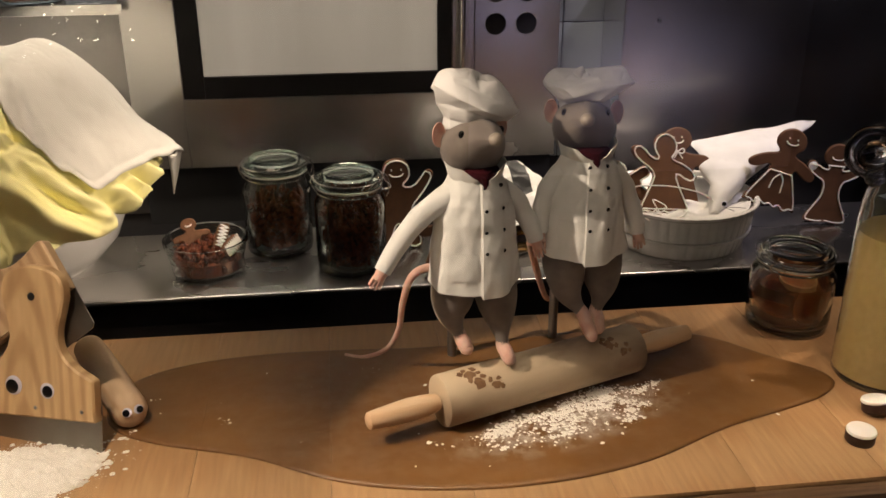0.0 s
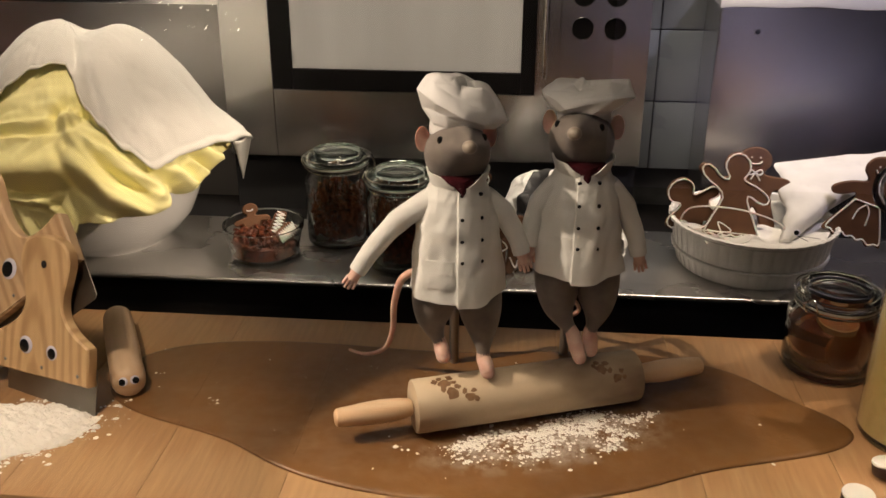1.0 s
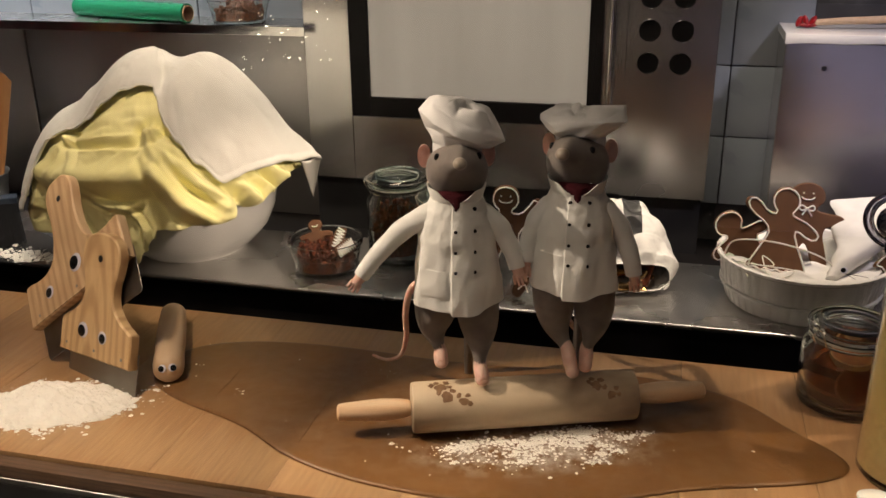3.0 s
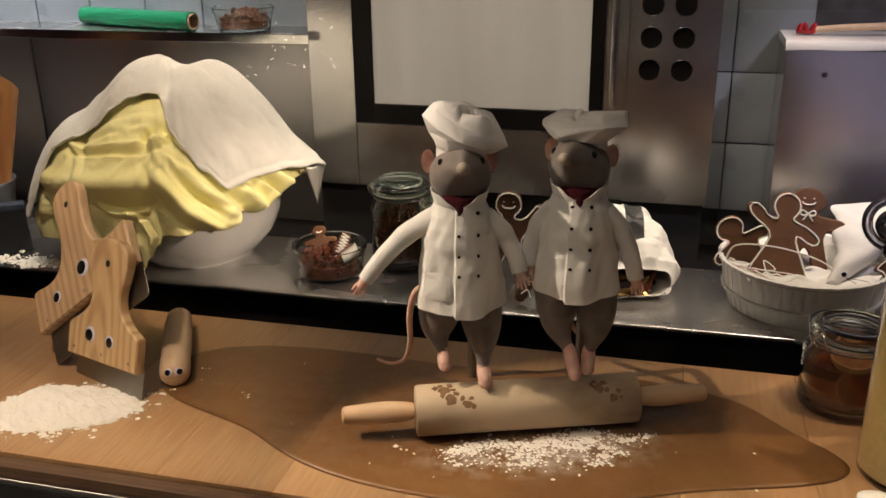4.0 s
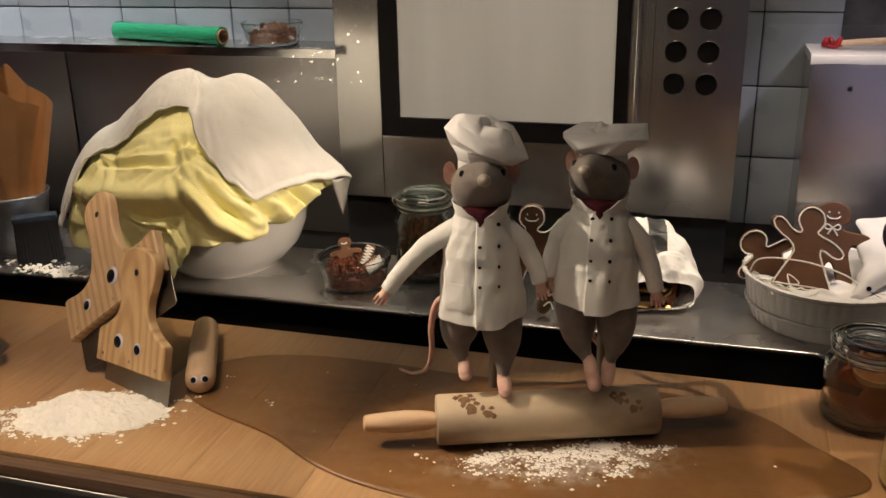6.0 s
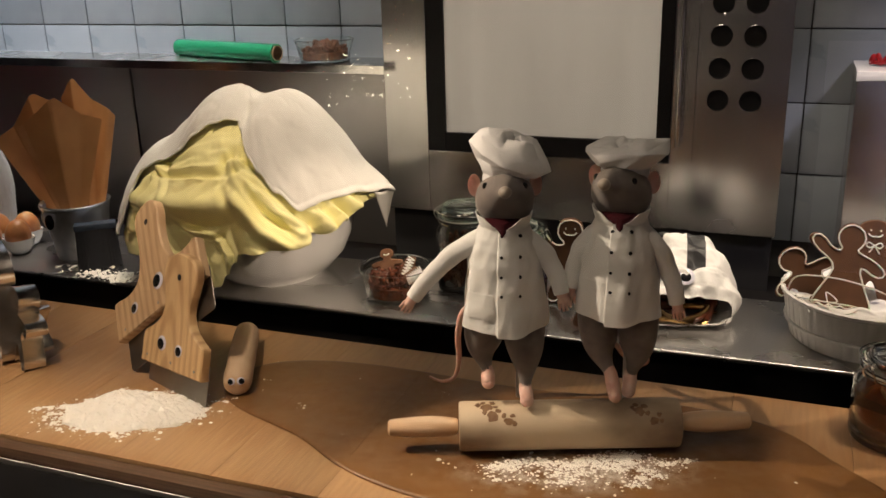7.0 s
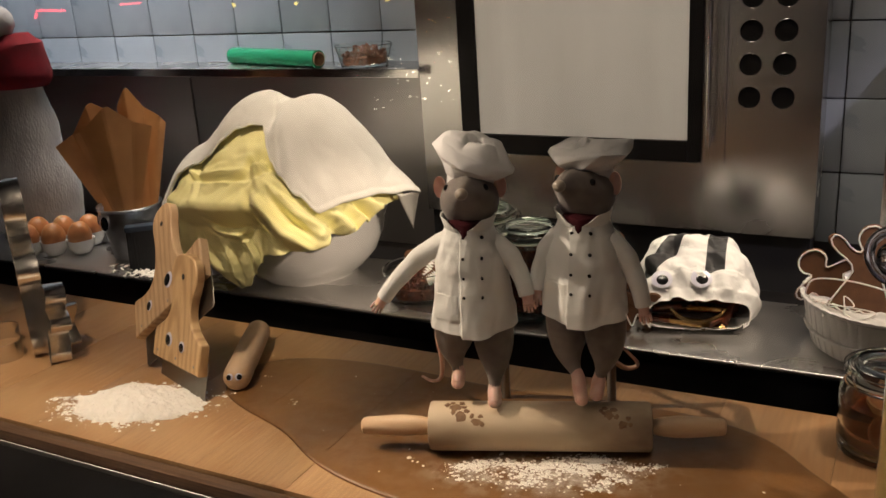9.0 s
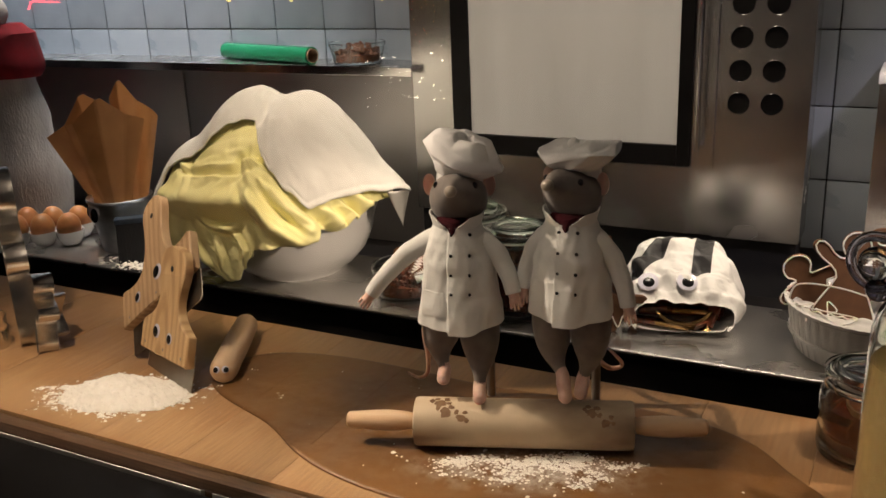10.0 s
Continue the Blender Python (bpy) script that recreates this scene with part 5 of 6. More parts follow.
icing_threads()


def egg_tray():
    o = thing("egg_tray", -1.268, 1.484, SHELF, 27, "white porcelain egg tray holding brown eggs", "egg tray")
    for i in range(3):
        for j in range(2):
            cx, cy = (i - 1) * 0.066, (j - 0.5) * 0.068
            prof = [(0, 0.002), (0.016, 0.0), (0.021, 0.002), (0.031, 0.018), (0.0335, 0.034), (0.0342, 0.037), (0.0315, 0.036), (0.028, 0.022), (0.016, 0.008), (0, 0.007)]
            def rim(a, k):
                return 1 + (0.05 * math.cos(4 * a) if k in (4, 5, 6) else 0)
            part("egg_cup", lathe(prof, 28, wave=rim), PORCELAIN, o, m=pose(cx, cy, 0))


egg_tray()
for i in range(3):
    for j in range(2):
        spot_at = pose(-1.268, 1.484, SHELF, 0, 0, 27) @ Vector(((i - 1) * 0.066, (j - 0.5) * 0.068, 0.044))
        egg = part("egg", blob((0, 0, 0), (0.0290, 0.0290, 0.0370), None, 0, 4, lambda d: 1 + 0.04 * (d.z < 0) * d.z * d.z - 0.05 * max(d.z, 0) * (1 - d.z)), EGG)
        egg.matrix_basis = pose(spot_at.x, spot_at.y, spot_at.z, 6 * (i - 1), 4 - 8 * j, 40 * i)
        tagged(egg, "smooth brown hen's egg in the egg tray", "egg", "eggs in the tray")


def tin_bucket():
    o = thing("tin_bucket", -1.042, 1.518, SHELF, 0, "small galvanised tin bucket with googly eyes", "bucket")
    r0, r1, h = 0.054, 0.075, 0.128
    prof = [(0, 0.003), (r0 - 0.002, 0.003), (r0, 0.0), (r0 + 0.001, 0.003)]
    for k in range(1, 24):
        t = k / 24
        ring = 0.0012 * (bell(t, 0.62, 0.02) + bell(t, 0.68, 0.02) + bell(t, 0.86, 0.02))
        prof.append((r0 + (r1 - r0) * t + ring, h * t))
    prof += [(r1 + 0.0008, h - 0.002), (r1 + 0.0025, h), (r1 + 0.0008, h + 0.002), (r1 - 0.001, h - 0.001), (r0, 0.012), (0, 0.010)]
    part("pail", lathe(prof, 52), GALVANISED, o)
    for a, s in ((206, 0.017), (258, 0.0175)):
        q = radians(a)
        googly_eye(o, pose(0.072 * math.cos(q), 0.072 * math.sin(q), h * 0.80, -8, 0, a + 90), s * 1.35, (0.2, -0.25))
    ear = [(r1 * math.cos(radians(200)), r1 * math.sin(radians(200)), h * 0.95), (r1 * 1.12 * math.cos(radians(203)), r1 * 1.12 * math.sin(radians(203)), h * 0.9), (r1 * 1.0 * math.cos(radians(206)), r1 * 1.0 * math.sin(radians(206)), h * 0.84)]
    part("ear", tube(spline(ear, 5), 0.0014, 6), GALVANISED, o)


tin_bucket()


def baking_papers():
    """Fans of brown baking paper, folded and standing in the bucket."""
    for x, y, rz, lean, roll, w, h, seed in ((-1.068, 1.525, 38, -4, -12, 0.165, 0.345, 1), (-1.040, 1.505, 36, 1, 0, 0.180, 0.340, 2), (-1.022, 1.548, 24, -6, 2, 0.120, 0.372, 3)):
        bm = bmesh.new()
        rows = []
        for j in range(20):
            t = j / 19
            half = 0.014 + (w / 2 - 0.014) * t ** 0.95
            row = []
            for k in range(25):
                s = k / 24 * 2 - 1
                fold = abs(((s * 0.75 + 0.3 * seed) % 1) - 0.5) * 2
                yy = (0.004 + 0.012 * t) * (fold - 0.5) + 0.012 * s * s * t + 0.003 * noise.noise(Vector((s * 1.5, t * 2, seed)))
                top = h * (1 - 0.16 * abs(s + 0.4 * (seed - 2)) - 0.05 * fold)
                row.append(Vector((half * s, yy, 0.03 + (top - 0.03) * t)))
            rows.append(row)
        grid_faces(bm, rows, False)
        ob = part("baking_paper", bm, PAPER_BROWN, smooth=False)
        ob.modifiers.new("thickness", "SOLIDIFY").thickness = 0.0004
        ob.matrix_basis = pose(x, y, SHELF + 0.03, lean, roll, rz)
        tagged(ob, "folded sheet of brown baking paper in the bucket", "baking paper", "baking paper sheets")


baking_papers()


def pastry_brush():
    o = thing("pastry_brush", -0.945, 1.462, SHELF, 38, "wide pastry brush with dark bristles standing on the shelf", "brush")
    bm = bmesh.new()
    rows = []
    for j in range(10):
        t = j / 9
        w, d = 0.046 - 0.004 * t, 0.022 - 0.006 * t
        rows.append([Vector((w * math.copysign(abs(math.cos(a)) ** 0.6, math.cos(a)) * (1 + 0.02 * math.sin(23 * a)), d * math.copysign(abs(math.sin(a)) ** 0.6, math.sin(a)) * (1 + 0.05 * math.sin(31 * a)), 0.088 * t + (0.003 * math.sin(9 * a) if j == 0 else 0))) for a in (2 * math.pi * k / 60 for k in range(60))])
    grid_faces(bm, rows, True, True, True)
    part("bristles", bm, BRISTLE, o, "dark bristles")
    part("ferrule", box(-0.044, 0.044, -0.016, 0.016, 0.086, 0.100, 0.004), FERRULE, o, "blue-grey ferrule")


pastry_brush()


def flour_flakes(n, place, size, seed, name, label, flat=0.5):
    """Flecks and crumbs of flour of very mixed sizes, clumped, one joined mesh. place(rnd) gives (x, y, z)."""
    rnd = random.Random(seed)
    verts, faces = [], []
    centres = [place(rnd) for _ in range(max(8, n // 45))]
    for _ in range(n):
        x, y, z = place(rnd)
        if rnd.random() < 0.62:
            cx, cy, z = rnd.choice(centres)
            w = size * rnd.uniform(0.5, 4.5)
            x, y = cx + rnd.gauss(0, w), cy + rnd.gauss(0, w * 0.7)
        s = size * (0.16 + 1.1 * rnd.random() ** 4.5)
        a0, m = rnd.uniform(0, 6.28), 6
        long, turn = rnd.uniform(0.7, 1.7), rnd.uniform(0, 3.14)
        ct, st = math.cos(turn), math.sin(turn)
        b = len(verts)
        for ring, zz in ((1.0, 0.0), (0.62, flat * 0.75)):
            for k in range(m):
                a = a0 + 2 * math.pi * k / m
                q = s * ring * rnd.uniform(0.72, 1.28)
                u, v = q * math.cos(a) * long, q * math.sin(a)
                verts.append((x + ct * u - st * v, y + st * u + ct * v, z + s * zz * rnd.uniform(0.7, 1.2)))
        verts.append((x, y, z + s * flat))
        for k in range(m):
            k2 = (k + 1) % m
            faces += [(b + k, b + k2, b + m + k2, b + m + k), (b + m + k, b + m + k2, b + 2 * m)]
    me = bpy.data.meshes.new(name)
    me.from_pydata(verts, [], faces)
    me.materials.append(FLOUR)
    return tagged(new(name, me), label, "flour", "", "stuff")


def on_shelf(rnd):
    x = -0.865 + rnd.gauss(0, 0.055)
    return max(min(x, -0.72), -1.0), 1.394 + min(abs(rnd.gauss(0, 0.024)), 0.06), SHELF


flour_flakes(900, on_shelf, 0.0048, 31, "shelf_flour", "white flour spilt along the steel shelf")

# ---- on the worktop ----
DOUGH_TOP = TOP + 0.0038


def dough_edge(t):
    """Radius of the rolled-out dough's outline round its middle, in shares of its half axes."""
    w = (0.972, 0.016, 0.072, -0.019, -0.03, -0.002, 0.095, 0.007, -0.025, 0.02, -0.05, 0.021, 0.006)
    return w[0] + sum(w[2 * k - 1] * math.cos(k * t) + w[2 * k] * math.sin(k * t) for k in range(1, 7))


def dough_sheet():
    bm = bmesh.new()
    rows = []
    n = 220
    for f, z in ((0.0, 0), (0.15, 0), (0.3, 0), (0.45, 0), (0.6, 0), (0.72, 0), (0.82, 0), (0.90, 0), (0.955, 0), (0.985, -0.0003), (0.996, -0.0012), (1.0, -0.0026), (0.999, -0.0037)):
        row = []
        for k in range(n):
            t = 2 * math.pi * k / n
            r = dough_edge(t) * max(f, 0.002)
            p = Vector((0.15 + 0.46 * r * math.cos(t), 0.955 + 0.16 * r * math.sin(t), 0))
            bump = 0.0007 * noise.noise(p * 14) * min(1, (1 - f) * 12 + 0.2) if z > -0.003 else 0
            row.append(Vector((p.x, p.y, DOUGH_TOP + z + bump)))
        rows.append(row)
    grid_faces(bm, rows, True, True, True)
    ob = part("dough_sheet", bm, DOUGH)
    tagged(ob, "large sheet of brown gingerbread dough rolled out thin", "dough")
    for x, y0, y1 in ((-0.178, 0.895, 1.085), (-0.027, 0.850, 1.100)):
        line = [(x + 0.0004 * math.sin(k * 1.7), y0 + (y1 - y0) * k / 12, DOUGH_TOP - 0.0004) for k in range(13)]
        part("crease", tube(spline(line, 3), 0.0008, 8), DOUGH, ob, "faint crease in the dough")


dough_sheet()


def rolling_pin():
    o = thing("rolling_pin", 0.2335, 0.957, DOUGH_TOP, 20.0, "floured wooden rolling pin with dough paw prints", "rolling pin")
    r, half = 0.0318, 0.1405
    prof = [(0, -half), (r - 0.0035, -half), (r - 0.001, -half + 0.001), (r, -half + 0.004), (r, -0.05), (r, 0.05), (r, half - 0.004), (r - 0.001, half - 0.001), (r - 0.0035, half), (0, half)]
    part("barrel", lathe(prof, 72), PIN_DUSTED, o, "flour-dusted pale wooden barrel", m=pose(0, 0, r, 0, 90, 0))
    for s in (-1, 1):
        grip = [(0, 0.0), (0.0085, 0.0), (0.0105, 0.003), (0.0125, 0.014), (0.0140, 0.035), (0.0132, 0.055), (0.0118, 0.072), (0.0112, 0.082), (0.0102, 0.088), (0.007, 0.0905), (0, 0.091)]
        part("grip", lathe(grip, 32), PIN_WOOD, o, "smooth pale turned grip", m=pose(s * (half + 0.001), 0, r, 0, 90 * s, 0))
    # paw prints in dough on the barrel: (along, degrees round from the top to the front, size), each a few smeared pads
    smear = random.Random(15)
    for u, q, s in ((-0.106, 16, 0.9), (-0.098, 40, 1.0), (-0.078, 52, 0.75), (0.086, 34, 0.9), (0.104, 58, 0.75)):
        paw = bmesh.new()
        pads = [(0, 0, 0.0075, 0.0066)] + [(0.0125 * math.cos(t) + smear.uniform(-0.002, 0.002), 0.0115 * math.sin(t) + smear.uniform(-0.002, 0.002), smear.uniform(0.0022, 0.0046), smear.uniform(0.0026, 0.0050)) for t in (smear.uniform(-0.5, 0.2), 0.9, 1.8, 2.7 + smear.uniform(-0.2, 0.6))[:4 if s > 0.85 else 2]]
        for du, dv, a, b in pads:
            ring = []
            for k in range(18):
                t = 2 * math.pi * k / 18
                w = 1 + 0.55 * noise.noise(Vector((math.cos(t) * 1.6 + u * 90, math.sin(t) * 1.6 + dv * 300, du * 200)))
                x, arc = u + s * (du + a * w * math.cos(t)), radians(q) - s * (dv + b * w * math.sin(t)) / r
                ring.append(Vector((x, -(r + 0.0004) * math.sin(arc), r + (r + 0.0004) * math.cos(arc))))
            c = sum(ring, Vector()) / len(ring)
            c = Vector((c.x, c.y, c.z)) + Vector((0, c.y, c.z - r)).normalized() * 0.0009
            cv = paw.verts.new(c)
            vs = [paw.verts.new(p) for p in ring]
            for k in range(18):
                paw.faces.new((vs[k], vs[(k + 1) % 18], cv))
        part("paw_print", paw, PAW, o, "smeared brown paw print")


rolling_pin()


spots = random.Random(77)
CLUMPS = [(spots.gauss(0.060, 0.035), 0.030 + spots.gauss(0.004, 0.010), spots.uniform(0.002, 0.008)) for _ in range(12)]
CLUMPS += [(spots.gauss(-0.005, 0.050), 0.034 + abs(spots.gauss(0, 0.024)), spots.uniform(0.0012, 0.009)) for _ in range(24)]


def before_pin(rnd):
    """Powder that fell in uneven clumps along the pin, with stray specks between them."""
    if rnd.random() < 0.80:
        cu, cv, wide = CLUMPS[min(int(rnd.random() ** 1.3 * len(CLUMPS)), len(CLUMPS) - 1)]
        u, v = cu + rnd.gauss(0, wide * 1.5), cv + rnd.gauss(0, wide * 0.7)
    else:
        u, v = rnd.gauss(0.010, 0.060), 0.030 + abs(rnd.gauss(0, 0.028))
    c, s = math.cos(radians(20)), math.sin(radians(20))
    return 0.2335 + c * u + s * v, 0.957 + s * u - c * v - 0.004, DOUGH_TOP - 0.0002


flour_flakes(7000, before_pin, 0.0021, 41, "scattered_flour", "white flour flecks scattered on the dough", 0.45)


def strewn(rnd):
    x, y = rnd.uniform(-0.27, 0.55), rnd.uniform(0.83, 1.08)
    return x, y, DOUGH_TOP - 0.0001


flour_flakes(110, strewn, 0.0026, 43, "stray_flour", "stray flecks of flour on the dough", 0.4)


def heap_height(x, y):
    c, s = math.cos(radians(14)), math.sin(radians(14))
    u, v = (c * x + s * y) / 0.098, (-s * x + c * y) / 0.058
    q = math.hypot(u, v) * (1 + 0.26 * noise.noise(Vector((u * 1.3, v * 1.3, 3))) + 0.16 * noise.noise(Vector((u * 4, v * 4, 3))) + 0.12 * noise.noise(Vector((u * 12, v * 12, 3))))
    return max(0.0, 1 - q)


def flour_heap():
    bm = bmesh.new()
    rows = []
    n, m = 190, 130
    for j in range(m):
        row = []
        for i in range(n):
            x, y = (i / (n - 1) - 0.5) * 0.30, (j / (m - 1) - 0.5) * 0.19
            hh = heap_height(x, y)
            z = 0.024 * hh ** 0.75 + (0.0040 * noise.noise(Vector((x, y, 0)) * 60) + 0.0030 * noise.noise(Vector((x, y, 1)) * 150) + 0.0018 * noise.noise(Vector((x, y, 2)) * 380)) * min(1, hh * 6)
            row.append(Vector((x, y, z if hh > 0.012 else -0.003)))
        rows.append(row)
    grid_faces(bm, rows, False)
    ob = part("flour_heap", bm, FLOUR)
    ob.matrix_basis = pose(-0.380, 0.862, TOP, 0, 0, 0)
    tagged(ob, "loose heap of white flour spilt on the worktop", "flour", "", "stuff")


flour_heap()


def round_heap(rnd):
    a, q = rnd.uniform(0, 6.28), 0.62 + abs(rnd.gauss(0, 0.26))
    return -0.380 + 0.104 * q * math.cos(a), 0.862 + 0.062 * q * math.sin(a) + 0.03 * q * math.cos(a), TOP + 0.0002


def on_heap(rnd):
    while True:
        x, y = rnd.uniform(-0.13, 0.13), rnd.uniform(-0.08, 0.08)
        hh = heap_height(x, y)
        if hh > 0.02:
            return -0.380 + x, 0.862 + y, TOP + 0.022 * hh ** 0.75


flour_flakes(2600, on_heap, 0.0015, 48, "heap_flour_lumps", "small lumps in the heap of flour", 0.8)
flour_flakes(2600, round_heap, 0.0030, 47, "heap_flour_flecks", "flecks of flour round the heap", 0.5)


SLIM = ((1.0, 0.0), (1.005, 0.06), (1.0, 0.30), (0.975, 0.345), (0.90, 0.352), (0.76, 0.335), (0.56, 0.335), (0.40, 0.375), (0.31, 0.46), (0.265, 0.58), (0.265, 0.72), (0.285, 0.84), (0.255, 0.93), (0.15, 0.985), (0, 1.0))
WAISTED = ((1.0, 0.0), (1.0, 0.24), (0.93, 0.285), (0.72, 0.335), (0.52, 0.41), (0.42, 0.50), (0.42, 0.60), (0.49, 0.72), (0.53, 0.83), (0.46, 0.93), (0.25, 0.985), (0, 1.0))


def scraper(name, m, width, length, label, half, hole_at, timber=PINE):
    """Dough scraper: shaped pine handle, nails, hole, steel blade; wood's lower edge at z = 0. half: one side of the handle's outline."""
    o = thing(name, 0, 0, 0, 0, label, "scraper", "dough scrapers")
    o.matrix_basis = m
    w, L = width / 2, length
    pts = [(w * x, L * z) for x, z in half] + [(-w * x, L * z) for x, z in reversed(half[:-1])]
    sm = spline([(x, z, 0) for x, z in pts], 4, False)
    handle = part("handle", plate([(p.x, p.y) for p in sm], 0.016, 0.0022), timber, o, "shaped pine handle")
    # Black disc on the uncut face, for the dark inside of the hanging hole.
    part("hole_disc", disc_facing(0.0048, 0.0008, seg=16), BLACK_MATT, handle, m=pose(0, -0.0002, L * hole_at))
    for x in (-0.80, 0.02, 0.80):
        part("nail", disc_facing(0.0024, 0.0007, seg=10), STEEL_DARK, handle, m=pose(x * w, -0.0002, 0.012))
    bl = plate([(-w * 0.99, 0.02), (-w * 0.98, -0.046), (-w * 0.94, -0.050), (w * 0.94, -0.050), (w * 0.98, -0.046), (w * 0.99, 0.02)], 0.0014, 0.0003)
    part("blade", bl, BLADE, o, "worn steel blade", False, m=pose(0, 0.0165, 0))
    return o


front = scraper("dough_scraper", pose(-0.359, 0.928, 0.9385, -17, -3, -20.8), 0.154, 0.174, "pine dough scraper with googly eyes standing in flour", WAISTED, 0.80)
googly_eye(front, pose(-0.026, -0.0005, 0.036, 0, 0, 0), 0.0112, (-0.1, -0.10))
googly_eye(front, pose(0.018, -0.0005, 0.033, 0, 0, 0), 0.0092, (0.1, -0.08))
rear = scraper("dough_scraper", pose(-0.403, 0.976, 1.0105, -31, -37, -5), 0.232, 0.192, "pine dough scraper leaning back with googly eyes and round grip", SLIM, 0.82, PINE_SHADED)
googly_eye(rear, pose(-0.060, -0.0005, 0.034, 0, 35, 0), 0.0095, (0, -0.1))
googly_eye(rear, pose(0.010, -0.0005, 0.046, 0, 35, 0), 0.0135, (-0.12, -0.05))


def peg_worm():
    """Short round wooden bar with googly eyes on its rounded end."""
    o = thing("wooden_peg", -0.262, 0.957, DOUGH_TOP - 0.003, 27.5, "round wooden bar with googly eyes on its end", "wooden bar")
    r = 0.0215
    prof = [(0, 0.0), (r * 0.45, 0.0015), (r * 0.78, 0.006), (r * 0.96, 0.014), (r, 0.024), (r * 0.99, 0.045), (r * 0.92, 0.052), (r * 0.97, 0.060), (r, 0.10), (r * 0.96, 0.16), (r * 0.9, 0.195), (r * 0.6, 0.205), (0, 0.207)]
    part("bar", lathe(prof, 40), PIN_WOOD, o, m=pose(0, -0.018, r, -90, 0, 0))
    for s in (-1, 1):
        googly_eye(o, pose(s * 0.0068, -0.0165, r + 0.0075, -24, 0, s * 14 - 6), 0.0056, (0.2 * s, -0.1))


peg_worm()


def liquid_jar():
    o = clip_jar("lemon_jar", 0.630, 1.112, TOP, 40, 0.0580, 0.121, "squat clip-top glass jar of amber tea with lemon slices", GLASS, 0.82)
    r = 0.0527
    part("tea", lathe([(0, 0.0095), (r * 0.84, 0.010), (r * 0.985, 0.018), (r * 0.985, 0.068), (0, 0.068)], 44), TEA, o, "amber liquid")
    for x, y, z, rx, rz in ((-0.010, -0.012, 0.0690, 4, 0), (0.018, 0.014, 0.054, 30, 40), (-0.018, -0.030, 0.045, 80, -20), (0.016, -0.030, 0.035, 76, 20), (-0.012, 0.010, 0.025, 10, 0)):
        sl = part("lemon_slice", lathe([(0, 0), (0.021, 0), (0.024, 0.001), (0.024, 0.003), (0.021, 0.004), (0, 0.004)], 28), LEMON, o, "soaked orange-brown lemon slice", m=pose(x, y, z, rx, 0, rz))
        part("rind", lathe([(0.0235, -0.0004), (0.0262, -0.0004), (0.0262, 0.0044), (0.0235, 0.0044), (0.0235, -0.0004)], 28), LEMON_RIM, sl, "paler rind ring")


liquid_jar()


def tall_jar():
    o = thing("tall_bottle", 0.685, 0.958, TOP, -20, "tall glass bottle of yellow corn flour with black stopper", "bottle")
    r = 0.0610
    prof = [(0, 0.004), (r * 0.86, 0.004), (r * 0.94, 0.0), (r, 0.005), (r, 0.212), (r * 0.985, 0.232), (r * 0.90, 0.252), (r * 0.78, 0.266), (r * 0.76, 0.290), (r * 0.80, 0.293), (r * 0.80, 0.300), (r * 0.72, 0.300), (r * 0.72, 0.268), (r * 0.86, 0.250), (r - 0.004, 0.226), (r - 0.004, 0.010), (0, 0.008)]
    part("body", lathe(prof, 56), GLASS, o, "clear glass")
    q = r - 0.0046
    part("flour_fill", lathe([(0, 0.0085), (q, 0.0105), (q, 0.200), (q * 0.7, 0.206), (q * 0.3, 0.203), (0, 0.204)], 48), POLENTA, o, "yellow corn flour")
    part("stopper", lathe([(0, 0.2960), (r * 0.70, 0.2960), (r * 0.70, 0.3010), (r * 0.84, 0.3012), (r * 0.86, 0.312), (r * 0.72, 0.320), (0, 0.322)], 44), PLASTIC_BLACK, o, "black plastic stopper")
    ring = [Vector((-r * 1.00 + 0.027 * math.cos(q), -0.012, 0.300 + 0.027 * math.sin(q))) for q in (2 * math.pi * k / 30 for k in range(30))]
    part("clip_ring", tube(ring, 0.0056, 12, closed=True), SMOKY, o, "smoky clear plastic clip ring")
    part("clip_ball", blob((-r * 1.00, -0.014, 0.298), (0.0185, 0.012, 0.0185), None, 0, 3), GLASS, o, "glass ball in the clip")
    part("clip_hinge", blob((-r * 0.90, -0.018, 0.272), (0.0125, 0.009, 0.0125), None, 0, 3), SMOKY, o)
    scoop = spline([(-0.006, -r * 0.62, 0.262), (-0.020, -r * 0.66, 0.240), (-0.022, -r * 0.68, 0.216), (-0.008, -r * 0.70, 0.200)], 6)
    part("scoop", tube(scoop, lambda s: 0.0035 + 0.003 * math.sin(3 * s), 10), PLASTIC_BLACK, o, "black scoop handle inside")
    for k in range(5):
        z = 0.055 + 0.006 * k
        part("print_bar", box(0.010 * (k % 2), 0.040, -0.0004, 0.0004, z, z + 0.0022), STRIPE, o, "dark printed bar", m=pose(0, 0, 0, 0, 0, 0) @ Matrix.Translation((-0.005, -r - 0.0003, 0)))


tall_jar()

for x, y, rx in ((0.629, 0.872, -16), (0.580, 0.822, 0), (0.664, 0.838, 0)):
    o = thing("fondant_sweet", x, y, TOP, 25, "dark chocolate sweet with a white fondant top", "sweet", "chocolate sweets")
    r = 0.0165
    o.matrix_basis = pose(x, y, TOP + (0.0045 if rx else 0), rx, 0, 25)
    part("base", lathe([(0, 0), (r * 0.93, 0), (r, 0.002), (r, 0.0105), (r * 0.96, 0.012), (0, 0.012)], 32), CHOCOLATE, o, "dark chocolate base")
    part("topping", lathe([(0, 0.0122), (r * 0.97, 0.0122), (r * 1.02, 0.014), (r * 0.97, 0.0162), (r * 0.6, 0.0172), (0, 0.0174)], 32), FONDANT, o, "white fondant topping")


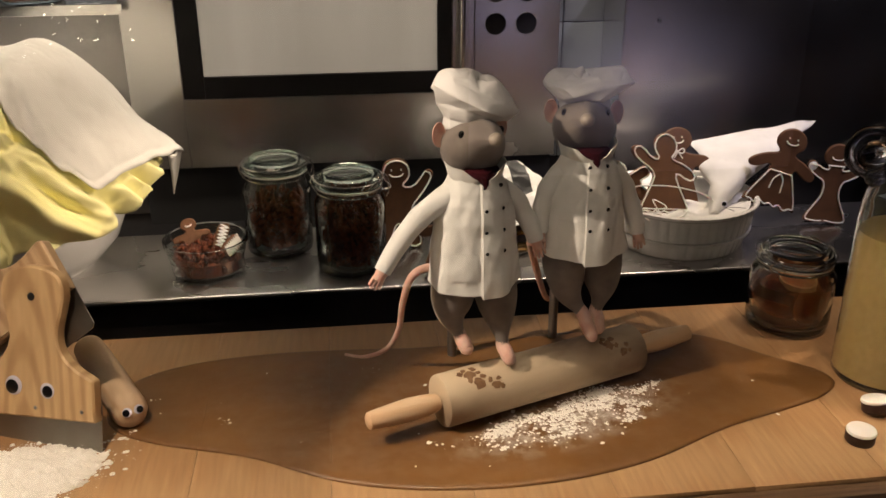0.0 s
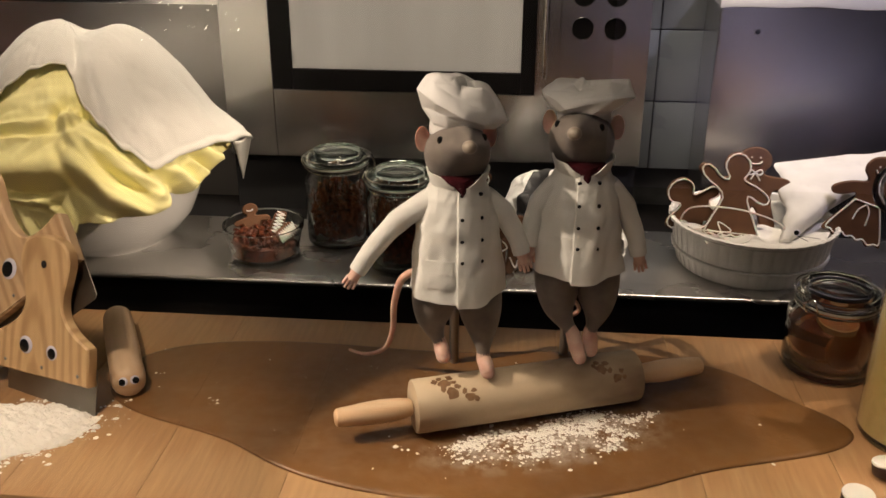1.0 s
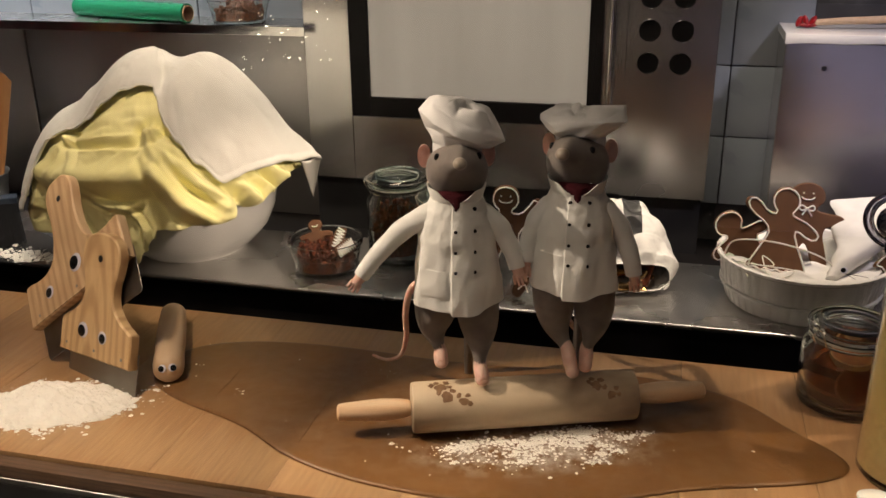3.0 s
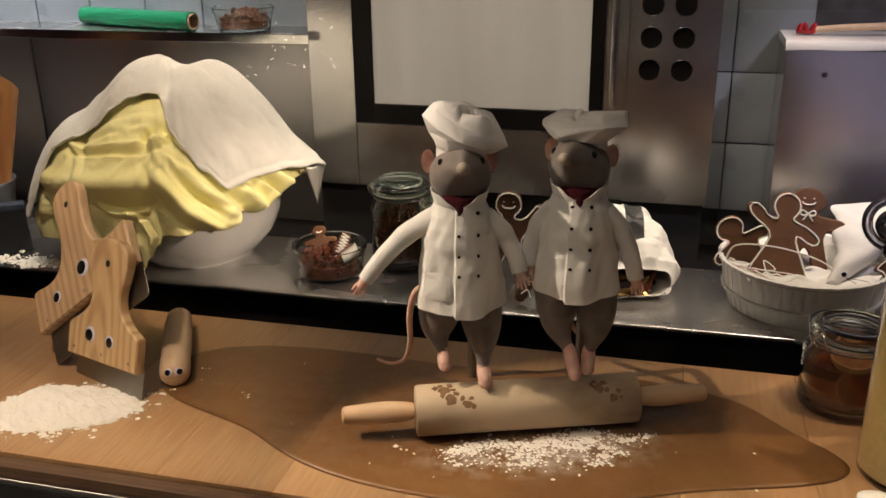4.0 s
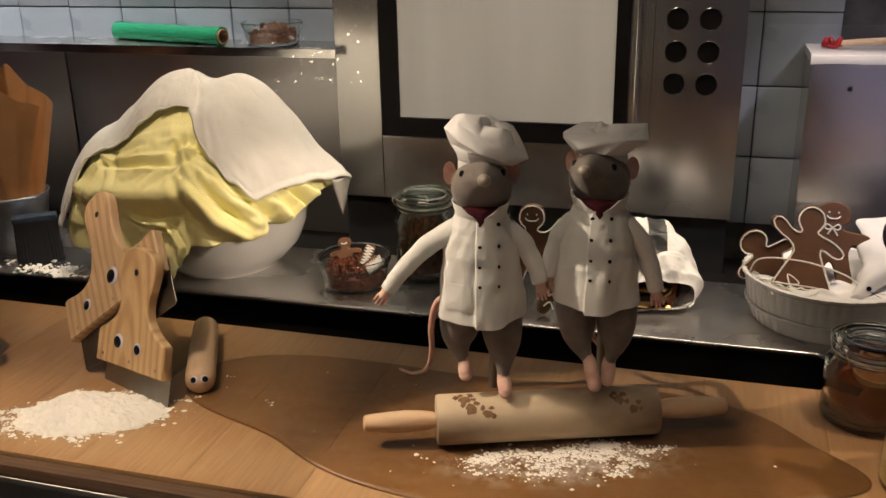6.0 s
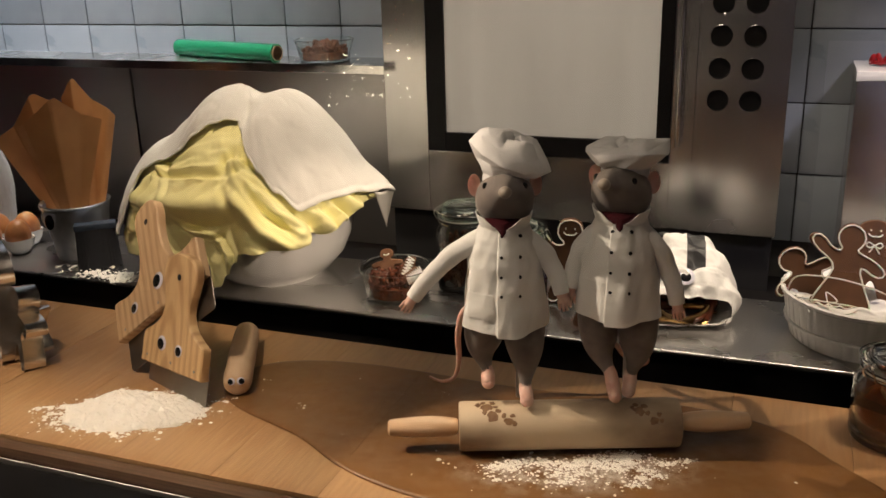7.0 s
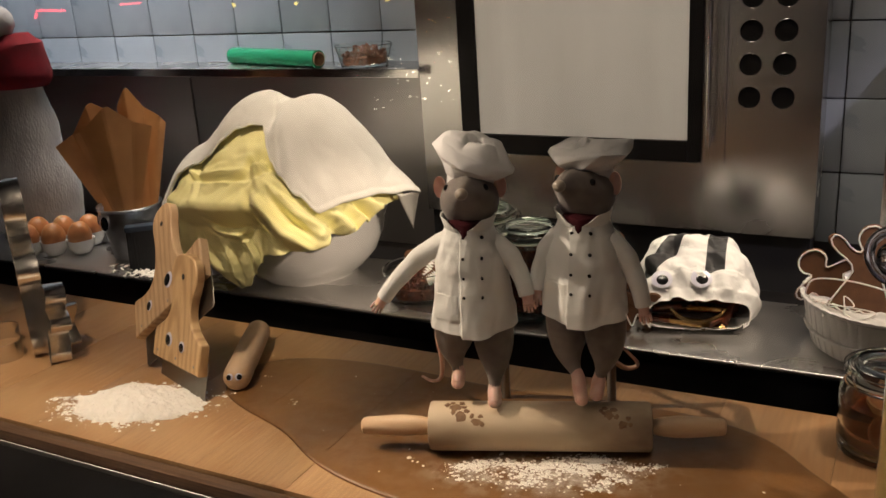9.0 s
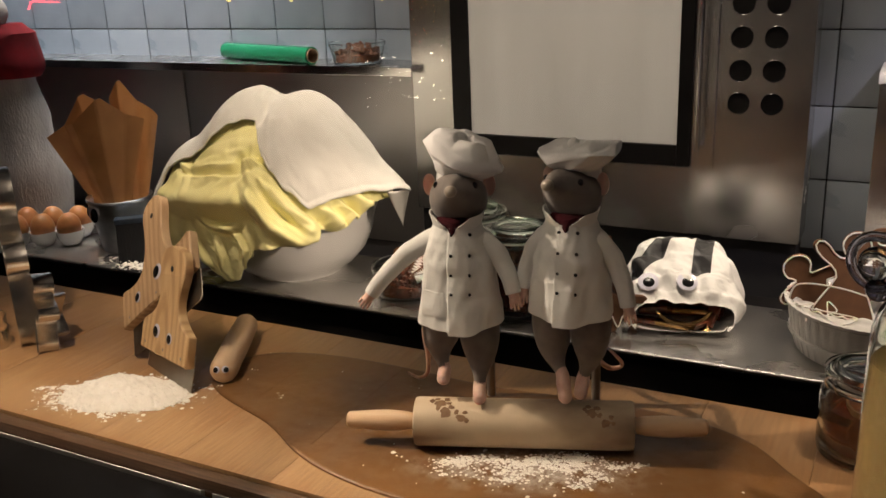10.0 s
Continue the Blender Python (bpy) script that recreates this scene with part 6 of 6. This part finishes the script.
def cutter_band(points, height, bm, thick=0.0007):
    """Upright strip of tin bent along points (closed), in the xy plane, with a rolled upper rim."""
    pts = spline(points, 5, True)
    n = len(pts)
    rows = []
    for z, o in ((0, 0), (height, 0), (height + 0.0006, 0.0016), (height, thick + 0.0010), (height - 0.002, thick), (0, thick)):
        row = []
        for i in range(n):
            t = (pts[(i + 1) % n] - pts[i - 1]).normalized()
            row.append(pts[i] + Vector((t.y, -t.x, 0)) * o + Vector((0, 0, z)))
        rows.append(row)
    rows.append(rows[0])
    grid_faces(bm, rows, True)
    bmesh.ops.remove_doubles(bm, verts=bm.verts, dist=1e-7)
    return bm


def tin_cutter(m, points, height, label):
    o = thing("cookie_cutter", 0, 0, 0, 0, label, "cookie cutter", "cookie cutters")
    o.matrix_basis = m
    part("band", cutter_band([(x, y, 0) for x, y in points], height, bmesh.new()), TIN, o, "bent shiny tin band")
    return o


MAN = [(p[0], p[1]) for p in man_outline(0.300)[::3]]
tin_cutter(pose(-0.735, 0.985, TOP, 0, 0, -35) @ pose(0, 0, 0, 90, 0, 0) @ pose(0, 0, -0.016), MAN, 0.033, "tall shiny tin gingerbread-man cutter standing on edge")
MAN2 = [(p[0], p[1]) for p in man_outline(0.130)[::3]]
tin_cutter(pose(-0.650, 0.948, TOP, 0, 0, -30) @ pose(0, 0, 0, 84, 0, 0) @ pose(0, 0, -0.016), MAN2, 0.032, "small shiny tin cutter standing on edge")
STAR = [(0.060 * (1 if k % 2 else 0.55) * math.cos(math.pi * k / 5), 0.060 * (1 if k % 2 else 0.55) * math.sin(math.pi * k / 5)) for k in range(10)]
FLOWER = [(0.066 * (1 + 0.16 * math.cos(4 * t)) * math.cos(t), 0.066 * (1 + 0.16 * math.cos(4 * t)) * math.sin(t)) for t in (2 * math.pi * k / 24 for k in range(24))]
tin_cutter(pose(-0.785, 0.905, TOP, 0, 0, 10), FLOWER, 0.032, "round lobed tin cookie cutter lying on the worktop")
tin_cutter(pose(-0.672, 0.990, TOP, 0, 0, -20) @ pose(0, 0, 0.052, 86, 0, 12), STAR, 0.030, "star-shaped tin cookie cutter propped on edge")


# ---- mouse dolls ----
def mouse_doll(x, y, rz, head_rz, head_back, lift, hem, front, hat, paws_at, feet_at, tail, post_at, label):
    """Grey felt mouse doll in a chef's jacket; one mesh. Targets in the world."""
    base = pose(x, y, TOP, 0, 0, rz)
    inv = base.inverted()
    def loc(p):
        return inv @ Vector(p) - Vector((0, 0, lift))
    mats = (JACKET, HAT, FELT, SATIN, PINK, SCARF, PLASTIC_BLACK, EYE_BLACK, STEEL_DARK)
    J, H, F, S, P, W, B, E, ST = range(9)
    bm = bmesh.new()
    # jacket
    table = ((0.150, 0.0545, 0.043), (0.154, 0.0550, 0.0435), (0.175, 0.0530, 0.042), (0.205, 0.0495, 0.0395), (0.235, 0.0465, 0.037), (0.255, 0.0425, 0.034), (0.270, 0.0385, 0.031), (0.281, 0.0325, 0.028), (0.287, 0.0300, 0.0265))
    def swell(z, a):
        """Folds of the cloth as a factor of the jacket's girth."""
        flare = 1 + (0.030 * math.sin(5 * a + 1.3 * x * 9) + 0.018 * math.sin(9 * a)) * (1 - step(z, hem, 0.235))
        q = Vector((math.cos(a) * 2.2, math.sin(a) * 2.2, z * 34))
        f = Vector((math.cos(a) * 0.05, math.sin(a) * 0.05, z))
        return flare + 0.022 * noise.noise(q + Vector((x * 40, 0, 0))) + 0.012 * noise.noise(q * 2.3) + 0.030 * crumple(f + Vector((x, 0, 0)), 5, 24) + 0.014 * crumple(f + Vector((x, 1, 0)), 9, 52)
    rows = []
    for i in range(41):
        z = hem + (0.287 - hem) * i / 40
        rx = lerp_table([(a, b) for a, b, _ in table], z)
        ry = lerp_table([(a, c) for a, _, c in table], z)
        row = []
        for k in range(144):
            a = 2 * math.pi * k / 144
            k1 = swell(z, a)
            over = math.sin(a) < 0 and math.cos(a) > front * 18 - 0.10
            lap = 0.0026 * (1 - step(math.cos(a), front * 18 + 0.30, front * 18 + 0.75)) if over else 0.0          # overlapping front
            dz = -0.004 * max(0, -math.sin(a)) * (1 - step(z, hem, hem + 0.04)) - (lap * 1.6 * (1 - step(z, hem, hem + 0.02)))
            row.append(Vector(((rx * k1 + lap) * math.cos(a), (ry * k1 + lap) * math.sin(a), z + dz)))
        rows.append(row)
    inner = [p * 0.97 + Vector((0, 0, 0.004)) for p in rows[0]]
    grid_faces(bm, [inner] + rows, True, True, False, J)
    # stand-up collar, open in front
    def gape(q):
        """The collar falls away towards its opening."""
        return 0.38 + 0.62 * step(math.pi - abs(q - math.pi), radians(12), radians(46))
    rows = []
    for i in range(6):
        t = i / 5
        rows.append([Vector(((0.0300 + 0.0050 * t) * math.sin(q), -(0.0268 + 0.0050 * t) * math.cos(q), 0.284 + 0.0175 * t * gape(q) - 0.002 * math.cos(q))) for q in (radians(13 + 334 * k / 48) for k in range(49))])
    for i in range(5, -1, -1):
        t = i / 5
        rows.append([Vector(((0.0282 + 0.0050 * t) * math.sin(q), -(0.0250 + 0.0050 * t) * math.cos(q), 0.284 + 0.0170 * t * gape(q) - 0.002 * math.cos(q))) for q in (radians(13 + 334 * k / 48) for k in range(49))])
    grid_faces(bm, rows, False, False, False, J)
    # pocket and buttons
    for bz in (0.2780, 0.2535, 0.2290, 0.2050):
        for bx in (front, front + 0.0215):
            ry = lerp_table([(a, c) for a, _, c in table], bz)
            rx = lerp_table([(a, b) for a, b, _ in table], bz)
            yy = -ry * swell(bz, -math.acos(bx / rx)) * math.sqrt(max(0.05, 1 - (bx / rx) ** 2)) - 0.0028
            blob((bx, yy + 0.0008, bz), (0.0026, 0.0011, 0.0026), bm, B, 2)
    pk = []
    for j in range(6):
        pz = hem + 0.014 + 0.032 * j / 5
        row = []
        for k in range(8):
            px = -0.041 + 0.030 * k / 7
            rx = lerp_table([(a, b) for a, b, _ in table], pz)
            ry = lerp_table([(a, c) for a, _, c in table], pz)
            qa = -math.acos(px / rx)
            k1 = swell(pz, qa)
            row.append(Vector((rx * k1 * math.cos(qa), ry * k1 * math.sin(qa) - 0.0009, pz)))
        pk.append(row)
    back = [[p + Vector((0, 0.0035, 0)) for p in r] for r in pk]
    grid_faces(bm, pk, False, mat=J)
    edge_loop = pk[0] + [r[-1] for r in pk[1:]] + list(reversed(pk[-1][:-1])) + [r[0] for r in reversed(pk[1:-1])]
    edge_back = back[0] + [r[-1] for r in back[1:]] + list(reversed(back[-1][:-1])) + [r[0] for r in reversed(back[1:-1])]
    grid_faces(bm, [edge_loop, edge_back], True, mat=J)
    # neck scarf
    blob((0, -0.003, 0.2885), (0.0280, 0.0255, 0.0095), bm, W, 3, lambda d: 1 + 0.06 * noise.noise(d * 6))
    rows = []
    for i in range(7):                                                                   # the scarf's point over the jacket
        t = i / 6
        half = 0.0125 * (1 - t) ** 0.8 + 0.0006
        rows.append([Vector((0.001 + half * c, -0.0262 - 0.0060 * t + 0.0050 * abs(c) * (1 - t) - 0.0012 * e, 0.2930 - 0.0140 * t + 0.003 * abs(c) * (1 - t))) for c, e in ((-1, 0), (-0.5, 1), (0, 1.3), (0.5, 1), (1, 0), (0.5, -1), (0, -1), (-0.5, -1))])
    grid_faces(bm, rows, True, True, True, W)
    # head: rounded skull drawn out to the snout
    turn = Matrix.Rotation(radians(head_rz), 3, "Z")
    hc = Vector((0, 0.002 + head_back, 0.3140))
    def put(p):
        return hc + turn @ (Vector(p) - Vector((0, 0.002, hc.z)))
    rows = []
    prof = ((0.036, 0.004), (0.032, 0.016), (0.022, 0.0275), (0.010, 0.0345), (-0.002, 0.0365), (-0.013, 0.0350), (-0.023, 0.0300), (-0.032, 0.0238), (-0.040, 0.0180), (-0.047, 0.0130), (-0.0525, 0.0095), (-0.0570, 0.0068), (-0.0590, 0.003))
    pts = spline([(a, b, 0) for a, b in prof], 3)
    for p in pts:
        drop = 0.0230 * step(-p.x, 0.002, 0.058)
        row = []
        for q in (2 * math.pi * k / 40 for k in range(40)):
            up = math.sin(q)
            ridge = 1 + 0.10 * bell(q, math.pi / 2, 0.5) * step(-p.x, 0.012, 0.036)            # bridge of the snout
            jowl = 1 + 0.08 * max(0, -up) * step(-p.x, -0.01, 0.012) * (1 - step(-p.x, 0.030, 0.050))
            row.append(put((p.y * math.cos(q) * (1 - 0.10 * max(0, up) * step(-p.x, 0.015, 0.04)), p.x, hc.z + drop + p.y * up * 0.95 * ridge * jowl)))
        rows.append(row)
    grid_faces(bm, rows, True, True, True, F)
    blob(put((0, -0.0585, hc.z + 0.0238)), (0.0078, 0.0076, 0.0072), bm, S, 3)
    for sx in (-1, 1):
        blob(put((sx * 0.0235, -0.0240, hc.z + 0.0225)), (0.0038, 0.0040, 0.0046), bm, E, 3)
        # ear: cupped leaf
        ec = Vector((sx * 0.0335, 0.005, hc.z + 0.0155))
        rows = []
        for i in range(8):
            t = i / 7
            rows.append([put(ec + Vector((sx * 0.0120 * t * (0.35 + 0.65 * math.cos(q)), -0.0045 * t * t + 0.003 * t + 0.004 * (1 - t), 0.0140 * t * math.sin(q) + 0.001))) for q in (2 * math.pi * k / 24 for k in range(24))])
        rows2 = [[p + turn @ Vector((0, 0.0022, 0)) for p in r] for r in reversed(rows)]
        grid_faces(bm, rows + rows2, True, True, True, P)
    # hat: band and slumped puff
    tilt_x, tilt_y, wide, high, lean, flat = hat
    ht = Matrix.Rotation(radians(tilt_x), 3, "X") @ Matrix.Rotation(radians(tilt_y), 3, "Y")
    hb = put((0.0, 0.004 + head_back * 0.4, hc.z + 0.0185))
    prof = [(0.0290, -0.003), (0.0300, 0.004), (0.0300, 0.0115), (0.0325, 0.0140), (wide * 0.82, 0.0210), (wide, 0.0310), (wide * 0.94, 0.031 + high * 0.60), (wide * 0.62, 0.031 + high * 0.96), (wide * 0.25, 0.031 + high), (0.002, 0.031 + high * 0.98)]
    rnd = random.Random(int(wide * 10000))
    around = 9
    net = []
    for i, (r, z) in enumerate(prof):
        f = step(z, 0.013, 0.026)
        ring = []
        for k in range(around):
            q = 2 * math.pi * (k + 0.35 * f * rnd.uniform(-1, 1) + 0.5 * (i % 2) * f) / around
            w = 1 + f * rnd.uniform(-0.15, 0.13)
            dz = f * rnd.uniform(-0.0050, 0.0050) + f * lean * math.cos(q) * 0.011 * (r / wide) + f * flat * 0.005 * math.cos(2 * q)
            ring.append(Vector((r * w * math.cos(q) + f * abs(lean) * 0.003, r * w * math.sin(q) * 0.92, z + dz)))
        net.append(ring)
    rows = []                                                                            # crumpled cotton: creases between the net's points
    for i in range(len(net) - 1):
        for j in range(5 if i < len(net) - 2 else 6):
            v = j / 5
            row = []
            for k in range(around * 6):
                c, u = k // 6, (k % 6) / 6
                su, sv = u * 0.35 + 0.65 * step(u, 0, 1), v * 0.35 + 0.65 * step(v, 0, 1)
                lo = net[i][c].lerp(net[i][(c + 1) % around], su)
                hi = net[i + 1][c].lerp(net[i + 1][(c + 1) % around], su)
                p = lo.lerp(hi, sv)
                p = p + p.normalized() * 0.0022 * 16 * u * (1 - u) * v * (1 - v) * step(p.z, 0.013, 0.024)
                row.append(hb + ht @ (turn @ p))
            rows.append(row)
    grid_faces(bm, rows, True, True, True, H)
    # arms, paws
    for sx, target in zip((-1, 1), paws_at):
        tgt = loc(target)
        sh = Vector((sx * 0.028, 0.0, 0.2650))
        elbow = (sh + tgt) / 2 + Vector((sx * 0.007, 0.004, 0.004))
        path = spline([sh, sh.lerp(elbow, 0.55) + Vector((sx * 0.003, 0, 0.002)), elbow, elbow.lerp(tgt, 0.5) + Vector((sx * 0.002, 0, 0)), tgt], 6)
        n = len(path)
        tube([p for p in path], lambda s: (0.0142 - 0.0046 * s) * (1 + 0.05 * math.sin(22 * s) * (1 - s)), 18, bm, J)
        d = (path[-1] - path[-4]).normalized()
        wrist = tgt
        tube([wrist - d * 0.004, wrist + d * 0.005, wrist + d * 0.011], lambda s: 0.0072 - 0.001 * s, 12, bm, P)
        u = d.cross(Vector((0, 1, 0))).normalized()
        for k in range(4):
            o = u * (k - 1.5) * 0.0036
            tube([wrist + d * 0.008 + o, wrist + d * 0.015 + o * 1.15, wrist + d * (0.022 if k in (1, 2) else 0.019) + o * 1.25], lambda s: 0.0023 - 0.0008 * s, 8, bm, P)
    # hips and legs
    blob((0, 0.002, hem + 0.008), (0.0490, 0.0390, 0.030), bm, F, 3)
    for sx, (knee, ankle, toe) in zip((-1, 1), feet_at):
        kn, an, to = loc(knee), loc(ankle), loc(toe)
        hip = Vector((sx * 0.0235, 0.001, hem + 0.004))
        path = spline([hip, kn, an], 8)
        tube(path, lambda s: 0.0265 - 0.0190 * step(s, 0.18, 0.92), 20, bm, F)
        d = (an - kn).normalized()
        tube(spline([an - d * 0.006, an + d * 0.003, an.lerp(to, 0.40), an.lerp(to, 0.75), to - (to - an).normalized() * 0.002], 4), lambda s: 0.0072 + 0.0016 * math.sin(math.pi * s), 14, bm, P)
        f = (to - an).normalized()
        rot = f.to_track_quat("X", "Z").to_matrix()
        side = rot @ Vector((0, 1, 0))
        blob(to - f * 0.005, (0.0095, 0.0088, 0.0066), bm, P, 3, None, rot)
        for k in range(4):
            blob(to - f * 0.003 + side * (k - 1.5) * 0.0036, (0.0042, 0.0024, 0.0026), bm, P, 2, None, rot)
    # tail and stand
    tube(spline([loc(p) for p in tail], 8), lambda s: 0.0060 * (1 - 0.68 * s), 10, bm, P)
    px, py = post_at
    post = [loc((px, py, TOP + 0.0005)), loc((px, py, TOP + 0.09)), loc((px, py, TOP + 0.13)), loc((px * 0.5 + x * 0.5, py * 0.5 + y * 0.5, TOP + 0.148)), loc((x, y, TOP + 0.16))]
    tube(spline(post, 5), 0.0062, 12, bm, ST)
    bmesh.ops.recalc_face_normals(bm, faces=bm.faces)
    ob = part("mouse_doll", bm, mats)
    ob.matrix_basis = base @ Matrix.Translation((0, 0, lift))
    tagged(ob, label, "doll", "mouse dolls")
    return ob


mouse_doll(0.1485, 0.958, 12, 5, 0.012, 0.012, 0.159, 0.000, (1, 8, 0.0480, 0.027, -1.0, 0.2),
           ((0.040, 0.918, 1.102), (0.221, 0.962, 1.112)),
           (((0.121, 0.950, 1.030), (0.130, 0.942, 1.004), (0.137, 0.924, 0.992)), ((0.178, 0.952, 1.022), (0.181, 0.940, 0.990), (0.188, 0.924, 0.974))),
           ((0.135, 0.985, 1.050), (0.105, 1.000, 1.066), (0.080, 0.998, 1.058), (0.068, 1.005, 1.020), (0.063, 1.020, 0.975), (0.048, 1.042, 0.935), (0.020, 1.065, 0.912), (-0.006, 1.080, 0.9085)),
           (0.137, 1.070), "grey mouse doll in white chef's jacket and tall toque, arm outstretched")
mouse_doll(0.2850, 0.993, 6, -17.5, 0.015, 0.019, 0.170, -0.007, (-2, -2, 0.0530, 0.012, 0.15, 0.8),
           ((0.229, 0.976, 1.116), (0.356, 1.000, 1.100)),
           (((0.267, 0.980, 1.038), (0.283, 0.966, 1.012), (0.294, 0.950, 0.984)), ((0.312, 0.988, 1.036), (0.306, 0.984, 1.006), (0.306, 0.968, 0.984))),
           ((0.275, 1.020, 1.070), (0.235, 1.030, 1.080), (0.236, 1.050, 1.065), (0.250, 1.085, 1.025), (0.268, 1.120, 0.975), (0.284, 1.150, 0.940), (0.298, 1.160, 0.936), (0.304, 1.160, 0.944), (0.298, 1.146, 0.962), (0.286, 1.128, 0.985)),
           (0.283, 1.105), "grey mouse doll in white chef's jacket and flat toque, arms down")

# ---- lights in the street and an added glow, mirrored in the glass ----
def fairy_lights():
    """A bunch of warm fairy lights on a thin wire, hung from a bracket over the window."""
    o = thing("fairy_lights", -0.55, -0.60, 1.21, 0, "bunch of tiny warm fairy lights on thin wire", "fairy lights")
    rnd = random.Random(23)
    pts = [Vector((rnd.uniform(-0.125, 0.125), rnd.uniform(-0.03, 0.03), rnd.uniform(-0.085, 0.085))) for _ in range(34)]
    pts.sort(key=lambda p: round(p.z * 30) + p.x * (1 if round(p.z * 30) % 2 else -1))
    part("wire", tube(spline([Vector((0, 0, 1.69)), Vector((0, 0, 0.4)), Vector((0, 0, 0.12))] + pts, 2), 0.0004, 4), PLASTIC_BLACK, o)
    first = None
    for p in pts:
        if first is None:
            first = part("bulb", blob((0, 0, 0), (0.0027, 0.0027, 0.0030), None, 0, 1), BULB, o, m=Matrix.Translation(p))
        else:
            b = new("bulb", first.data)
            b.parent = o
            b.matrix_basis = Matrix.Translation(p) @ Matrix.Scale(rnd.uniform(0.5, 1.1), 4)


fairy_lights()
bracket = part("hanging_bracket", tube([(-0.55, 0.735, 2.90), (-0.55, -0.62, 2.90)], 0.008, 8), PLASTIC_BLACK)
tagged(bracket, "thin black bracket over the shop window", "bracket")


# Glowing strips stand in for the red streaks of passing car lights.
def red_streaks():
    o = thing("red_streaks", -4.05, -2.64, 1.30, 0, "red glowing strips standing in for streaks of car lights", "sign")
    part("backing", box(-0.42, 0.75, -0.008, 0.012, -0.08, 0.08, 0.004), PLASTIC_BLACK, o)
    part("red_streak", tube([(-0.33, 0.022, -0.035), (-0.30, 0.022, 0.012), (-0.26, 0.022, 0.016), (-0.05, 0.022, 0.008)], 0.0065, 8), RED_STREAK, o, "glowing red tube")
    part("red_streak", tube([(0.42, 0.022, 0.030), (0.58, 0.022, 0.034)], 0.006, 8), RED_STREAK, o, "glowing red tube")


red_streaks()
for x, z in ((-2.36, 1.296), (-2.78, 1.30), (-1.80, 1.296)):
    o = thing("wall_lamp", x, -2.64, z, 0, "tiny yellow bulb on the facade across the street", "lamp", "street bulbs")
    part("holder", box(-0.012, 0.012, -0.008, 0.010, -0.012, 0.012, 0.002), PLASTIC_BLACK, o)
    part("bulb", blob((0, 0.020, 0), (0.011, 0.011, 0.011), None, 0, 2), YELLOW_LAMP, o, "glowing yellow bulb")


def glow_panel(name, x0, x1, z0, z1, mat, label, category, y=-2.64):
    """An added glowing pane in a dark frame, there to be mirrored."""
    o = thing(name, (x0 + x1) / 2, y, z0, 0, label, category)
    w, h = (x1 - x0) / 2, z1 - z0
    part("pane", box(-w, w, 0.0, 0.012, 0.0, h, 0.003), mat, o, "glowing pane", False)
    for a, b, c, d in ((-w - 0.03, -w, -0.03, h + 0.03), (w, w + 0.03, -0.03, h + 0.03), (-w, w, -0.03, 0.0), (-w, w, h, h + 0.03)):
        part("frame", box(a, b, -0.008, 0.02, c, d, 0.003), PLASTIC_BLACK, o, smooth=False)


# Unseen violet glow, added to tint the steel unit and the glass.
glow_panel("violet_panel", 0.60, 2.20, 0.10, 1.10, VIOLET_GLOW, "unseen violet glowing panel, added for the steel to mirror", "window")

# ---- the plan brought to metres ----
TO_METRES = Matrix.Translation((0, 0, LEVEL)) @ Matrix.Scale(UNIT, 4) @ Matrix.Translation((0, 0, -LEVEL))
for ob in list(scene.objects):
    if ob.parent is None and ob.type not in {"CAMERA", "LIGHT"}:
        ob.matrix_basis = TO_METRES @ ob.matrix_basis
